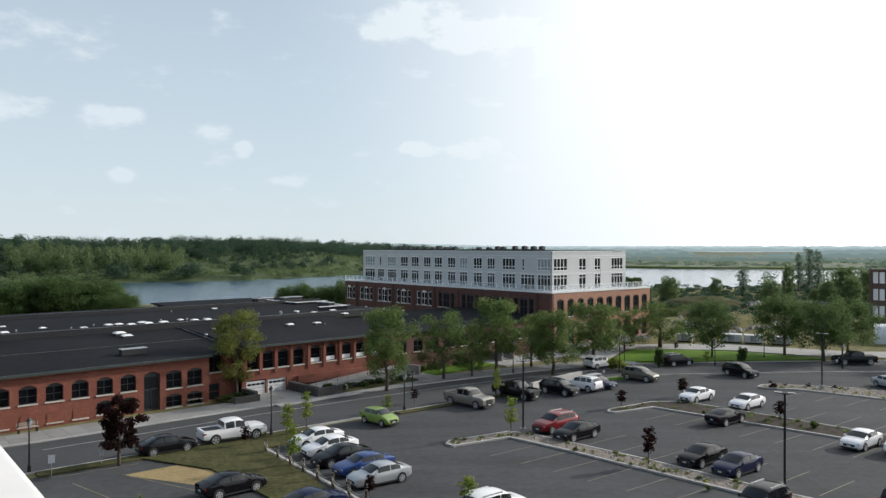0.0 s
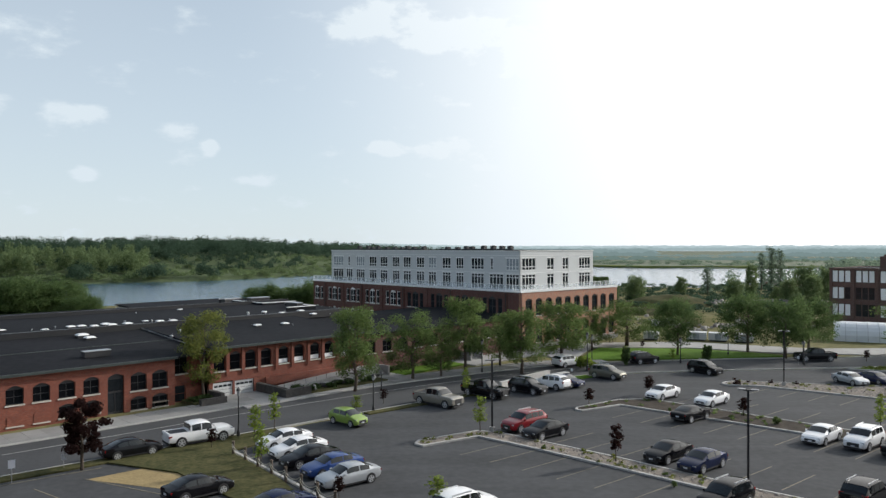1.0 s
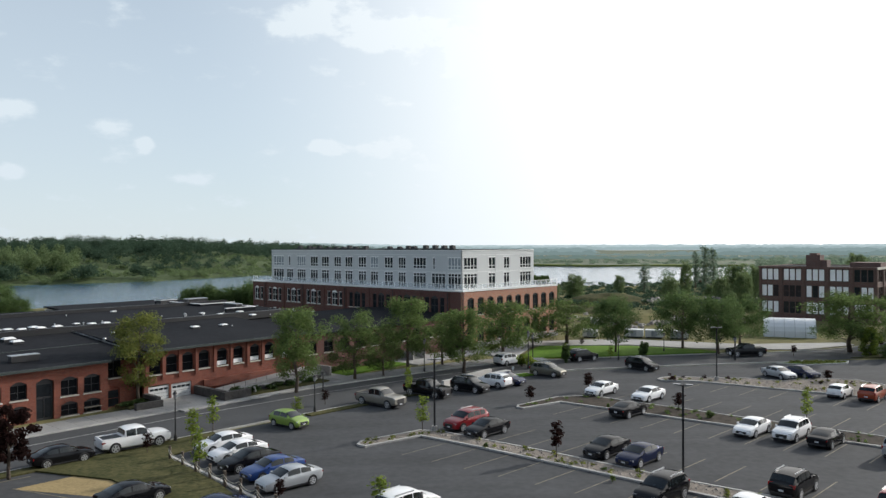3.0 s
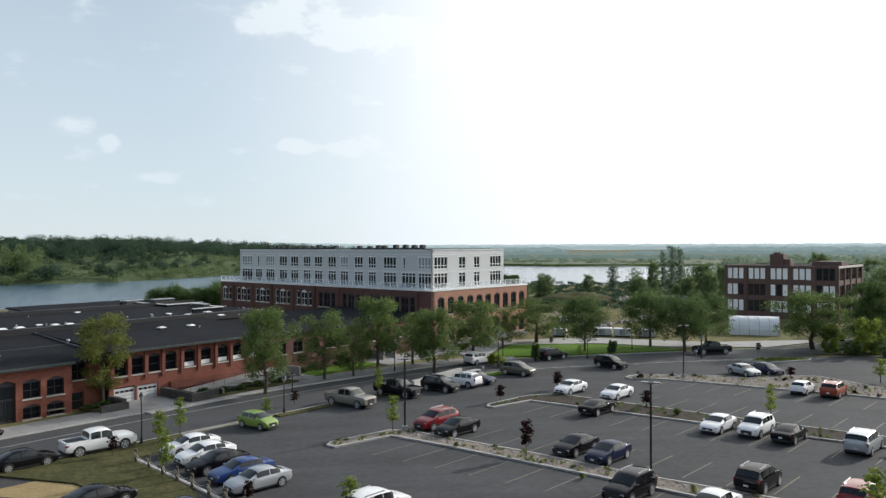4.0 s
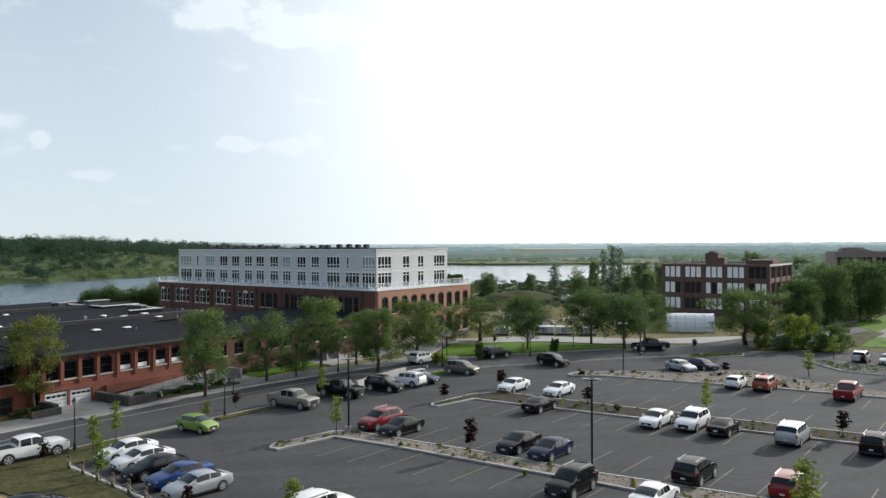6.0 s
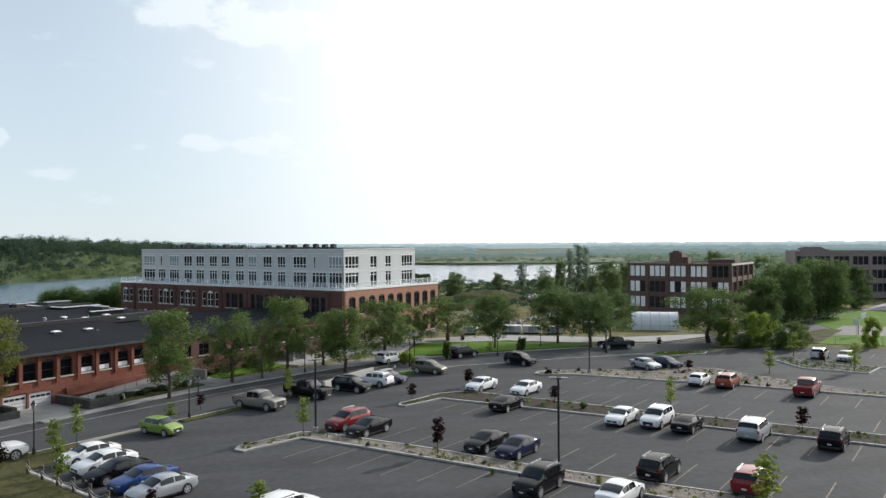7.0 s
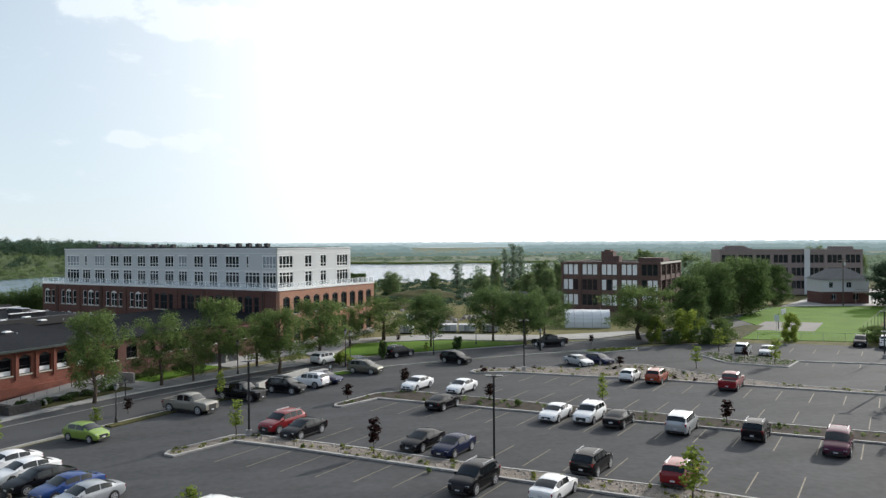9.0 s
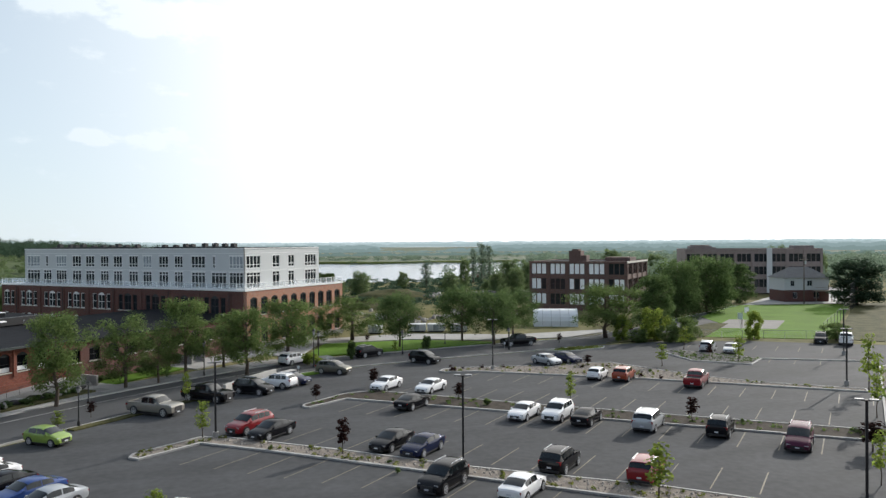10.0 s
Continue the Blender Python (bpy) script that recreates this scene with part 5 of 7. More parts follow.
    rail(top, Matrix.Translation((0, 0.05, 0)), 0.05, LX - 0.05, Z1 + 0.22)
    rail(top, Matrix.Translation((0.05, 0, 0)) @ left, 0.1, LY - 0.1, Z1 + 0.22)
    return top


apartment_block()
rs = random.Random(5)
APT = pose(17.8, 123.0, 0, 0, 0, 40)


def cooling_unit():
    u = thing("rooftop_unit", "dark cooling unit on the flat roof", "cooling unit", "rooftop units")
    part("casing", boxes((-0.4, -0.4, 0, 0.4, 0.4, 0.7)), M["plastic"], u)
    part("fan_guard", cyl(bmesh.new(), 0, 0, 0.7, 0.76, 0.32, 12), M["metal_dark"], u)
    return u


unit = cooling_unit()
unit.matrix_world = APT @ Matrix.Translation((5.2, 7, 16.4))
for i in range(19):
    y = 9.2 + i * 2.35
    if 25 < y < 30:
        continue
    copy_thing(unit, APT @ Matrix.Translation((5.2 + rs.uniform(-0.3, 0.6), y, 16.4)) @ Matrix.Diagonal((1, 1, rs.uniform(0.7, 1.1), 1)))
# terrace plants
def terrace_shrub():
    s = thing("potted_shrub", "clipped dark green shrub in a planter on the terrace", "shrub", "terrace shrubs")
    part("planter", boxes((-0.3, -0.3, 0, 0.3, 0.3, 0.5)), M["frame_dark"], s)
    v, f = leaf_cloud([(0, 0, 1.0)], [(0.45, 0.45, 0.8)], [260], 0.13)
    quads_ob("foliage", v, f, M["leaf_dark"], s)
    return s


shrub = terrace_shrub()
shrub.matrix_world = APT @ Matrix.Translation((22.6, 1.2, 9.62))
for x, y in ((23.7, 1.3), (24.8, 1.2), (25.8, 1.4), (26.2, 2.8), (26.2, 4.5), (25.9, 6.4)):
    copy_thing(shrub, APT @ Matrix.Translation((x, y, 9.62)))

WORKS = pose(-31.4, 77.1, 0, 0, 0, 43.5)   # origin of the long brick works: x along the street, y going back


def brick_works():
    """A long low brick works with arched windows under stepped dark roofs."""
    top = thing("brick_works", "long red brick workshop with arched windows and dark roofs", "building", m=WORKS)
    E = 5.15
    # street wall, first stretch with two rows of windows
    holes, wins = [], []
    x = -30.5
    for i in range(13):
        a = -10.75 + (i - 8) * 2.31
        holes.append(arch(a, a + 1.55, 2.35, 4.1, 0.35))
        wins.append((a, a + 1.55, 2.35, 4.1, 0.35, 2))
    for a in (3.2, 5.5):
        holes.append(arch(a, a + 1.7, 2.1, 4.0, 0.35))
        wins.append((a, a + 1.7, 2.1, 4.0, 0.35, 2))
        holes.append(arch(a, a + 1.7, 0.1, 1.5, 0.3))
        wins.append((a, a + 1.7, 0.1, 1.5, 0.3, 2))
    for a in (-3.8, -1.5):
        holes.append(arch(a, a + 1.6, 0.45, 1.75, 0.25))
        wins.append((a, a + 1.6, 0.45, 1.75, 0.25, 2))
    holes.append(arch(0.85, 2.55, -0.05, 4.1, 0.35))
    part("wall", wall_mesh([(-32, -0.4), (8.0, -0.4), (8.0, E), (-32, E)], holes, 0.45), M["brick"], top)
    for a, b, z0, z1, r, c in wins:
        window(top, Matrix.Identity(4), a, b, z0, z1, rise=r, cols=c, rows=2, sill_m=M["sill"], pane_m=M["glass_dark"], depth=0.22)
    for i in range(11):
        a = -10.75 + (i - 8) * 2.31
        part("blind_arch", wall_mesh(arch(a + 0.1, a + 1.45, 0.35, 1.55, 0.3), [], 0.04), M["brick"], top, "bricked-up lower opening").matrix_basis = Matrix.Translation((0, -0.045, 0))
        part("sill", boxes((a, -0.1, 0.22, a + 1.55, -0.003, 0.35)), M["sill"], top)
    d = part("door_1", wall_mesh(arch(0.87, 2.53, -0.02, 4.08, 0.35), [[(1.0, 0.2), (1.65, 0.2), (1.65, 2.1), (1.0, 2.1)], [(1.75, 0.2), (2.4, 0.2), (2.4, 2.1), (1.75, 2.1)], [(1.0, 2.3), (2.4, 2.3), (2.4, 3.5), (1.0, 3.5)]], 0.08), M["frame_dark"], top, "tall dark arched doorway")
    d.matrix_basis = Matrix.Translation((0, 0.28, 0))
    part("pane", boxes((0.95, 0.04, 0.1, 2.45, 0.06, 3.6)), M["glass"], d)
    # recessed link
    hl = [arch(8.3, 9.9, 3.1, 4.9, 0), arch(8.4, 9.7, 0.0, 2.2, 0.4)]
    part("wall", wall_mesh([(8.0, -0.4), (12.0, -0.4), (12.0, E), (8.0, E)], hl, 0.4), M["brick"], top).matrix_basis = Matrix.Translation((0, 0.9, 0))
    window(top, Matrix.Translation((0, 0.9, 0)), 8.3, 9.9, 3.1, 4.9, cols=2, rows=2, sill_m=M["sill"], pane_m=M["glass_dark"])
    window(top, Matrix.Translation((0, 0.9, 0)), 8.4, 9.7, 0.0, 2.2, rise=0.4, cols=1, rows=2, frame_m=M["brick"])
    part("wall", boxes((7.6, 0.45, -0.4, 8.0, 0.9, E)), M["brick"], top)
    # second stretch: tall arched windows over garage doors
    holes, wins = [], []
    for a in (12.6, 14.6, 16.6, 18.7, 21.15, 23.4, 25.8, 28.0, 30.4, 32.7):
        holes.append(arch(a, a + 1.45, 2.95, 5.05, 0.35))
        wins.append((a, a + 1.45))
    holes += [arch(12.5, 15.0, 0.0, 1.75), arch(15.25, 17.75, 0.0, 1.65)]
    part("wall", wall_mesh([(12.0, -0.4), (34.5, -0.4), (34.5, 5.55), (12.0, 5.55)], holes, 0.45), M["brick"], top)
    for a, b in wins:
        window(top, Matrix.Identity(4), a, b, 2.95, 5.05, rise=0.35, cols=1, rows=2, sill_m=M["sill"], pane_m=M["glass_dark"], depth=0.24)
        if a > 20:
            part("lower_panel", boxes((a + 0.06, 0.2, 3.0, a + 1.39, 0.235, 3.48)), M["panel_sky_white"], top, "pale lower window panel")
        part("pilaster", boxes((a - 0.5, -0.16, 2.4, a - 0.12, -0.003, 5.45)), M["brick"], top)
    for a in (12.5, 15.25):
        g = part("garage_door", boxes((a + 0.03, 0.12, 0.0, a + 2.47, 0.2, 1.62)), M["white_wall"], top, "white panelled garage door")
        for k in range(4):
            part("pane", boxes((a + 0.2 + k * 0.56, 0.1, 1.12, a + 0.66 + k * 0.56, 0.14, 1.36)), M["glass"], g)
        for z in (0.4, 0.8):
            part("groove", boxes((a + 0.05, 0.112, z, a + 2.45, 0.118, z + 0.03)), M["plastic"], g)
    # third stretch behind the trees
    holes, wins = [], []
    for k in range(11):
        a = 35.3 + k * 3.0
        holes.append(arch(a, a + 1.7, 2.6, 4.4, 0.3))
        wins.append((a, a + 1.7))
    part("wall", wall_mesh([(34.5, -0.4), (68.5, -0.4), (68.5, E), (34.5, E)], holes, 0.45), M["brick_dark_shaded"], top).matrix_basis = Matrix.Translation((0, 0.6, 0))
    for a, b in wins:
        window(top, Matrix.Translation((0, 0.6, 0)), a, b, 2.6, 4.4, rise=0.3, cols=2, rows=2, sill_m=M["sill"], pane_m=M["glass_dark"])
    part("wall", boxes((-32, 49.6, -0.4, 45, 50, 6.6), (-32, 0.45, -0.4, -31.6, 49.6, 6.0), (44.6, 22, -0.4, 45, 49.6, 6.5), (68.1, 1.05, -0.4, 68.5, 20, E)), M["brick_dark_shaded"], top)

    # roofs: sloped slabs with a dark edge
    def slope(name, x0, x1, y0, y1, z0, z1, t=0.18, ma="roof"):
        bm = bmesh.new()
        v = box(bm, x0, y0, z0 - t, x1, y1, z0)
        for p in v:
            if p.co.y > (y0 + y1) / 2:
                p.co.z += z1 - z0
        return part(name, bm, M[ma], top)
    slope("roof", -32.3, 12.0, -0.45, 17.0, 5.25, 6.55)
    slope("roof", 12.0, 35.2, -0.5, 17.0, 5.75, 6.75)
    slope("roof", 35.2, 68.6, 0.2, 14.0, 5.3, 6.2)
    slope("roof", 35.2, 68.6, 14.0, 24.0, 6.2, 5.7)
    slope("roof", -32.3, 45.2, 17.6, 33.0, 7.15, 7.5)
    slope("roof", -32.3, 45.2, 33.0, 50.2, 7.5, 6.8)
    slope("roof", 27.0, 52.0, 50.4, 62.0, 6.3, 6.6)
    part("wall", boxes((27.1, 50.6, -0.3, 27.5, 61.6, 6.15), (27.5, 61.3, -0.3, 51.8, 61.6, 6.4)), M["sill"], top)
    part("clerestory", boxes((-32.2, 17.0, 6.2, 45.1, 17.6, 7.25)), M["metal_dark"], top, "dark upstand between the two roofs")
    part("clerestory", boxes((44.9, 17.6, 5.6, 45.1, 50, 6.9)), M["roof_edge"], top)
    part("roof_upstand", boxes((38.0, 30.0, 7.0, 38.3, 44.0, 7.75), (38.3, 30.0, 7.0, 44.5, 30.3, 7.75), (41.0, 20.0, 7.0, 41.3, 28.0, 7.7), (36.0, 20.0, 7.0, 41.0, 20.3, 7.7)), M["roof"], top)
    part("roof_edge_trim", boxes((37.95, 29.95, 7.754, 38.35, 44.0, 7.85), (38.354, 29.95, 7.754, 44.5, 30.35, 7.85), (40.95, 20.354, 7.704, 41.35, 28.0, 7.8), (36.0, 19.95, 7.704, 41.35, 20.35, 7.8)), M["white_trim"], top, "pale metal parapet edge")
    part("roof_parapet", boxes((-32.2, 33.0, 7.3, 45.1, 33.35, 8.0)), M["metal_dark"], top, "dark upstand along the ridge")
    part("gutter", boxes((-32.3, -0.62, 5.0, 8.1, -0.46, 5.26)), M["roof_edge"], top, "dark green metal gutter")
    part("gutter", boxes((12.0, -0.66, 5.5, 35.2, -0.51, 5.76)), M["roof_edge"], top)
    part("roof_seam", boxes((-32.0, 8.6, 5.92, 12.0, 8.72, 5.99)), M["roof_edge"], top)
    for x in (-13.5, 12.0):
        slope("roof_seam", x - 0.12, x + 0.12, -0.4, 16.9, 5.42, 6.72, 0.1, "metal")
    return top


brick_works()


def roof_z(x, y):
    if y < 17.3:
        return (5.25 + 1.3 * (y + 0.45) / 17.45) if x < 12 else (5.75 + 1.0 * (y + 0.5) / 17.5)
    return 7.15 + 0.35 * (y - 17.6) / 15.4 if y < 33 else 7.5 - 0.7 * (y - 33) / 17.2


def skylight():
    s = thing("roof_skylight", "white lidded skylight on the dark roof", "skylight", "roof skylights")
    part("kerb_frame", boxes((-0.72, -0.62, 0, 0.72, 0.62, 0.34)), M["frame_dark"], s)
    bm = bmesh.new()
    lo = [bm.verts.new((x, y, 0.34)) for x, y in ((-0.78, -0.68), (0.78, -0.68), (0.78, 0.68), (-0.78, 0.68))]
    hi = [bm.verts.new((x, y, 0.56)) for x, y in ((-0.5, -0.4), (0.5, -0.4), (0.5, 0.4), (-0.5, 0.4))]
    bm.faces.new(hi)
    for k in range(4):
        bm.faces.new((lo[k], lo[(k + 1) % 4], hi[(k + 1) % 4], hi[k]))
    part("dome", bm, M["white_trim"], s, "white translucent lid")
    return s


def roof_vent():
    s = thing("roof_vent", "metal ventilator on the dark roof", "roof vent", "roof vents")
    part("pipe", cyl(bmesh.new(), 0, 0, 0, 0.8, 0.22, 10), M["metal"], s)
    bm = bmesh.new()
    tube(bm, [(0, 0, 0.7), (0, 0, 0.85), (0, 0, 1.15), (0, 0, 1.25)], [0.26, 0.42, 0.42, 0.2], 12)
    part("cowl", bm, M["metal"], s, "round metal cowl", True)
    return s


def roof_box():
    s = thing("roof_air_handler", "long grey air handling box on the roof", "air handler", "roof boxes")
    part("casing", boxes((-1.5, -0.5, 0.1, 1.5, 0.5, 0.75)), M["frame_dark"], s)
    part("lid", boxes((-1.55, -0.55, 0.75, 1.55, 0.55, 0.83)), M["metal"], s, "pale metal lid")
    part("base_rail", boxes((-1.4, -0.4, -0.1, 1.4, -0.3, 0.1), (-1.4, 0.3, -0.1, 1.4, 0.4, 0.1)), M["metal_dark"], s)
    return s


def on_roof(x, y, s=1.0, turn=0):
    return WORKS @ Matrix.Translation((x, y, roof_z(x, y) - 0.03)) @ Matrix.Rotation(radians(turn), 4, "Z") @ Matrix.Scale(s, 4)


SKY = [(3.9, 14.9, 0.88, 0), (4.1, 13.1, 0.88, 0), (-3.0, 20.5, 0.56, 0), (0.9, 18.2, 0.56, 0), (4.0, 18.7, 0.72, 0), (5.2, 18.6, 0.72, 0), (6.4, 17.7, 0.72, 0), (8.1, 18.6, 0.80, 0), (8.4, 17.5, 0.80, 0), (10.4, 17.5, 0.80, 0), (14.7, 17.7, 0.72, 0), (16.3, 17.3, 0.72, 0), (13.5, 19.3, 0.56, 0), (14.9, 12.0, 0.56, 0), (24.8, 10.5, 0.72, 0), (28.8, 10.0, 0.72, 0), (33.2, 17.3, 0.56, 0), (36.8, 17.7, 0.72, 0), (37.9, 16.0, 0.72, 0), (-7.6, 18.2, 0.72, 0), (-6.2, 24.8, 0.48, 0), (31.8, 19.8, 0.56, 0), (23.9, 30.4, 0.56, 0), (31.2, 34.9, 0.56, 0), (23.4, 38.1, 0.56, 0)]
proto = skylight()
proto.matrix_world = on_roof(*SKY[0])
for p in SKY[1:]:
    copy_thing(proto, on_roof(*p))
VENTS = [(11.9, 8.7, 0.48, 0), (28.3, 18.6, 0.88, 0), (17.0, 30.1, 0.40, 0), (0.9, 17.7, 0.48, 0), (30.7, 17.7, 0.64, 0), (16.4, 12.3, 0.48, 0), (40.8, 15.6, 0.40, 0), (37.1, 8.1, 0.56, 0), (29.5, 9.1, 0.40, 0)] + [(-9.0 + 2.9 * k, 18.4 + (k * 7 % 5) * 0.5, 0.42 + 0.08 * (k % 3), 0) for k in range(16)]
proto = roof_vent()
proto.matrix_world = on_roof(*VENTS[0])
for p in VENTS[1:]:
    copy_thing(proto, on_roof(*p))
BOXES = [(1.1, 3.5, 0.88, 0)] + [(38.0, 40.0, 1.3, 10), (41.0, 36.0, 1.4, 0), (40.0, 24.0, 1.2, 90)]
proto = roof_box()
proto.matrix_world = on_roof(*BOXES[0])
for p in BOXES[1:]:
    copy_thing(proto, on_roof(*p))


def factory(name, label, m, LX, LY, H, bays, floors, z_first, storey, wh, brick, tower, panes):
    """A concrete-framed brick mill: bays of triple windows on both faces, flat roof, lift tower."""
    top = thing(name, label, "building", m=m)
    for fi, (length, mt, nb) in enumerate(((LX, Matrix.Identity(4), bays), (LY, Matrix.Translation((LX, 0, 0)) @ Matrix.Rotation(radians(90), 4, "Z"), max(2, int(bays * LY / LX))))):
        holes, wins = [], []
        bw = length / nb
        for b in range(nb):
            for fl in range(floors):
                for k in range(3):
                    w = (bw - 0.95) / 3
                    x = b * bw + 0.475 + k * w
                    z0 = z_first + fl * storey
                    holes.append(arch(x + 0.07, x + w - 0.07, z0, z0 + wh))
                    wins.append((x + 0.07, x + w - 0.07, z0, z0 + wh))
        part("wall", wall_mesh([(0, -0.5), (length, -0.5), (length, H), (0, H)], holes, 0.4), brick, top).matrix_basis = mt
        for q, wd in enumerate(wins):
            bay, fl = q // (3 * floors), q // 3 % floors
            clear = (bay, fl) in ((1, 1), (1, 0), (4, 2)) or q % 17 == 5
            # front panes painted white in place of the sky they reflect
            pm = M["panel_sky_white"] if fi == 0 and panes and not clear else M["glass"]
            window(top, mt, *wd, cols=1, rows=2 if pm is M["glass"] else 1, pane_m=pm, frame_m=M["frame_dark"], depth=0.12, bar=0.07)
        for b in range(nb + 1):
            x = min(max(b * bw, 0.3), length - 0.3)
            part("pilaster", boxes((x - 0.3, -0.16, -0.5, x + 0.3, -0.003, H - 0.5)), brick, top).matrix_basis = mt
        part("cornice", boxes((-0.1, -0.25, H - 0.45, length + 0.1, -0.003, H)), M["sill"] if fi else brick, top).matrix_basis = mt
    part("wall", boxes((0, 0.4, -0.5, 0.4, LY, H), (0.4, LY - 0.4, -0.5, LX - 0.4, LY, H)), brick, top)
    part("roof", boxes((0.3, 0.3, H - 0.35, LX - 0.3, LY - 0.3, H - 0.15)), M["roof"], top)
    part("floor_slab", boxes(*[(0.45, 0.45, z_first - 0.6 + i * storey, LX - 0.45, LY - 0.45, z_first - 0.4 + i * storey) for i in range(1, floors)]), M["concrete"], top)
    x0, x1, y0, y1, h = tower
    part("lift_tower", boxes((x0, y0, H - 0.3, x1, y1, H + h), (x0 + 0.7, y0 + 0.3, H + h, x1 - 0.7, y1 - 0.3, H + h + 0.4)), brick, top, "brick lift tower on the roof")
    part("stair_head", boxes((x1, y0 + 0.3, H - 0.2, x1 + 1.4, y1, H + h * 0.55)), brick, top)
    if not panes:
        part("stair_bay", boxes((LX * 0.6, -0.5, -0.3, LX * 0.6 + 1.7, -0.17, H + 0.2)), M["white_wall"], top, "pale stair bay")
    part("roof_hut", boxes((LX - 7, LY * 0.3, H - 0.2, LX - 0.8, LY * 0.6, H + 0.9)), brick, top)
    return top


factory("brick_factory", "three storey brown brick factory with sky reflection painted white on its windows", pose(95.0, 168.0, 0, 0, 0, -50), 24.7, 22.0, 12.1, 5, 3, 1.4, 3.75, 2.65, M["brick_far"], (9.6, 12.6, 2.5, 5.5, 2.6), True)
factory("brick_mill", "long three storey brown brick mill beyond the trees", pose(173.0, 201.0, 0, 0, 0, -32.6), 43.0, 20.0, 14.2, 8, 3, 1.5, 4.2, 2.6, M["brick_mill"], (2.0, 9.0, 2, 8, 0.9), False)


def house():
    top = thing("corner_house", "white upper storey house on a brick base with grey hipped roof", "house", m=pose(166.6, 153.8, 0, 0, 0, -20) @ Matrix.Diagonal((0.78, 0.85, 1.0, 1)))
    holes = [arch(3.0, 4.6, 1.0, 2.6), arch(10.5, 12.5, 1.0, 2.6)]
    part("wall", wall_mesh([(0, -0.3), (16, -0.3), (16, 3.2), (0, 3.2)], holes, 0.3), M["brick_dark_shaded"], top, "brown brick ground floor")
    for a, b in ((3.0, 4.6), (10.5, 12.5)):
        window(top, Matrix.Identity(4), a, b, 1.0, 2.6, cols=2, rows=1, frame_m=M["white_trim"])
    up = [arch(2.2, 3.6, 4.3, 5.8), arch(8.2, 10.0, 4.3, 5.8)]
    part("upper_wall", wall_mesh([(0, 3.2), (16, 3.2), (16, 6.6), (0, 6.6)], up, 0.3), M["white_wall"], top, "white boarded upper floor").matrix_basis = Matrix.Translation((0, -0.05, 0))
    for a, b in ((2.2, 3.6), (8.2, 10.0)):
        window(top, Matrix.Translation((0, -0.05, 0)), a, b, 4.3, 5.8, cols=2, rows=1, frame_m=M["white_trim"])
    part("side_wall", boxes((-0.02, 0.3, -0.3, 0.0, 10, 3.1)), M["brick_dark_shaded"], top)
    part("wall", boxes((0, 0.3, -0.3, 0.3, 10, 6.6), (15.7, 0.3, -0.3, 16, 10, 6.6), (0.3, 9.7, -0.3, 15.7, 10, 6.6)), M["white_wall"], top)
    bm = bmesh.new()
    b0 = [bm.verts.new(p) for p in ((-0.6, -0.7, 6.5), (16.6, -0.7, 6.5), (16.6, 10.6, 6.5), (-0.6, 10.6, 6.5))]
    r0 = [bm.verts.new(p) for p in ((4.5, 5, 9.4), (11.5, 5, 9.4))]
    for f in ((b0[0], b0[1], r0[1], r0[0]), (b0[1], b0[2], r0[1]), (b0[2], b0[3], r0[0], r0[1]), (b0[3], b0[0], r0[0]), (b0[3], b0[2], b0[1], b0[0])):
        bm.faces.new(f)
    part("roof", bm, M["roof_house"], top, "grey hipped shingle roof")
    part("porch", boxes((10, -2.2, 2.9, 16, -0.05, 3.1), (10.1, -2.1, -0.1, 10.3, -1.9, 2.9), (15.7, -2.1, -0.1, 15.9, -1.9, 2.9), (10, -2.2, 3.9, 16, -2.1, 4.0)), M["wood"], top)
    return top


house()

# ---- trees and shrubs ----
def tree_proto(name, label, cat, leaf, h=10.0, r=3.6, base=0.22, lobes=46, leaves=12500, size=0.085, slim=False, seed=1, group="trees"):
    """A tree at the origin: tapered trunk with limbs and an uneven crown of leaf clumps."""
    top = thing(name, label, cat, group)
    rr = random.Random(seed)
    bm = bmesh.new()
    tr = (h * 0.009) if slim and h < 6 else h * 0.013 + 0.04
    pts = [(0, 0, -0.1)]
    for i in range(1, 6):
        pts.append((rr.uniform(-1, 1) * 0.012 * h, rr.uniform(-1, 1) * 0.012 * h, h * 0.8 * i / 5))
    tube(bm, pts, [tr * 1.25, tr, tr * 0.85, tr * 0.6, tr * 0.4, tr * 0.12], 8)
    C, R, Nn = [], [], []
    for k in range(lobes):
        q = (k + 0.5) / lobes
        z = h * (base + (0.93 - base) * q ** 0.9) + r * rr.uniform(-0.12, 0.12)
        prof = math.sin(math.pi * (0.2 + 0.64 * q)) ** 0.6
        a = k * 2.4 + rr.uniform(-0.5, 0.5)
        rad = r * prof * (rr.uniform(0.1, 0.5) if slim else rr.uniform(0.25, 0.85))
        c = (math.cos(a) * rad, math.sin(a) * rad, z)
        s = r * (rr.uniform(0.45, 0.75) if slim else rr.uniform(0.2, 0.38))
        C.append(c)
        R.append((s, s, s * rr.uniform(0.65, 0.95)))
        Nn.append(max(8, int(leaves / lobes * (s / ((0.6 if slim else 0.3) * r)) ** 2)))
        if k % 2 == 0:
            z0 = h * (base * 0.75 + (0.7 - base * 0.75) * q)
            tube(bm, [(0, 0, z0), (c[0] * 0.5, c[1] * 0.5, z0 + (z - z0) * 0.6), c], [tr * 0.45 * (1 - q * 0.6), tr * 0.25, tr * 0.08], 5)
    part("trunk", bm, M["bark"], top, smooth=True)
    v, f = leaf_cloud(C, R, Nn, size, shell=0.05 if slim else 0.15)
    cr = quads_ob("crown", v, f, leaf, top)
    return top


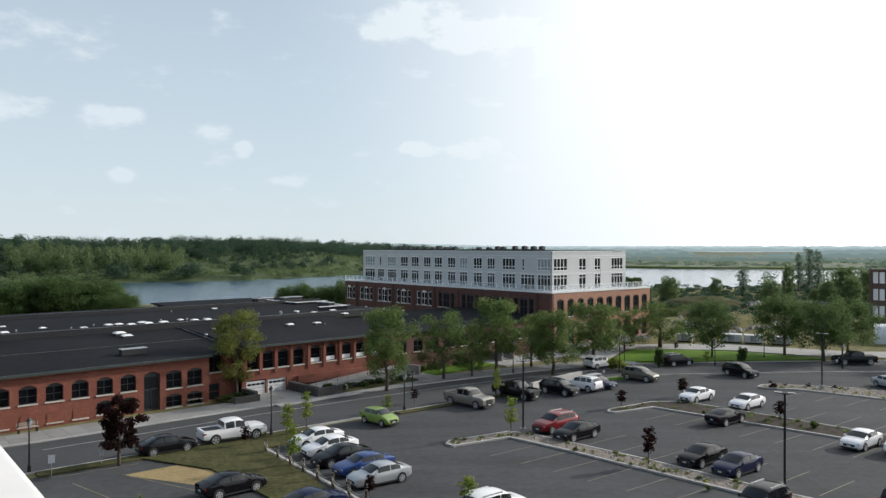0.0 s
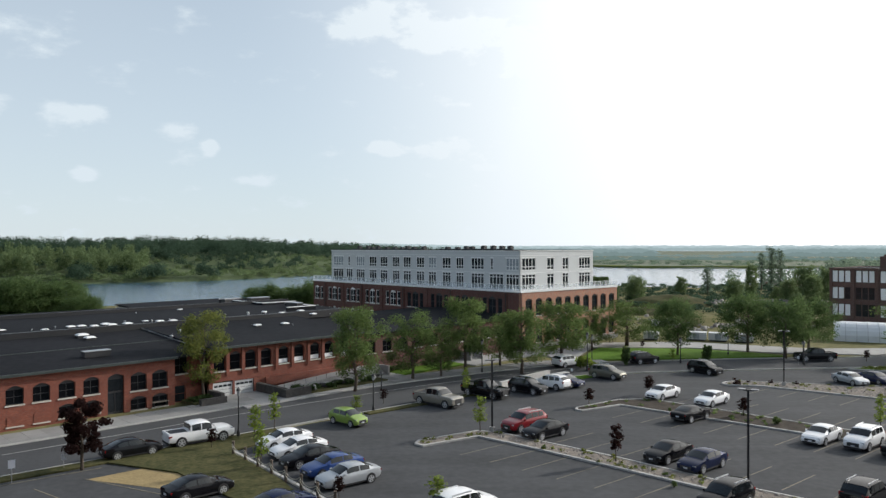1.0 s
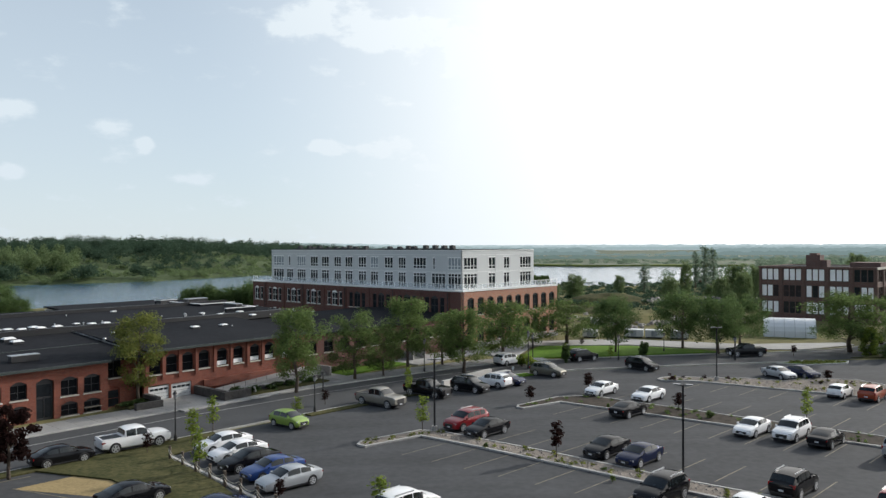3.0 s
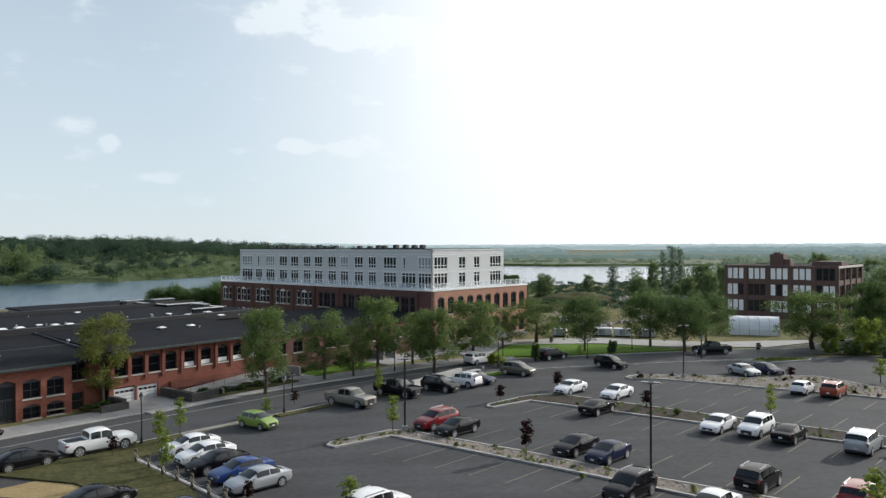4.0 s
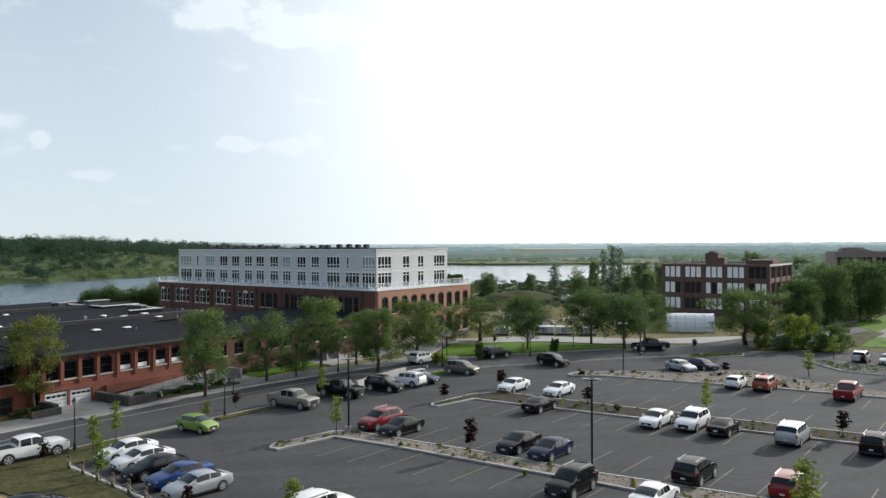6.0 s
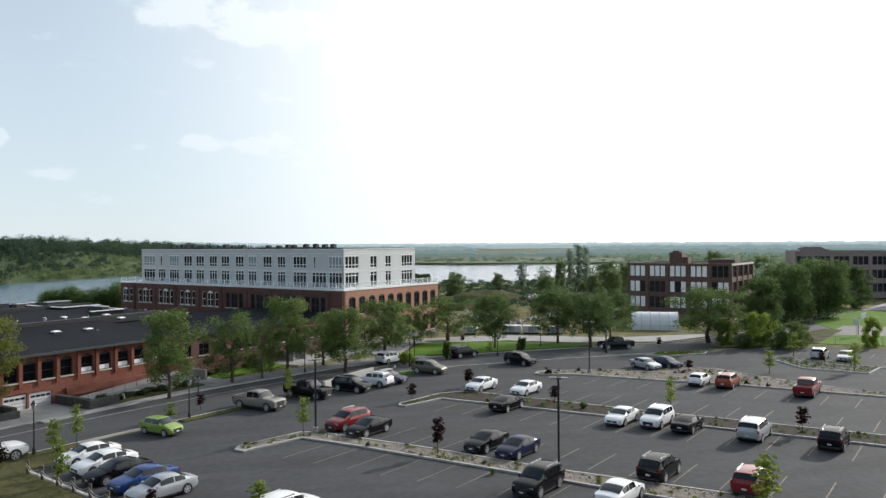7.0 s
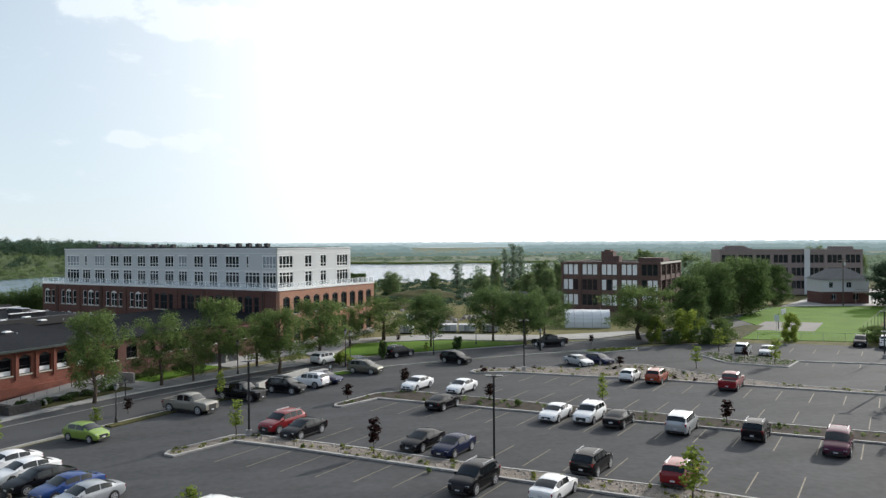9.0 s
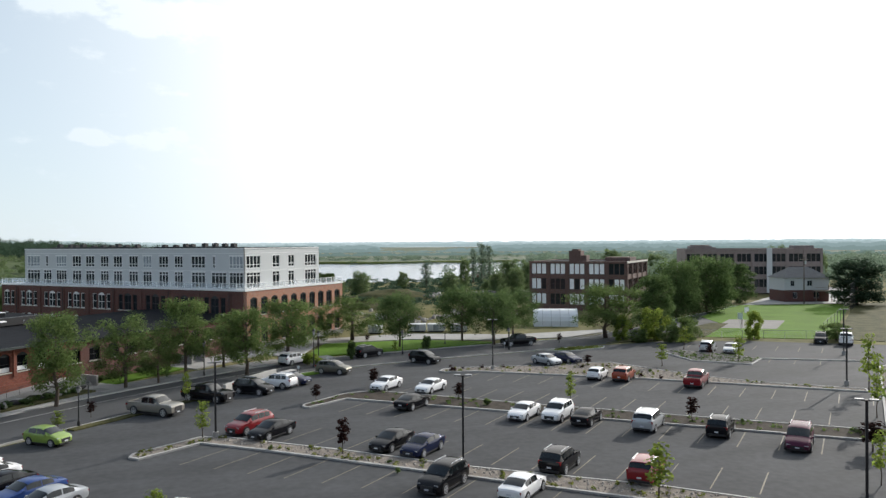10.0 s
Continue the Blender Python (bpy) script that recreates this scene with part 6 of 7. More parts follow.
def plant(proto, first, x, y, h, r, h0=10.0, r0=3.6, z=0.0):
    m = pose(x, y, z, 0, 0, (x * 37.7 + y * 91.3) % 360) @ Matrix.Diagonal((r / r0, r / r0, h / h0, 1))
    if first:
        proto.matrix_world = m
        return proto
    return copy_thing(proto, m)


def grove(proto, rows, **kw):
    for i, row in enumerate(rows):
        plant(proto, i == 0, *row, **kw)


green_a = tree_proto("broadleaf_tree", "leafy green street tree with forked trunk", "tree", M["leaf"], seed=2)
grove(green_a, [(-6.7, 89.2, 10.4, 3.35), (7.2, 102.1, 10.2, 3.37), (14.6, 100.3, 8.7, 3.49), (21.5, 107.9, 9.1, 4.28), (78.1, 111.2, 9.5, 5.85)], r0=3.15)
green_b = tree_proto("broadleaf_tree", "sparse green street tree with open crown", "tree", M["leaf"], leaves=9500, lobes=34, seed=11)
grove(green_b, [(0.1, 96.8, 8.6, 3.44), (3.8, 98.5, 7.8, 2.03), (36.6, 127.2, 9.0, 4.95), (29.6, 123.1, 7.6, 2.37), (12.5, 106.9, 8.4, 2.82)], r0=3.15)
dark_a = tree_proto("broadleaf_tree", "round dark green street tree", "tree", M["leaf_dark"], r=4.6, base=0.24, lobes=56, leaves=15000, size=0.095, seed=5)
grove(dark_a, [(41.2, 115.6, 9.1, 3.95), (53.4, 118.0, 10.6, 4.6), (56.6, 112.1, 10.0, 4.1), (63.9, 119.2, 9.6, 4.4)], r0=4.0)
yellow_a = tree_proto("broadleaf_tree", "yellowing green tree beside the brick works", "tree", M["leaf_yellow"], leaves=11000, lobes=38, seed=8)
grove(yellow_a, [(-23.2, 85.2, 10.0, 3.57)])
big_a = tree_proto("broadleaf_tree", "large dense dark green tree by the field", "tree", M["leaf_dark"], base=0.06, lobes=64, leaves=17000, size=0.11, seed=21)
grove(big_a, [(92.6, 116.4, 10.7, 4.6), (155.2, 159.4, 10.1, 4.16)])
big_b = tree_proto("broadleaf_tree", "tall rounded green tree behind the field", "tree", M["leaf_dark"], r=6.2, base=0.05, lobes=80, leaves=22000, size=0.13, seed=24)
grove(big_b, [(128.2, 141.4, 12.7, 8.2), (112.0, 133.0, 9.4, 4.6)], r0=6.2)
shade_big = tree_proto("dark_tree", "wide round very dark green tree behind the field", "tree", M["leaf_shade"], base=0.06, lobes=60, leaves=15000, size=0.12, seed=31)
grove(shade_big, [(174.8, 138.3, 12.0, 8.01)])
purple_mid = tree_proto("purple_maple", "purple-leaved maple on the street verge", "tree", M["leaf_purple"], h=5.4, r=1.75, base=0.24, lobes=26, leaves=5200, size=0.1, seed=33)
grove(purple_mid, [(-25.2, 58.7, 5.5, 2.01)], h0=5.4, r0=1.75)
purple_young = tree_proto("young_purple_tree", "slender young purple-leaved tree on a thin stem", "tree", M["leaf_purple"], h=4.0, r=0.7, base=0.34, lobes=10, leaves=330, size=0.12, slim=True, seed=35)
grove(purple_young, [(16.0, 58.7, 3.2, 0.73), (18.9, 79.8, 2.5, 0.80), (27.2, 85.8, 2.8, 0.81), (33.0, 73.8, 2.6, 0.85), (-3.1, 82.1, 2.1, 0.55), (-16.9, 64.4, 2.3, 0.55),
                     (48.8, 55.8, 3.2, 0.78), (38.3, 124.1, 1.7, 0.49), (66.9, 108.5, 2.2, 0.57), (58.2, 87.1, 2.0, 0.86), (-4.9, 50.8, 2.2, 0.50), (86.0, 114.7, 2.3, 0.75), (78.6, 86.2, 2.6, 0.70), (55.0, 42.1, 3.2, 1.30)],
      h0=4.0, r0=0.7)
young = tree_proto("young_tree", "slender young tree with fresh green leaves", "tree", M["leaf_bright"], h=4.0, r=0.75, base=0.28, lobes=10, leaves=340, size=0.1, slim=True, seed=41)
grove(young, [(-12.8, 70.8, 3.6, 0.81), (-14.0, 67.9, 3.4, 0.83), (-11.6, 58.4, 3.9, 0.76), (6.2, 68.7, 3.9, 0.83), (1.6, 47.5, 3.0, 0.93), (6.1, 85.2, 3.9, 0.64), (-5.7, 77.6, 2.1, 0.76), (30.8, 107.9, 3.1, 0.76),
              (42.8, 67.3, 3.8, 0.72), (67.2, 82.7, 3.5, 1.04), (80.8, 94.2, 4.1, 1.21), (78.6, 80.5, 4.4, 1.09), (32.3, 40.1, 4.3, 1.16), (77.4, 59.7, 7.4, 1.10), (65.8, 49.9, 6.9, 0.93), (48.0, 36.1, 4.5, 0.76), (38.3, 109.6, 2.3, 0.61), (-19.5, 48.5, 1.3, 0.20)],
      h0=4.0, r0=0.75)


def shrub_proto(name, label, leaf, seed, n=520):
    top = thing(name, label, "shrub", "shrubs")
    rr = random.Random(seed)
    bm = bmesh.new()
    C, R, Nn = [], [], []
    for k in range(9):
        a, q = k * 2.4, rr.uniform(0.1, 0.7)
        c = (math.cos(a) * q, math.sin(a) * q, rr.uniform(0.35, 1.3))
        tube(bm, [(0, 0, -0.05), (c[0] * 0.6, c[1] * 0.6, c[2] * 0.6), c], [0.03, 0.02, 0.008], 4)
        s = rr.uniform(0.3, 0.5)
        C.append(c)
        R.append((s, s, s * 0.9))
        Nn.append(n // 9)
    part("stems", bm, M["bark"], top)
    v, f = leaf_cloud(C, R, Nn, 0.11, shell=0.2)
    quads_ob("foliage", v, f, leaf, top)
    return top


shrub_green = shrub_proto("shrub", "bushy green shrub in the planted island", M["leaf"], 3)
grove(shrub_green, [(34.6, 70.4, 0.9, 0.59), (26.4, 76.3, 1.0, 0.48), (18.5, 52.5, 0.9, 0.54), (11.0, 62.5, 1.0, 0.48), (18.7, 54.9, 0.7, 0.56), (21.4, 50.8, 0.6, 0.41), (34.7, 70.4, 0.8, 0.41), (52.7, 53.5, 1.0, 0.51), (58.7, 46.2, 1.1, 0.62),
                    (48.8, 55.8, 0.5, 0.83), (42.9, 60.0, 0.8, 0.39), (61.4, 82.0, 1.0, 0.84), (33.2, 74.3, 0.6, 0.73), (56.5, 82.0, 0.9, 0.52), (62.4, 79.2, 1.0, 0.60), (76.4, 89.8, 0.8, 0.79), (76.8, 87.1, 0.8, 0.87)], h0=1.7, r0=1.0)
shrub_bright = shrub_proto("shrub", "sunlit yellow-green shrub on the verge", M["leaf_bright"], 4)
grove(shrub_bright, [(23.5, 104.4, 2.1, 1.12), (24.7, 103.1, 1.6, 0.95)], h0=1.7, r0=1.0)
shrub_dark = shrub_proto("shrub", "dark rounded bush beside the street", M["leaf_dark"], 6, 900)
grove(shrub_dark, [(30.6, 106.9, 3.0, 0.75), (43.4, 109.4, 1.6, 1.15)], h0=1.7, r0=1.0)
thicket_bright = tree_proto("thicket", "sunlit yellow-green thicket behind the car park", "bush", M["leaf_bright"], h=4, r=2.6, base=0.05, lobes=26, leaves=6500, size=0.095, seed=61, group="thickets")
grove(thicket_bright, [(83.7, 105.0, 5.4, 2.81), (99.9, 98.7, 3.5, 1.68), (78.9, 107.4, 3.1, 1.70)], h0=4, r0=2.6)
thicket_dark = tree_proto("thicket", "dark green thicket behind the car park", "bush", M["leaf"], h=4, r=2.6, base=0.05, lobes=26, leaves=6500, size=0.095, seed=63, group="thickets")
grove(thicket_dark, [(87.6, 101.5, 4.2, 2.91), (110.9, 91.6, 2.7, 2.69), (84.1, 101.6, 2.8, 2.17), (79.5, 103.8, 2.1, 1.76)], h0=4, r0=2.6)
shrub_purple = shrub_proto("shrub", "small dark purple shrub in gravel", M["leaf_purple"], 9, 300)
grove(shrub_purple, [(39.6, 90.6, 1.1, 0.59), (41.8, 92.1, 0.7, 0.53), (44.3, 91.4, 1.0, 0.68), (47.1, 90.6, 0.8, 0.76), (56.5, 85.8, 0.9, 0.62), (60.0, 85.1, 0.8, 0.55), (59.3, 77.0, 1.3, 0.58), (61.8, 84.3, 0.8, 0.55), (60.5, 74.7, 1.1, 0.58)], h0=1.7, r0=1.0)
# wild ground between the car park and the river
# pale leaves chosen here to stand in for haze over these trees
wild_a = tree_proto("wild_tree", "bushy green tree on the wild ground", "tree", M["leaf_pale"], r=5.0, base=0.03, lobes=60, leaves=13000, size=0.15, seed=51, group="wild trees")
grove(wild_a, [(69.9, 234.3, 8.4, 4.03), (67.2, 248.0, 6.1, 2.50), (99.0, 274.2, 7.6, 3.27), (99.6, 229.8, 9.0, 4.31), (122.9, 268.8, 13.7, 3.32), (113.3, 222.1, 9.3, 3.73), (118.5, 219.2, 10.8, 4.10), (138.6, 259.5, 12.7, 6.61), (128.8, 229.9, 13.1, 3.94),
               (112.9, 228.7, 6.1, 3.25), (109.0, 209.7, 5.1, 3.54), (146.6, 175.8, 10.2, 5.14), (226.1, 212.3, 18.1, 8.12), (255.4, 358.9, 15.5, 8.24), (232.4, 290.5, 13.4, 8.35), (208.4, 246.3, 12.5, 6.04), (254.9, 218.2, 15.3, 5.02)], r0=5.0, z=-0.6)
bank_a = tree_proto("bank_tree", "dense dark green tree on the river bank behind the works", "tree", M["leaf_dark"], r=8.0, base=0.02, lobes=90, leaves=26000, size=0.17, seed=57, group="bank trees")
grove(bank_a, [(-100.5, 185.4, 9.4, 9.47), (-91.0, 191.7, 9.8, 8.73), (-79.0, 185.4, 6.1, 4.53), (-103.2, 178.1, 8.7, 5.39), (-93.8, 185.4, 9.7, 7.00), (-36.7, 182.4, 8.5, 3.90), (-30.6, 182.4, 8.5, 4.85), (-23.8, 182.4, 9.3, 4.13), (-20.0, 185.4, 8.6, 2.79)], r0=8.0, z=-0.6)
poplar = tree_proto("poplar_tree", "tall narrow poplar near the river", "tree", M["leaf_hazed"], h=14, r=2.4, base=0.1, lobes=20, leaves=1100, size=0.24, slim=True, seed=53, group="wild trees")
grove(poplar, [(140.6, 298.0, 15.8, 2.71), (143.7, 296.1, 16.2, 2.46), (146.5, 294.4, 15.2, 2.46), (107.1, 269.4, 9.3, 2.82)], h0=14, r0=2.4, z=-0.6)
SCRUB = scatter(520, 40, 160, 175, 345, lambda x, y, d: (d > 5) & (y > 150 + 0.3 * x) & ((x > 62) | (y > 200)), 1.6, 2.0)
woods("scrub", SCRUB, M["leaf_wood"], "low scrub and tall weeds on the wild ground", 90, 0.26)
woods("right_woodland", scatter(420, 150, 700, 150, 640, lambda x, y, d: (d > 3) & (np.hypot(x, y) > 285) & (np.hypot(x, y) < 720) & (x > 0.3 * y) & (x < 1.9 * y), 9, 6), M["leaf_hazed"], "green belts of trees beyond the mills", 260, 0.42)
woods("shore_trees", scatter(14, -40, 40, 170, 330, lambda x, y, d: (d > 0.5) & (d < 16), 3.5, 3), M["leaf_dark"], "bushes on the near river bank behind the works", 260, 0.26)


def mound(label, x, y, rx, ry, h, material, seed):
    bm = bmesh.new()
    rows = []
    for i in range(9):
        q = i / 8
        ring = []
        for k in range(20):
            a = k / 20 * 2 * math.pi
            n = 1 + 0.35 * noise.noise(Vector((math.cos(a) * 1.5 + seed, math.sin(a) * 1.5, q * 2)))
            ring.append(bm.verts.new((x + math.cos(a) * rx * q * n, y + math.sin(a) * ry * q * n, -0.9 + h * (1 - q * q) + 0.3 * h * noise.noise(Vector((a + seed, q * 4, 0))) * q * (1 - q) * 3)))
        rows.append(ring)
    for r, s in zip(rows, rows[1:]):
        for k in range(20):
            bm.faces.new((r[k], r[(k + 1) % 20], s[(k + 1) % 20], s[k]))
    bmesh.ops.remove_doubles(bm, verts=bm.verts, dist=0.001)
    return tagged(mesh_ob("earth_mound", bm, material, smooth=True), label, "mound")


mound("overgrown grassy earth mound", 76.1, 219.6, 17, 11, 3.6, M["grass"], 1)
mound("overgrown grassy earth mound", 59.5, 189.9, 12, 8, 2.4, M["grass"], 2)
mound("heap of grey rubble and earth", 63.2, 162.5, 10, 8, 3.0, M["earth"], 3)
mound("heap of grey rubble and earth", 76.6, 175.3, 9, 7, 2.2, M["earth"], 4)
mound("low heap of pale rubble", 101.3, 222.7, 22, 6, 1.7, M["earth"], 5)


def rubble_field():
    rr = random.Random(8)
    Vv, F = [], []
    for (x, y, sx, sy, n) in ((64.9, 161.6, 16, 10, 420), (101.3, 222.7, 24, 6, 300), (83.0, 215.8, 9, 5, 150)):
        for _ in range(n):
            px, py, s = x + rr.gauss(0, sx * 0.5), y + rr.gauss(0, sy * 0.5), rr.uniform(0.25, 0.9)
            z = rr.uniform(-0.6, 1.3)
            k = len(Vv)
            a0 = rr.random() * 3
            for dz, w in ((0, 1.0), (0.8, 0.7)):
                for q in range(4):
                    Vv.append((px + math.cos(a0 + q * 1.57) * s * w, py + math.sin(a0 + q * 1.57) * s * w * 0.7, z - 0.7 + dz * s))
            F += [(k, k + 1, k + 5, k + 4), (k + 1, k + 2, k + 6, k + 5), (k + 2, k + 3, k + 7, k + 6), (k + 3, k, k + 4, k + 7), (k + 4, k + 5, k + 6, k + 7)]
    return tagged(quads_ob("rubble", np.array(Vv), np.array(F), M["rubble"]), "scattered grey concrete rubble", "rubble", kind="stuff")


rubble_field()


# ---- lamps, signs and fences ----
def car_park_lamp():
    """A tall square black pole with two flat heads on a short cross arm."""
    top = thing("car_park_lamp", "tall black car park lamp post with twin flat heads", "lamp post", "car park lamps")
    part("base", cyl(bmesh.new(), 0, 0, -0.1, 0.55, 0.26, 14), M["concrete"], top, "round concrete footing")
    part("pole", boxes((-0.075, -0.075, 0.5, 0.075, 0.075, 6.7)), M["metal_dark"], top)
    part("arm", boxes((-0.3, -0.035, 6.62, 0.3, 0.035, 6.69)), M["metal_dark"], top)
    for s in (1, -1):
        hd = part("head", boxes((s * 0.42 - 0.24, -0.17, 6.68, s * 0.42 + 0.24, 0.17, 6.75)), M["lamp_white"], top, "pale flat lamp head")
        part("lens", boxes((s * 0.42 - 0.19, -0.13, 6.66, s * 0.42 + 0.19, 0.13, 6.685)), M["frame_dark"], hd)
    return top


lamp = car_park_lamp()
for i, (x, y, h, turn) in enumerate(((7.3, 68.7, 6.7, 8), (23.2, 51.2, 7.2, -28), (45.1, 89.8, 6.8, -28), (77.5, 62.6, 6.7, -30), (42.6, 33.0, 7.1, -40), (97.7, 79.4, 6.8, -30))):
    m = pose(x, y, 0, 0, 0, turn) @ Matrix.Diagonal((1, 1, h / 6.75, 1))
    if i == 0:
        lamp.matrix_world = m
    else:
        copy_thing(lamp, m)


def street_lamp():
    """A black heritage post with a lantern."""
    top = thing("street_lamp", "slim black heritage street lamp with a lantern", "street lamp", "street lamps")
    bm = bmesh.new()
    tube(bm, [(0, 0, -0.05), (0, 0, 0.5), (0, 0, 0.6), (0, 0, 3.5)], [0.15, 0.13, 0.07, 0.05], 10)
    part("post", bm, M["metal_dark"], top)
    bm = bmesh.new()
    tube(bm, [(0, 0, 3.5), (0, 0, 3.6), (0, 0, 3.95), (0, 0, 4.0)], [0.06, 0.13, 0.18, 0.15], 8)
    ln = part("lantern", bm, M["lamp_white"], top, "pale glass lantern")
    bm = bmesh.new()
    tube(bm, [(0, 0, 4.0), (0, 0, 4.05), (0, 0, 4.3)], [0.24, 0.22, 0.03], 8)
    part("cap", bm, M["metal_dark"], ln)
    return top


sl = street_lamp()
for i, (x, y, h) in enumerate(((-31.1, 56.7, 4.1), (-15.5, 68.1, 4.6), (-4.0, 78.2, 4.0), (-3.6, 89.2, 2.4), (23.9, 102.1, 5.5), (25.1, 104.4, 4.9), (38.9, 107.9, 3.9), (49.2, 115.6, 3.1), (56.0, 105.9, 3.5), (9.4, 101.1, 4.8), (55.7, 105.1, 3.6))):
    m = pose(x, y, 0.1) @ Matrix.Diagonal((1, 1, h / 4.3, 1))
    if i == 0:
        sl.matrix_world = m
    else:
        copy_thing(sl, m)


def sign():
    top = thing("parking_sign", "small white sign on a thin metal post", "sign", "small signs")
    part("post", cyl(bmesh.new(), 0, 0, -0.05, 1.9, 0.03, 6), M["metal"], top)
    part("board", boxes((-0.28, -0.05, 1.15, 0.28, -0.032, 1.9)), M["plate"], top, "plain white board")
    return top


sg = sign()
for i, (x, y, h, k) in enumerate(((-28.9, 55.7, 1.6, 1), (-26.7, 59.0, 1.3, 1), (20.9, 98.0, 1.0, 0.8), (26.3, 104.0, 0.7, 0.7), (55.6, 106.5, 1.3, 0.8), (108.3, 110.5, 3.8, 1.4))):
    m = pose(x, y, 0.1, 0, 0, math.degrees(-math.atan2(x, y))) @ Matrix.Scale(max(0.6, h / 1.95), 4)
    if i == 0:
        sg.matrix_world = m
    else:
        copy_thing(sg, m)


def rope_fence():
    """Wooden posts with sagging pale ropes."""
    top = thing("rope_fence", "wooden posts hung with sagging pale ropes", "fence")
    a, b = Vector((-14.6, 62.3)), Vector((-5.0, 49.2))
    n = 7
    P = [a.lerp(b, i / n) for i in range(n + 1)]
    for i, p in enumerate(P):
        part("post", boxes((p.x - 0.09, p.y - 0.09, -0.05, p.x + 0.09, p.y + 0.09, 1.15)), M["bark"], top)
    for p, q in zip(P, P[1:]):
        for sag, z in ((0.35, 0.95), (0.55, 0.8)):
            pts = []
            for k in range(9):
                t = k / 8
                c = p.lerp(q, t)
                pts.append((c.x - 0.1, c.y - 0.06, z - sag * 4 * t * (1 - t)))
            part("rope", tube(bmesh.new(), pts, [0.025] * 9, 5), M["rope"], top)
    return top


rope_fence()
bm = strip([(-15.0, 63.0), (-5.6, 50.0)], 0.15, 0.4, -0.05, 0.15)
tagged(mesh_ob("kerb", bm, M["kerb"]), "pale concrete kerb at the head of the bays", "kerb", kind="structure")


def wire_fence(label, pts, h=1.4, step=3.0, metal="metal"):
    top = thing("wire_fence", label, "fence")
    for (ax, ay), (bx, by) in zip(pts, pts[1:]):
        a, b = Vector((ax, ay)), Vector((bx, by))
        n = max(1, int((b - a).length / step))
        for i in range(n + 1):
            p = a.lerp(b, i / n)
            part("post", cyl(bmesh.new(), p.x, p.y, -0.1, h, 0.035, 6), M[metal], top)
        bm = bmesh.new()
        tube(bm, [(a.x, a.y, h - 0.02), (b.x, b.y, h - 0.02)], [0.025, 0.025], 5)
        for k in range(1, 5):
            tube(bm, [(a.x, a.y, h * k / 5), (b.x, b.y, h * k / 5)], [0.008, 0.008], 4)
        part("wire", bm, M[metal], top)
    return top


wire_fence("grey wire fence along the playing field", [(93, 104.0), (110.6, 93.0)])
wire_fence("tall dark wire fence by the playing field", [(112, 95), (158, 126.6)], 2.6, 6.0, "metal_dark")
wire_fence("tall dark wire ball stop fence", [(158, 126.6), (176, 139)], 6.5, 2.0, "metal_dark")


def basketball_hoop(x, y, turn):
    top = thing("basketball_hoop", "basketball hoop with a white backboard", "basketball hoop", "hoops")
    part("pole", tube(bmesh.new(), [(0, 0, -0.05), (0, 0, 3.0), (0, -0.9, 3.3)], [0.07, 0.06, 0.05], 8), M["metal_dark"], top)
    part("backboard", boxes((-0.9, -0.98, 2.9, 0.9, -0.92, 4.0)), M["plate"], top, "white backboard")
    bm = bmesh.new()
    tube(bm, [(0.23 * math.cos(a), -1.25 + 0.23 * math.sin(a), 3.05) for a in [k * 0.5236 for k in range(13)]], [0.02] * 13, 5)
    part("rim", bm, M["tail"], top)
    top.matrix_world = pose(x, y, 0.05, 0, 0, turn)
    return top


basketball_hoop(110.7, 112.5, 20)


def utility_pole(x, y, h):
    top = thing("utility_pole", "tall dark wooden utility pole with cross arm", "utility pole")
    part("pole", tube(bmesh.new(), [(0, 0, -0.1), (0, 0, h)], [0.17, 0.11], 8), M["bark"], top)
    part("cross_arm", boxes((-1.1, -0.06, h - 0.7, 1.1, 0.06, h - 0.55)), M["wood"], top)
    part("transformer", cyl(bmesh.new(), 0.35, 0, h - 1.9, h - 1.0, 0.25, 10), M["metal"], top)
    top.matrix_world = pose(x, y, 0, 0, 0, -30)
    return top


utility_pole(166.2, 147.0, 12.4)


def quonset():
    """A round-backed white fabric shelter."""
    top = thing("fabric_shelter", "white arched fabric shelter beside the factory", "shelter", m=pose(75.8, 132.4, 0, 0, 0, -28))
    bm = bmesh.new()
    rows = []
    for i in range(6):
        rows.append([bm.verts.new((i * 1.75 , 3.2 - 3.2 * math.cos(math.pi * k / 12), 3.4 * math.sin(math.pi * k / 12) ** 0.8 - 0.1)) for k in range(13)])
    for r, s in zip(rows, rows[1:]):
        for k in range(12):
            bm.faces.new((r[k], r[k + 1], s[k + 1], s[k]))
    bm.faces.new(rows[0])
    bm.faces.new(rows[-1][::-1])
    part("cover", bm, M["tarp"], top)
    for i in range(6):
        part("hoop", tube(bmesh.new(), [(i * 1.75, 3.2 - 3.26 * math.cos(math.pi * k / 12), 3.46 * math.sin(math.pi * k / 12) ** 0.8 - 0.1) for k in range(13)], [0.05] * 13, 5), M["metal"], top)
    return top


quonset()


def trailer(x, y, turn, L=4.5, h=1.8):
    top = thing("site_container", "low white site container at the rubble yard", "container", "site containers")
    part("body", boxes((-L / 2, -1.1, 0.25, L / 2, 1.1, h)), M["white_wall"], top)
    part("door", boxes((-0.5, -1.13, 0.35, 0.5, -1.1, h - 0.15)), M["glass_pale"], top)
    part("skid", boxes((-L / 2 + 0.2, -1.0, -0.1, L / 2 - 0.2, -0.8, 0.25), (-L / 2 + 0.2, 0.8, -0.1, L / 2 - 0.2, 1.0, 0.25)), M["metal_dark"], top)
    top.matrix_world = pose(x, y, 0, 0, 0, turn)
    return top


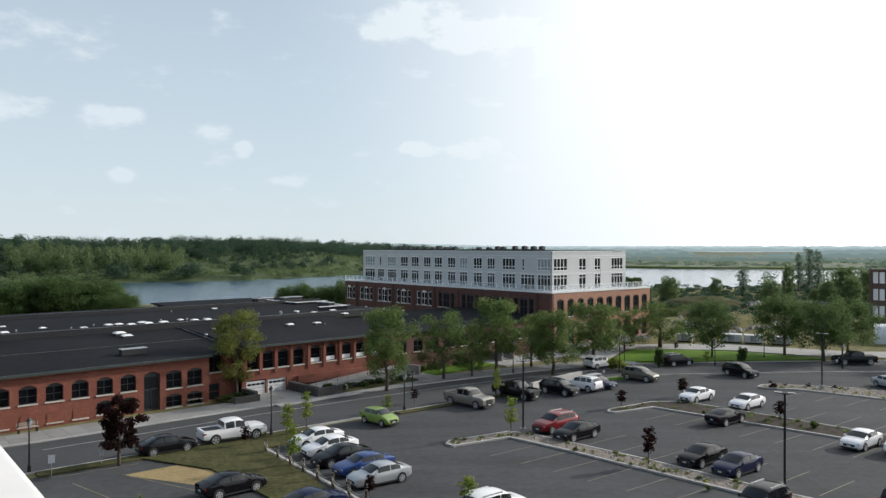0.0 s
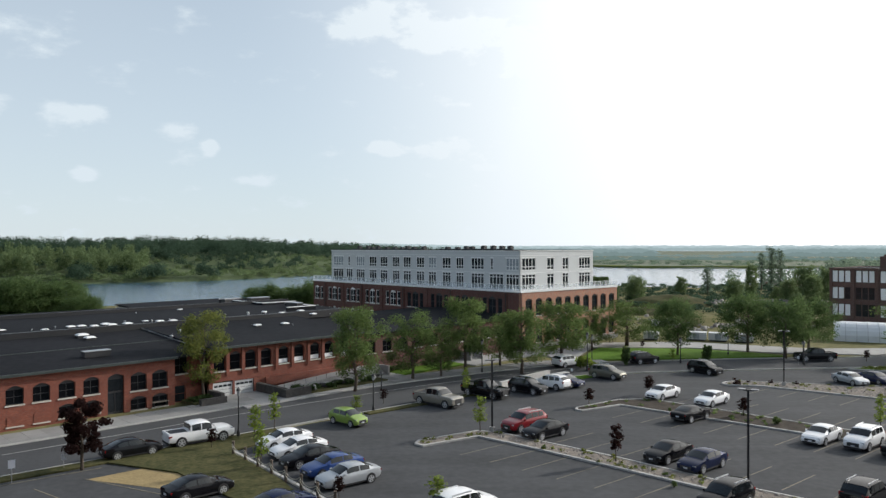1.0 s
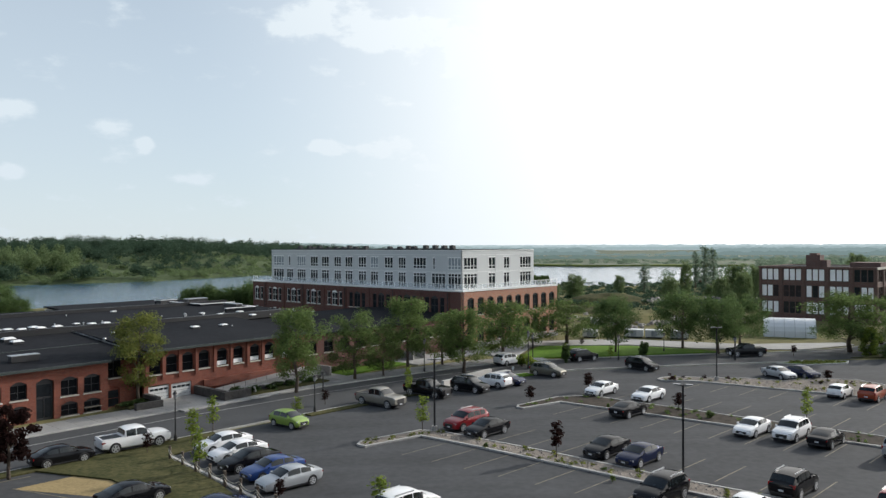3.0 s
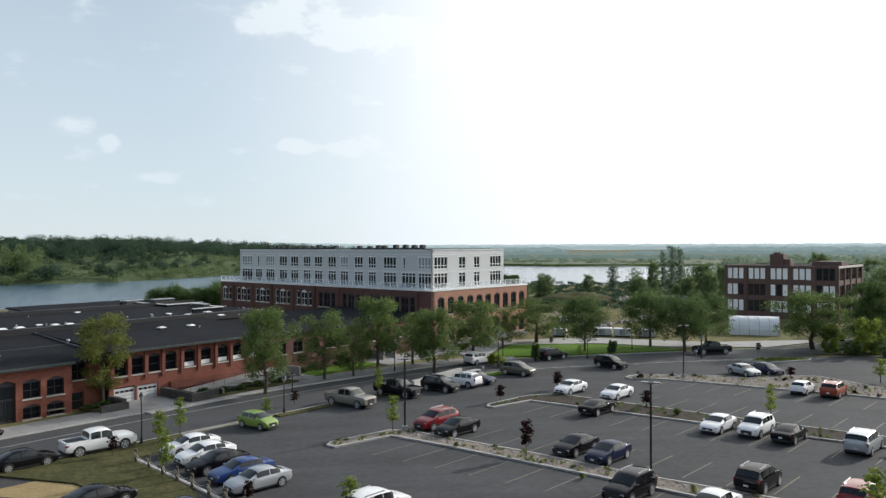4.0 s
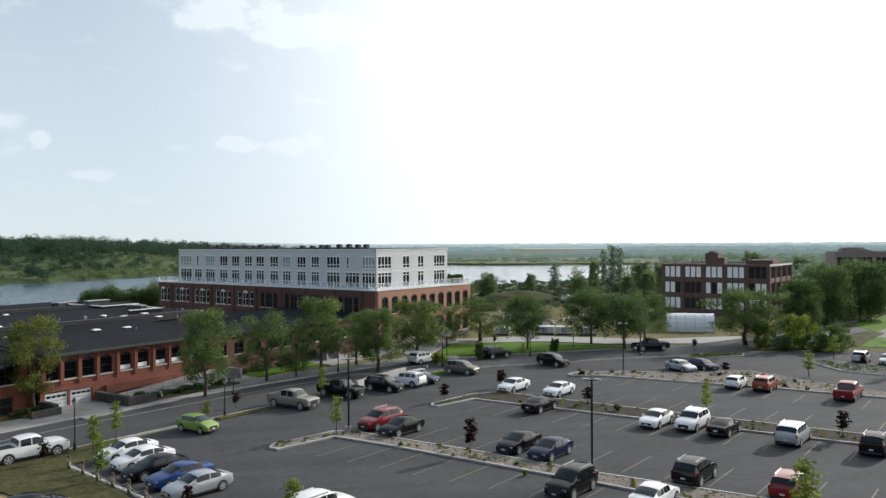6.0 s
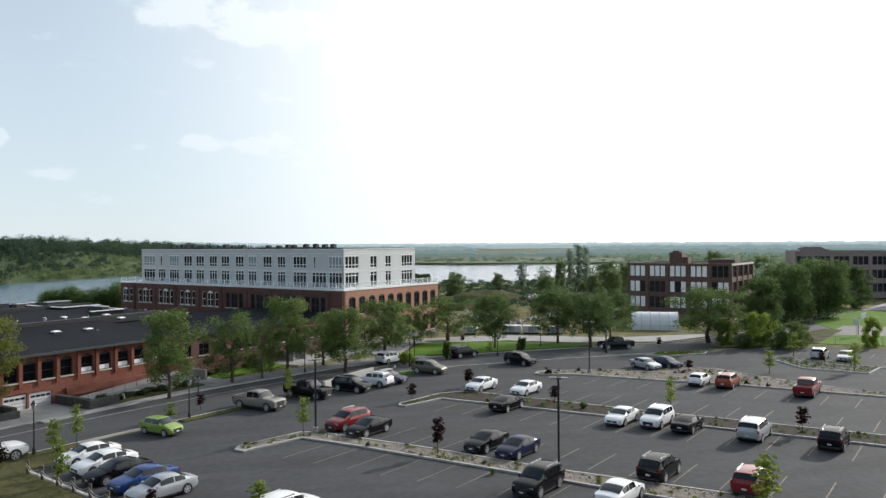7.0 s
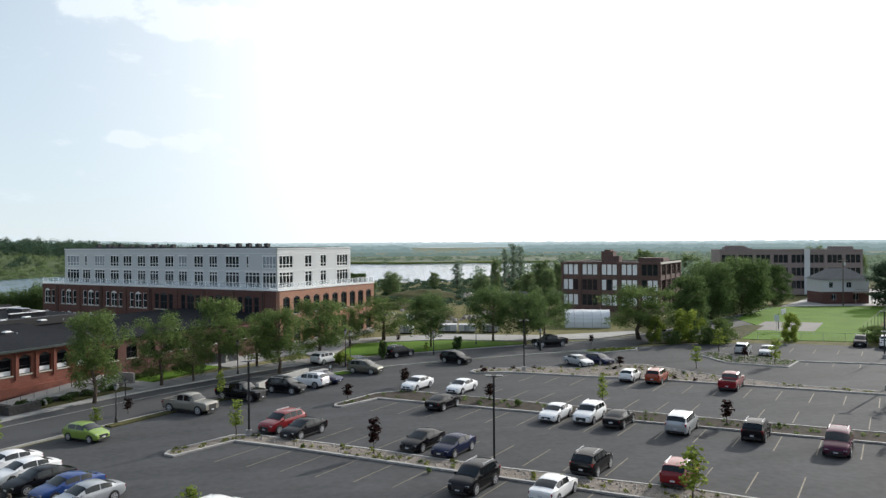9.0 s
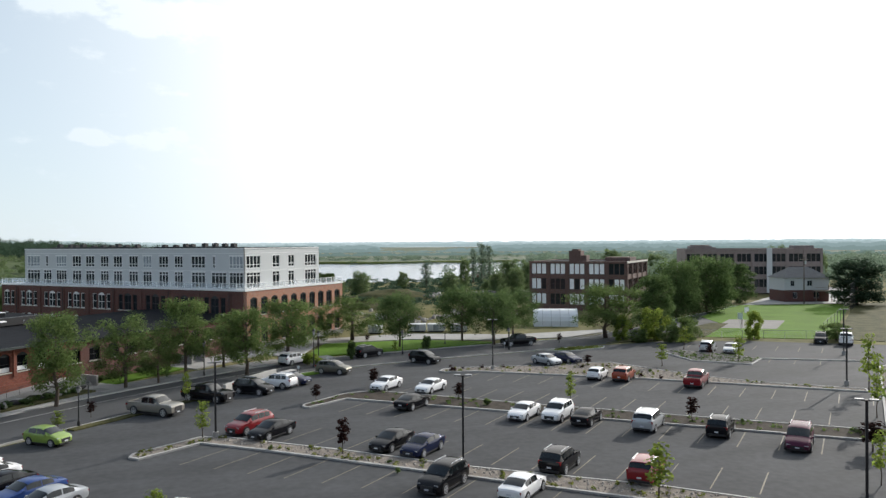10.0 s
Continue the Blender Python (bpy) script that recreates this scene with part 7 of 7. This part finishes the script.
def yard_hut(x, y):
    top = thing("yard_hut", "small pale flat-roofed hut with a red door", "hut", m=pose(x, y, -1.05, 0, 0, -20))
    part("wall", boxes((-3.4, -2.5, 0, 3.4, 2.5, 3.1)), M["sill"], top)
    part("roof", boxes((-3.7, -2.8, 3.1, 3.7, 2.8, 3.35)), M["concrete"], top)
    part("door", boxes((-2.4, -2.58, 0, -1.1, -2.503, 2.3)), M["brick"], top, "dull red door")
    return top


yard_hut(158, 326)
for x, y, L in ((43.6, 135.9, 2.6), (51.6, 134.9, 3.4), (54.9, 133.3, 3.2), (58.8, 131.3, 3.2), (51.4, 157.2, 1.6)):
    trailer(x, y, -25, L, 1.5)


# ---- forecourt of the brick works ----
def local_block(name, label, cat, bs, material, kind=""):
    ob = tagged(mesh_ob(name, boxes(*bs), material), label, cat, kind=kind)
    ob.matrix_world = WORKS
    return ob


def ramp():
    """A sloping concrete access ramp with a low wall and a thin rail."""
    top = thing("access_ramp", "pale concrete access ramp with thin metal rail", "ramp", m=WORKS)
    bm = bmesh.new()
    for p in box(bm, 19.4, -3.4, -0.05, 33.4, -0.4, 0.35):
        if p.co.x > 30 and p.co.z > 0:
            p.co.z = 1.35
    part("slope", bm, M["kerb"], top)
    bm = bmesh.new()
    for p in box(bm, 19.4, -3.6, -0.05, 33.4, -3.405, 0.6):
        if p.co.x > 30 and p.co.z > 0:
            p.co.z = 1.65
    part("side_wall", bm, M["kerb"], top)
    part("rail", tube(bmesh.new(), [(19.5, -3.5, 1.35), (33.3, -3.5, 2.4)], [0.025, 0.025], 6), M["metal_dark"], top)
    for i in range(10):
        x = 19.6 + i * 1.51
        part("rail_post", cyl(bmesh.new(), x, -3.5, 0.5, 1.35 + (x - 19.5) * 0.0761, 0.02, 6), M["metal_dark"], top)
    return top


ramp()
local_block("planting_bed", "dark green planted bed with stones", "planting bed", [(19.7, -6.2, -0.05, 33.2, -3.65, 0.3)], M["grass"], "structure")
local_block("retaining_wall", "dark stone retaining wall beside the garage drive", "wall", [(17.9, -6.3, -0.05, 21.4, -5.7, 1.0), (17.9, -5.7, -0.05, 18.5, -0.2, 1.1)], M["dark_stone"])
local_block("retaining_wall", "dark stone wall beside the garage bank", "wall", [(9.2, -3.6, -0.05, 12.2, -3.1, 0.8), (11.7, -3.1, -0.05, 12.2, -0.2, 1.1)], M["dark_stone"])
local_block("lawn", "mown strip of lawn before the works", "lawn", [(37.5, -4.2, -0.05, 50, -0.6, 0.14)], M["lawn"], "structure")
local_block("lawn", "dry grassy bank by the doorway", "lawn", [(9.0, -2.6, -0.05, 12.2, 0.5, 0.3)], M["grass"], "structure")
local_block("forecourt", "pale concrete forecourt of the works", "pavement", [(12.3, -7.5, -0.05, 37.4, -0.12, 0.135), (50.1, -6, -0.05, 70, -0.2, 0.135)], M["concrete"], "structure")
local_block("red_wall", "red painted low wall under the windows", "wall", [(19.2, -0.35, 0.7, 33.5, -0.05, 1.6)], M["brick"])


def boulder(seed):
    """One uneven landscaping stone."""
    bm = bmesh.new()
    bmesh.ops.create_icosphere(bm, subdivisions=2, radius=0.5)
    for v in bm.verts:
        v.co *= 1 + 0.35 * noise.noise(v.co * 2.2 + Vector((seed * 3.1, 0, 0)))
        v.co.z = max(v.co.z * 0.62, -0.2)
    return tagged(mesh_ob("boulder", bm, M["dark_stone"] if seed % 2 else M["kerb"]), "rough landscaping boulder in the planted bed", "boulder", "bed boulders")


rs = random.Random(12)
stones = [boulder(k) for k in range(4)]
for k in range(26):
    m = WORKS @ Matrix.Translation((19.9 + k * 0.52 + rs.uniform(-0.2, 0.2), rs.uniform(-4.5, -3.75), 0.42)) @ Matrix.Rotation(rs.random() * 6.28, 4, "Z") @ Matrix.Diagonal((rs.uniform(0.7, 1.7), rs.uniform(0.6, 1.1), rs.uniform(0.7, 1.3), 1))
    if k < 4:
        stones[k].matrix_world = m
    else:
        copy_thing(stones[k % 4], m)


def steps(x, y, n=6):
    top = thing("entrance_steps", "concrete steps with side walls and dark rails", "steps", m=WORKS @ Matrix.Translation((x, y, 0)))
    for i in range(n):
        part("step", boxes((0, i * 0.32, -0.05, 2.2, n * 0.32 + 0.6, 0.17 * (i + 1))), M["concrete"], top)
    for s in (-0.3, 2.2):
        part("cheek_wall", boxes((s, -0.1, -0.05, s + 0.3, n * 0.32 + 0.6, 0.17 * n + 0.3)), M["concrete"], top)
    for s in (-0.15, 2.35):
        part("handrail", tube(bmesh.new(), [(s, 0, 1.0), (s, n * 0.32, 0.17 * n + 1.1)], [0.03, 0.03], 6), M["metal_dark"], top)
        for q in (0.0, 1.0):
            part("rail_post", cyl(bmesh.new(), s, q * n * 0.32, 0.1, 1.0 + q * (0.17 * n + 0.1), 0.025, 6), M["metal_dark"], top)
    return top


steps(33.8, -3.0)
steps(53.0, -2.6)


def bench(x, y, turn):
    top = thing("bench", "dark slatted bench on the pavement", "bench", "benches")
    for k in range(4):
        part("slat", boxes((-0.9, -0.25 + k * 0.13, 0.42, 0.9, -0.15 + k * 0.13, 0.47)), M["wood"], top)
    for k in range(2):
        part("back_slat", boxes((-0.9, 0.27, 0.6 + k * 0.16, 0.9, 0.31, 0.72 + k * 0.16)), M["wood"], top)
    for s in (-0.75, 0.75):
        part("leg", boxes((s - 0.04, -0.25, -0.02, s + 0.04, 0.3, 0.42)), M["metal_dark"], top)
        part("back_post", boxes((s - 0.04, 0.26, 0.4, s + 0.04, 0.3, 0.95)), M["metal_dark"], top)
    top.matrix_world = pose(x, y, 0.13, 0, 0, turn)
    return top


bench(-26.8, 81.5, 43)
bench(-37.8, 68.7, 43)
for x, y in ((-6.1, 96.8), (-15.0, 93.6)):
    b = thing("planter_box", "dark planter with low plants on the forecourt", "planter", "planters", m=pose(x, y, 0.13, 0, 0, 43))
    part("box", boxes((-0.9, -0.4, 0, 0.9, 0.4, 0.5)), M["plastic"], b)
    v, f = leaf_cloud([(0, 0, 0.6)], [(0.8, 0.35, 0.3)], [200], 0.12)
    quads_ob("foliage", v, f, M["leaf_dark"], b)
BED = [(-31.4 + (x * 0.7254 - y * 0.6884), 77.1 + (x * 0.6884 + y * 0.7254)) for x, y in ((20.5, -4.6), (22, -5.0), (23.4, -4.6), (25, -5.0), (26.6, -4.5), (28, -5.0), (29.5, -4.6), (31.5, -4.9), (40, -1.0), (42.5, -0.9), (45, -1.1), (47.5, -0.9), (38.5, -1.0), (9.5, -1.4), (11, -1.0))]
bush = shrub_proto("shrub", "low dark bush by the works wall", M["leaf_dark"], 12, 500)
grove(bush, [(x, y, 1.2, 1.1) for x, y in BED], h0=1.7, r0=1.0, z=0.1)


def unseen_sky_block():
    """An unseen plain brick building behind the viewpoint, added to block sky light."""
    top = thing("viewpoint_building", "unseen plain brick building added behind the viewpoint to block sky light", "building", kind="structure")
    part("wall", boxes((-70, -16, -0.1, 60, -4.0, 22)), M["brick_far"], top)
    part("roof_edge", boxes((-70.3, -16.3, 22, 60.3, -3.7, 22.4)), M["roof_edge"], top)
    return top


unseen_sky_block()


def near_parapet():
    """A white painted sloping beam close beside the camera, on its tall post."""
    top = thing("white_parapet", "smooth white painted sloping beam on a tall post", "parapet")
    a, b = Vector((-1.368, 2.165, 16.555)), Vector((-0.959, 1.871, 16.352))
    d = (b - a).normalized()
    s, e = a - d * 0.8, b + d * 0.25
    w, t = Vector((-0.5, -0.05, 0.14)), Vector((0, 0.05, -0.12))
    bm = bmesh.new()
    v = [bm.verts.new(p) for p in (s, e, e + w, s + w, s + t, e + t, e + w + t, s + w + t)]
    for f in ((0, 1, 2, 3), (7, 6, 5, 4), (0, 4, 5, 1), (1, 5, 6, 2), (2, 6, 7, 3), (3, 7, 4, 0)):
        bm.faces.new([v[i] for i in f])
    bmesh.ops.bevel(bm, geom=bm.edges[:], offset=0.015, segments=2, affect="EDGES")
    part("beam", bm, M["white_trim"], top)
    c = e + w * 0.7 + t
    part("post", boxes((c.x - 0.06, c.y - 0.06, 0.0, c.x + 0.06, c.y + 0.06, c.z + 0.05)), M["white_trim"], top)
    return top


near_parapet()

# bay lines of the small car park beside the street
bm = bmesh.new()
for (ax, ay), (bx, by) in (((-23.9, 56.3), (-17.2, 52.6)), ((-26.6, 54.2), (-21.5, 50.2)), ((-29.4, 55.0), (-23.9, 59.2))):
    strip([(ax, ay), (bx, by)], -0.06, 0.06, 0.0, 0.016, bm)
tagged(mesh_ob("bay_lines", bm, M["paint_yellow"]), "yellow bay lines of the small car park", "road marking", kind="structure")


def utility_cabinet(x, y):
    top = thing("utility_cabinet", "pale grey utility cabinet at the car park edge", "cabinet", m=pose(x, y, 0.1, 0, 0, 40))
    part("body", boxes((-1.1, -0.4, 0, 1.1, 0.4, 1.35)), M["concrete"], top)
    part("lid", boxes((-1.15, -0.45, 1.35, 1.15, 0.45, 1.42)), M["kerb"], top)
    for s in (-0.55, 0.55):
        part("door", boxes((s - 0.48, -0.42, 0.1, s + 0.48, -0.4, 1.25)), M["metal"], top)
    return top


utility_cabinet(18.3, 91.9)


def bike_rack(x, y, turn):
    top = thing("bike_rack", "dark hooped bicycle rack on the forecourt", "bike rack", "bike racks", m=pose(x, y, 0.11, 0, 0, turn))
    for i in range(3):
        pts = [(i * 0.9, -0.35 * math.cos(math.pi * k / 8), 0.5 + 0.35 * math.sin(math.pi * k / 8)) for k in range(9)]
        part("hoop", tube(bmesh.new(), [(i * 0.9, -0.35, 0), *pts, (i * 0.9, 0.35, 0)], [0.03] * 11, 6), M["metal_dark"], top)
    part("foot_rail", boxes((-0.1, -0.38, -0.01, 1.9, -0.32, 0.03), (-0.1, 0.32, -0.01, 1.9, 0.38, 0.03)), M["metal_dark"], top)
    return top


bike_rack(30.9, 127.8, 40)
bike_rack(34.4, 131.1, 40)


# pavement slabs along the works, each its own piece with open joints
line = [Vector(p) for p in STREET_FAR if -44 < p[0] < 29]
walked, k = 0.0, 0
for a, b in zip(line, line[1:]):
    d = (b - a).length
    t = (b - a) / d
    nrm = Vector((-t.y, t.x))
    count = max(1, round(d / 1.6))
    for i in range(count):
        p, q = a + t * (d * i / count + 0.02), a + t * (d * (i + 1) / count - 0.02)
        for o0, o1 in ((0.19, 2.1), (2.14, 4.18)):
            pts = [tuple(p + nrm * o0), tuple(q + nrm * o0), tuple(q + nrm * o1), tuple(p + nrm * o1)]
            part("slab", prism(pts, 0.05, 0.128 + 0.004 * ((k * 7) % 3)), M["slab"], footway)
            k += 1
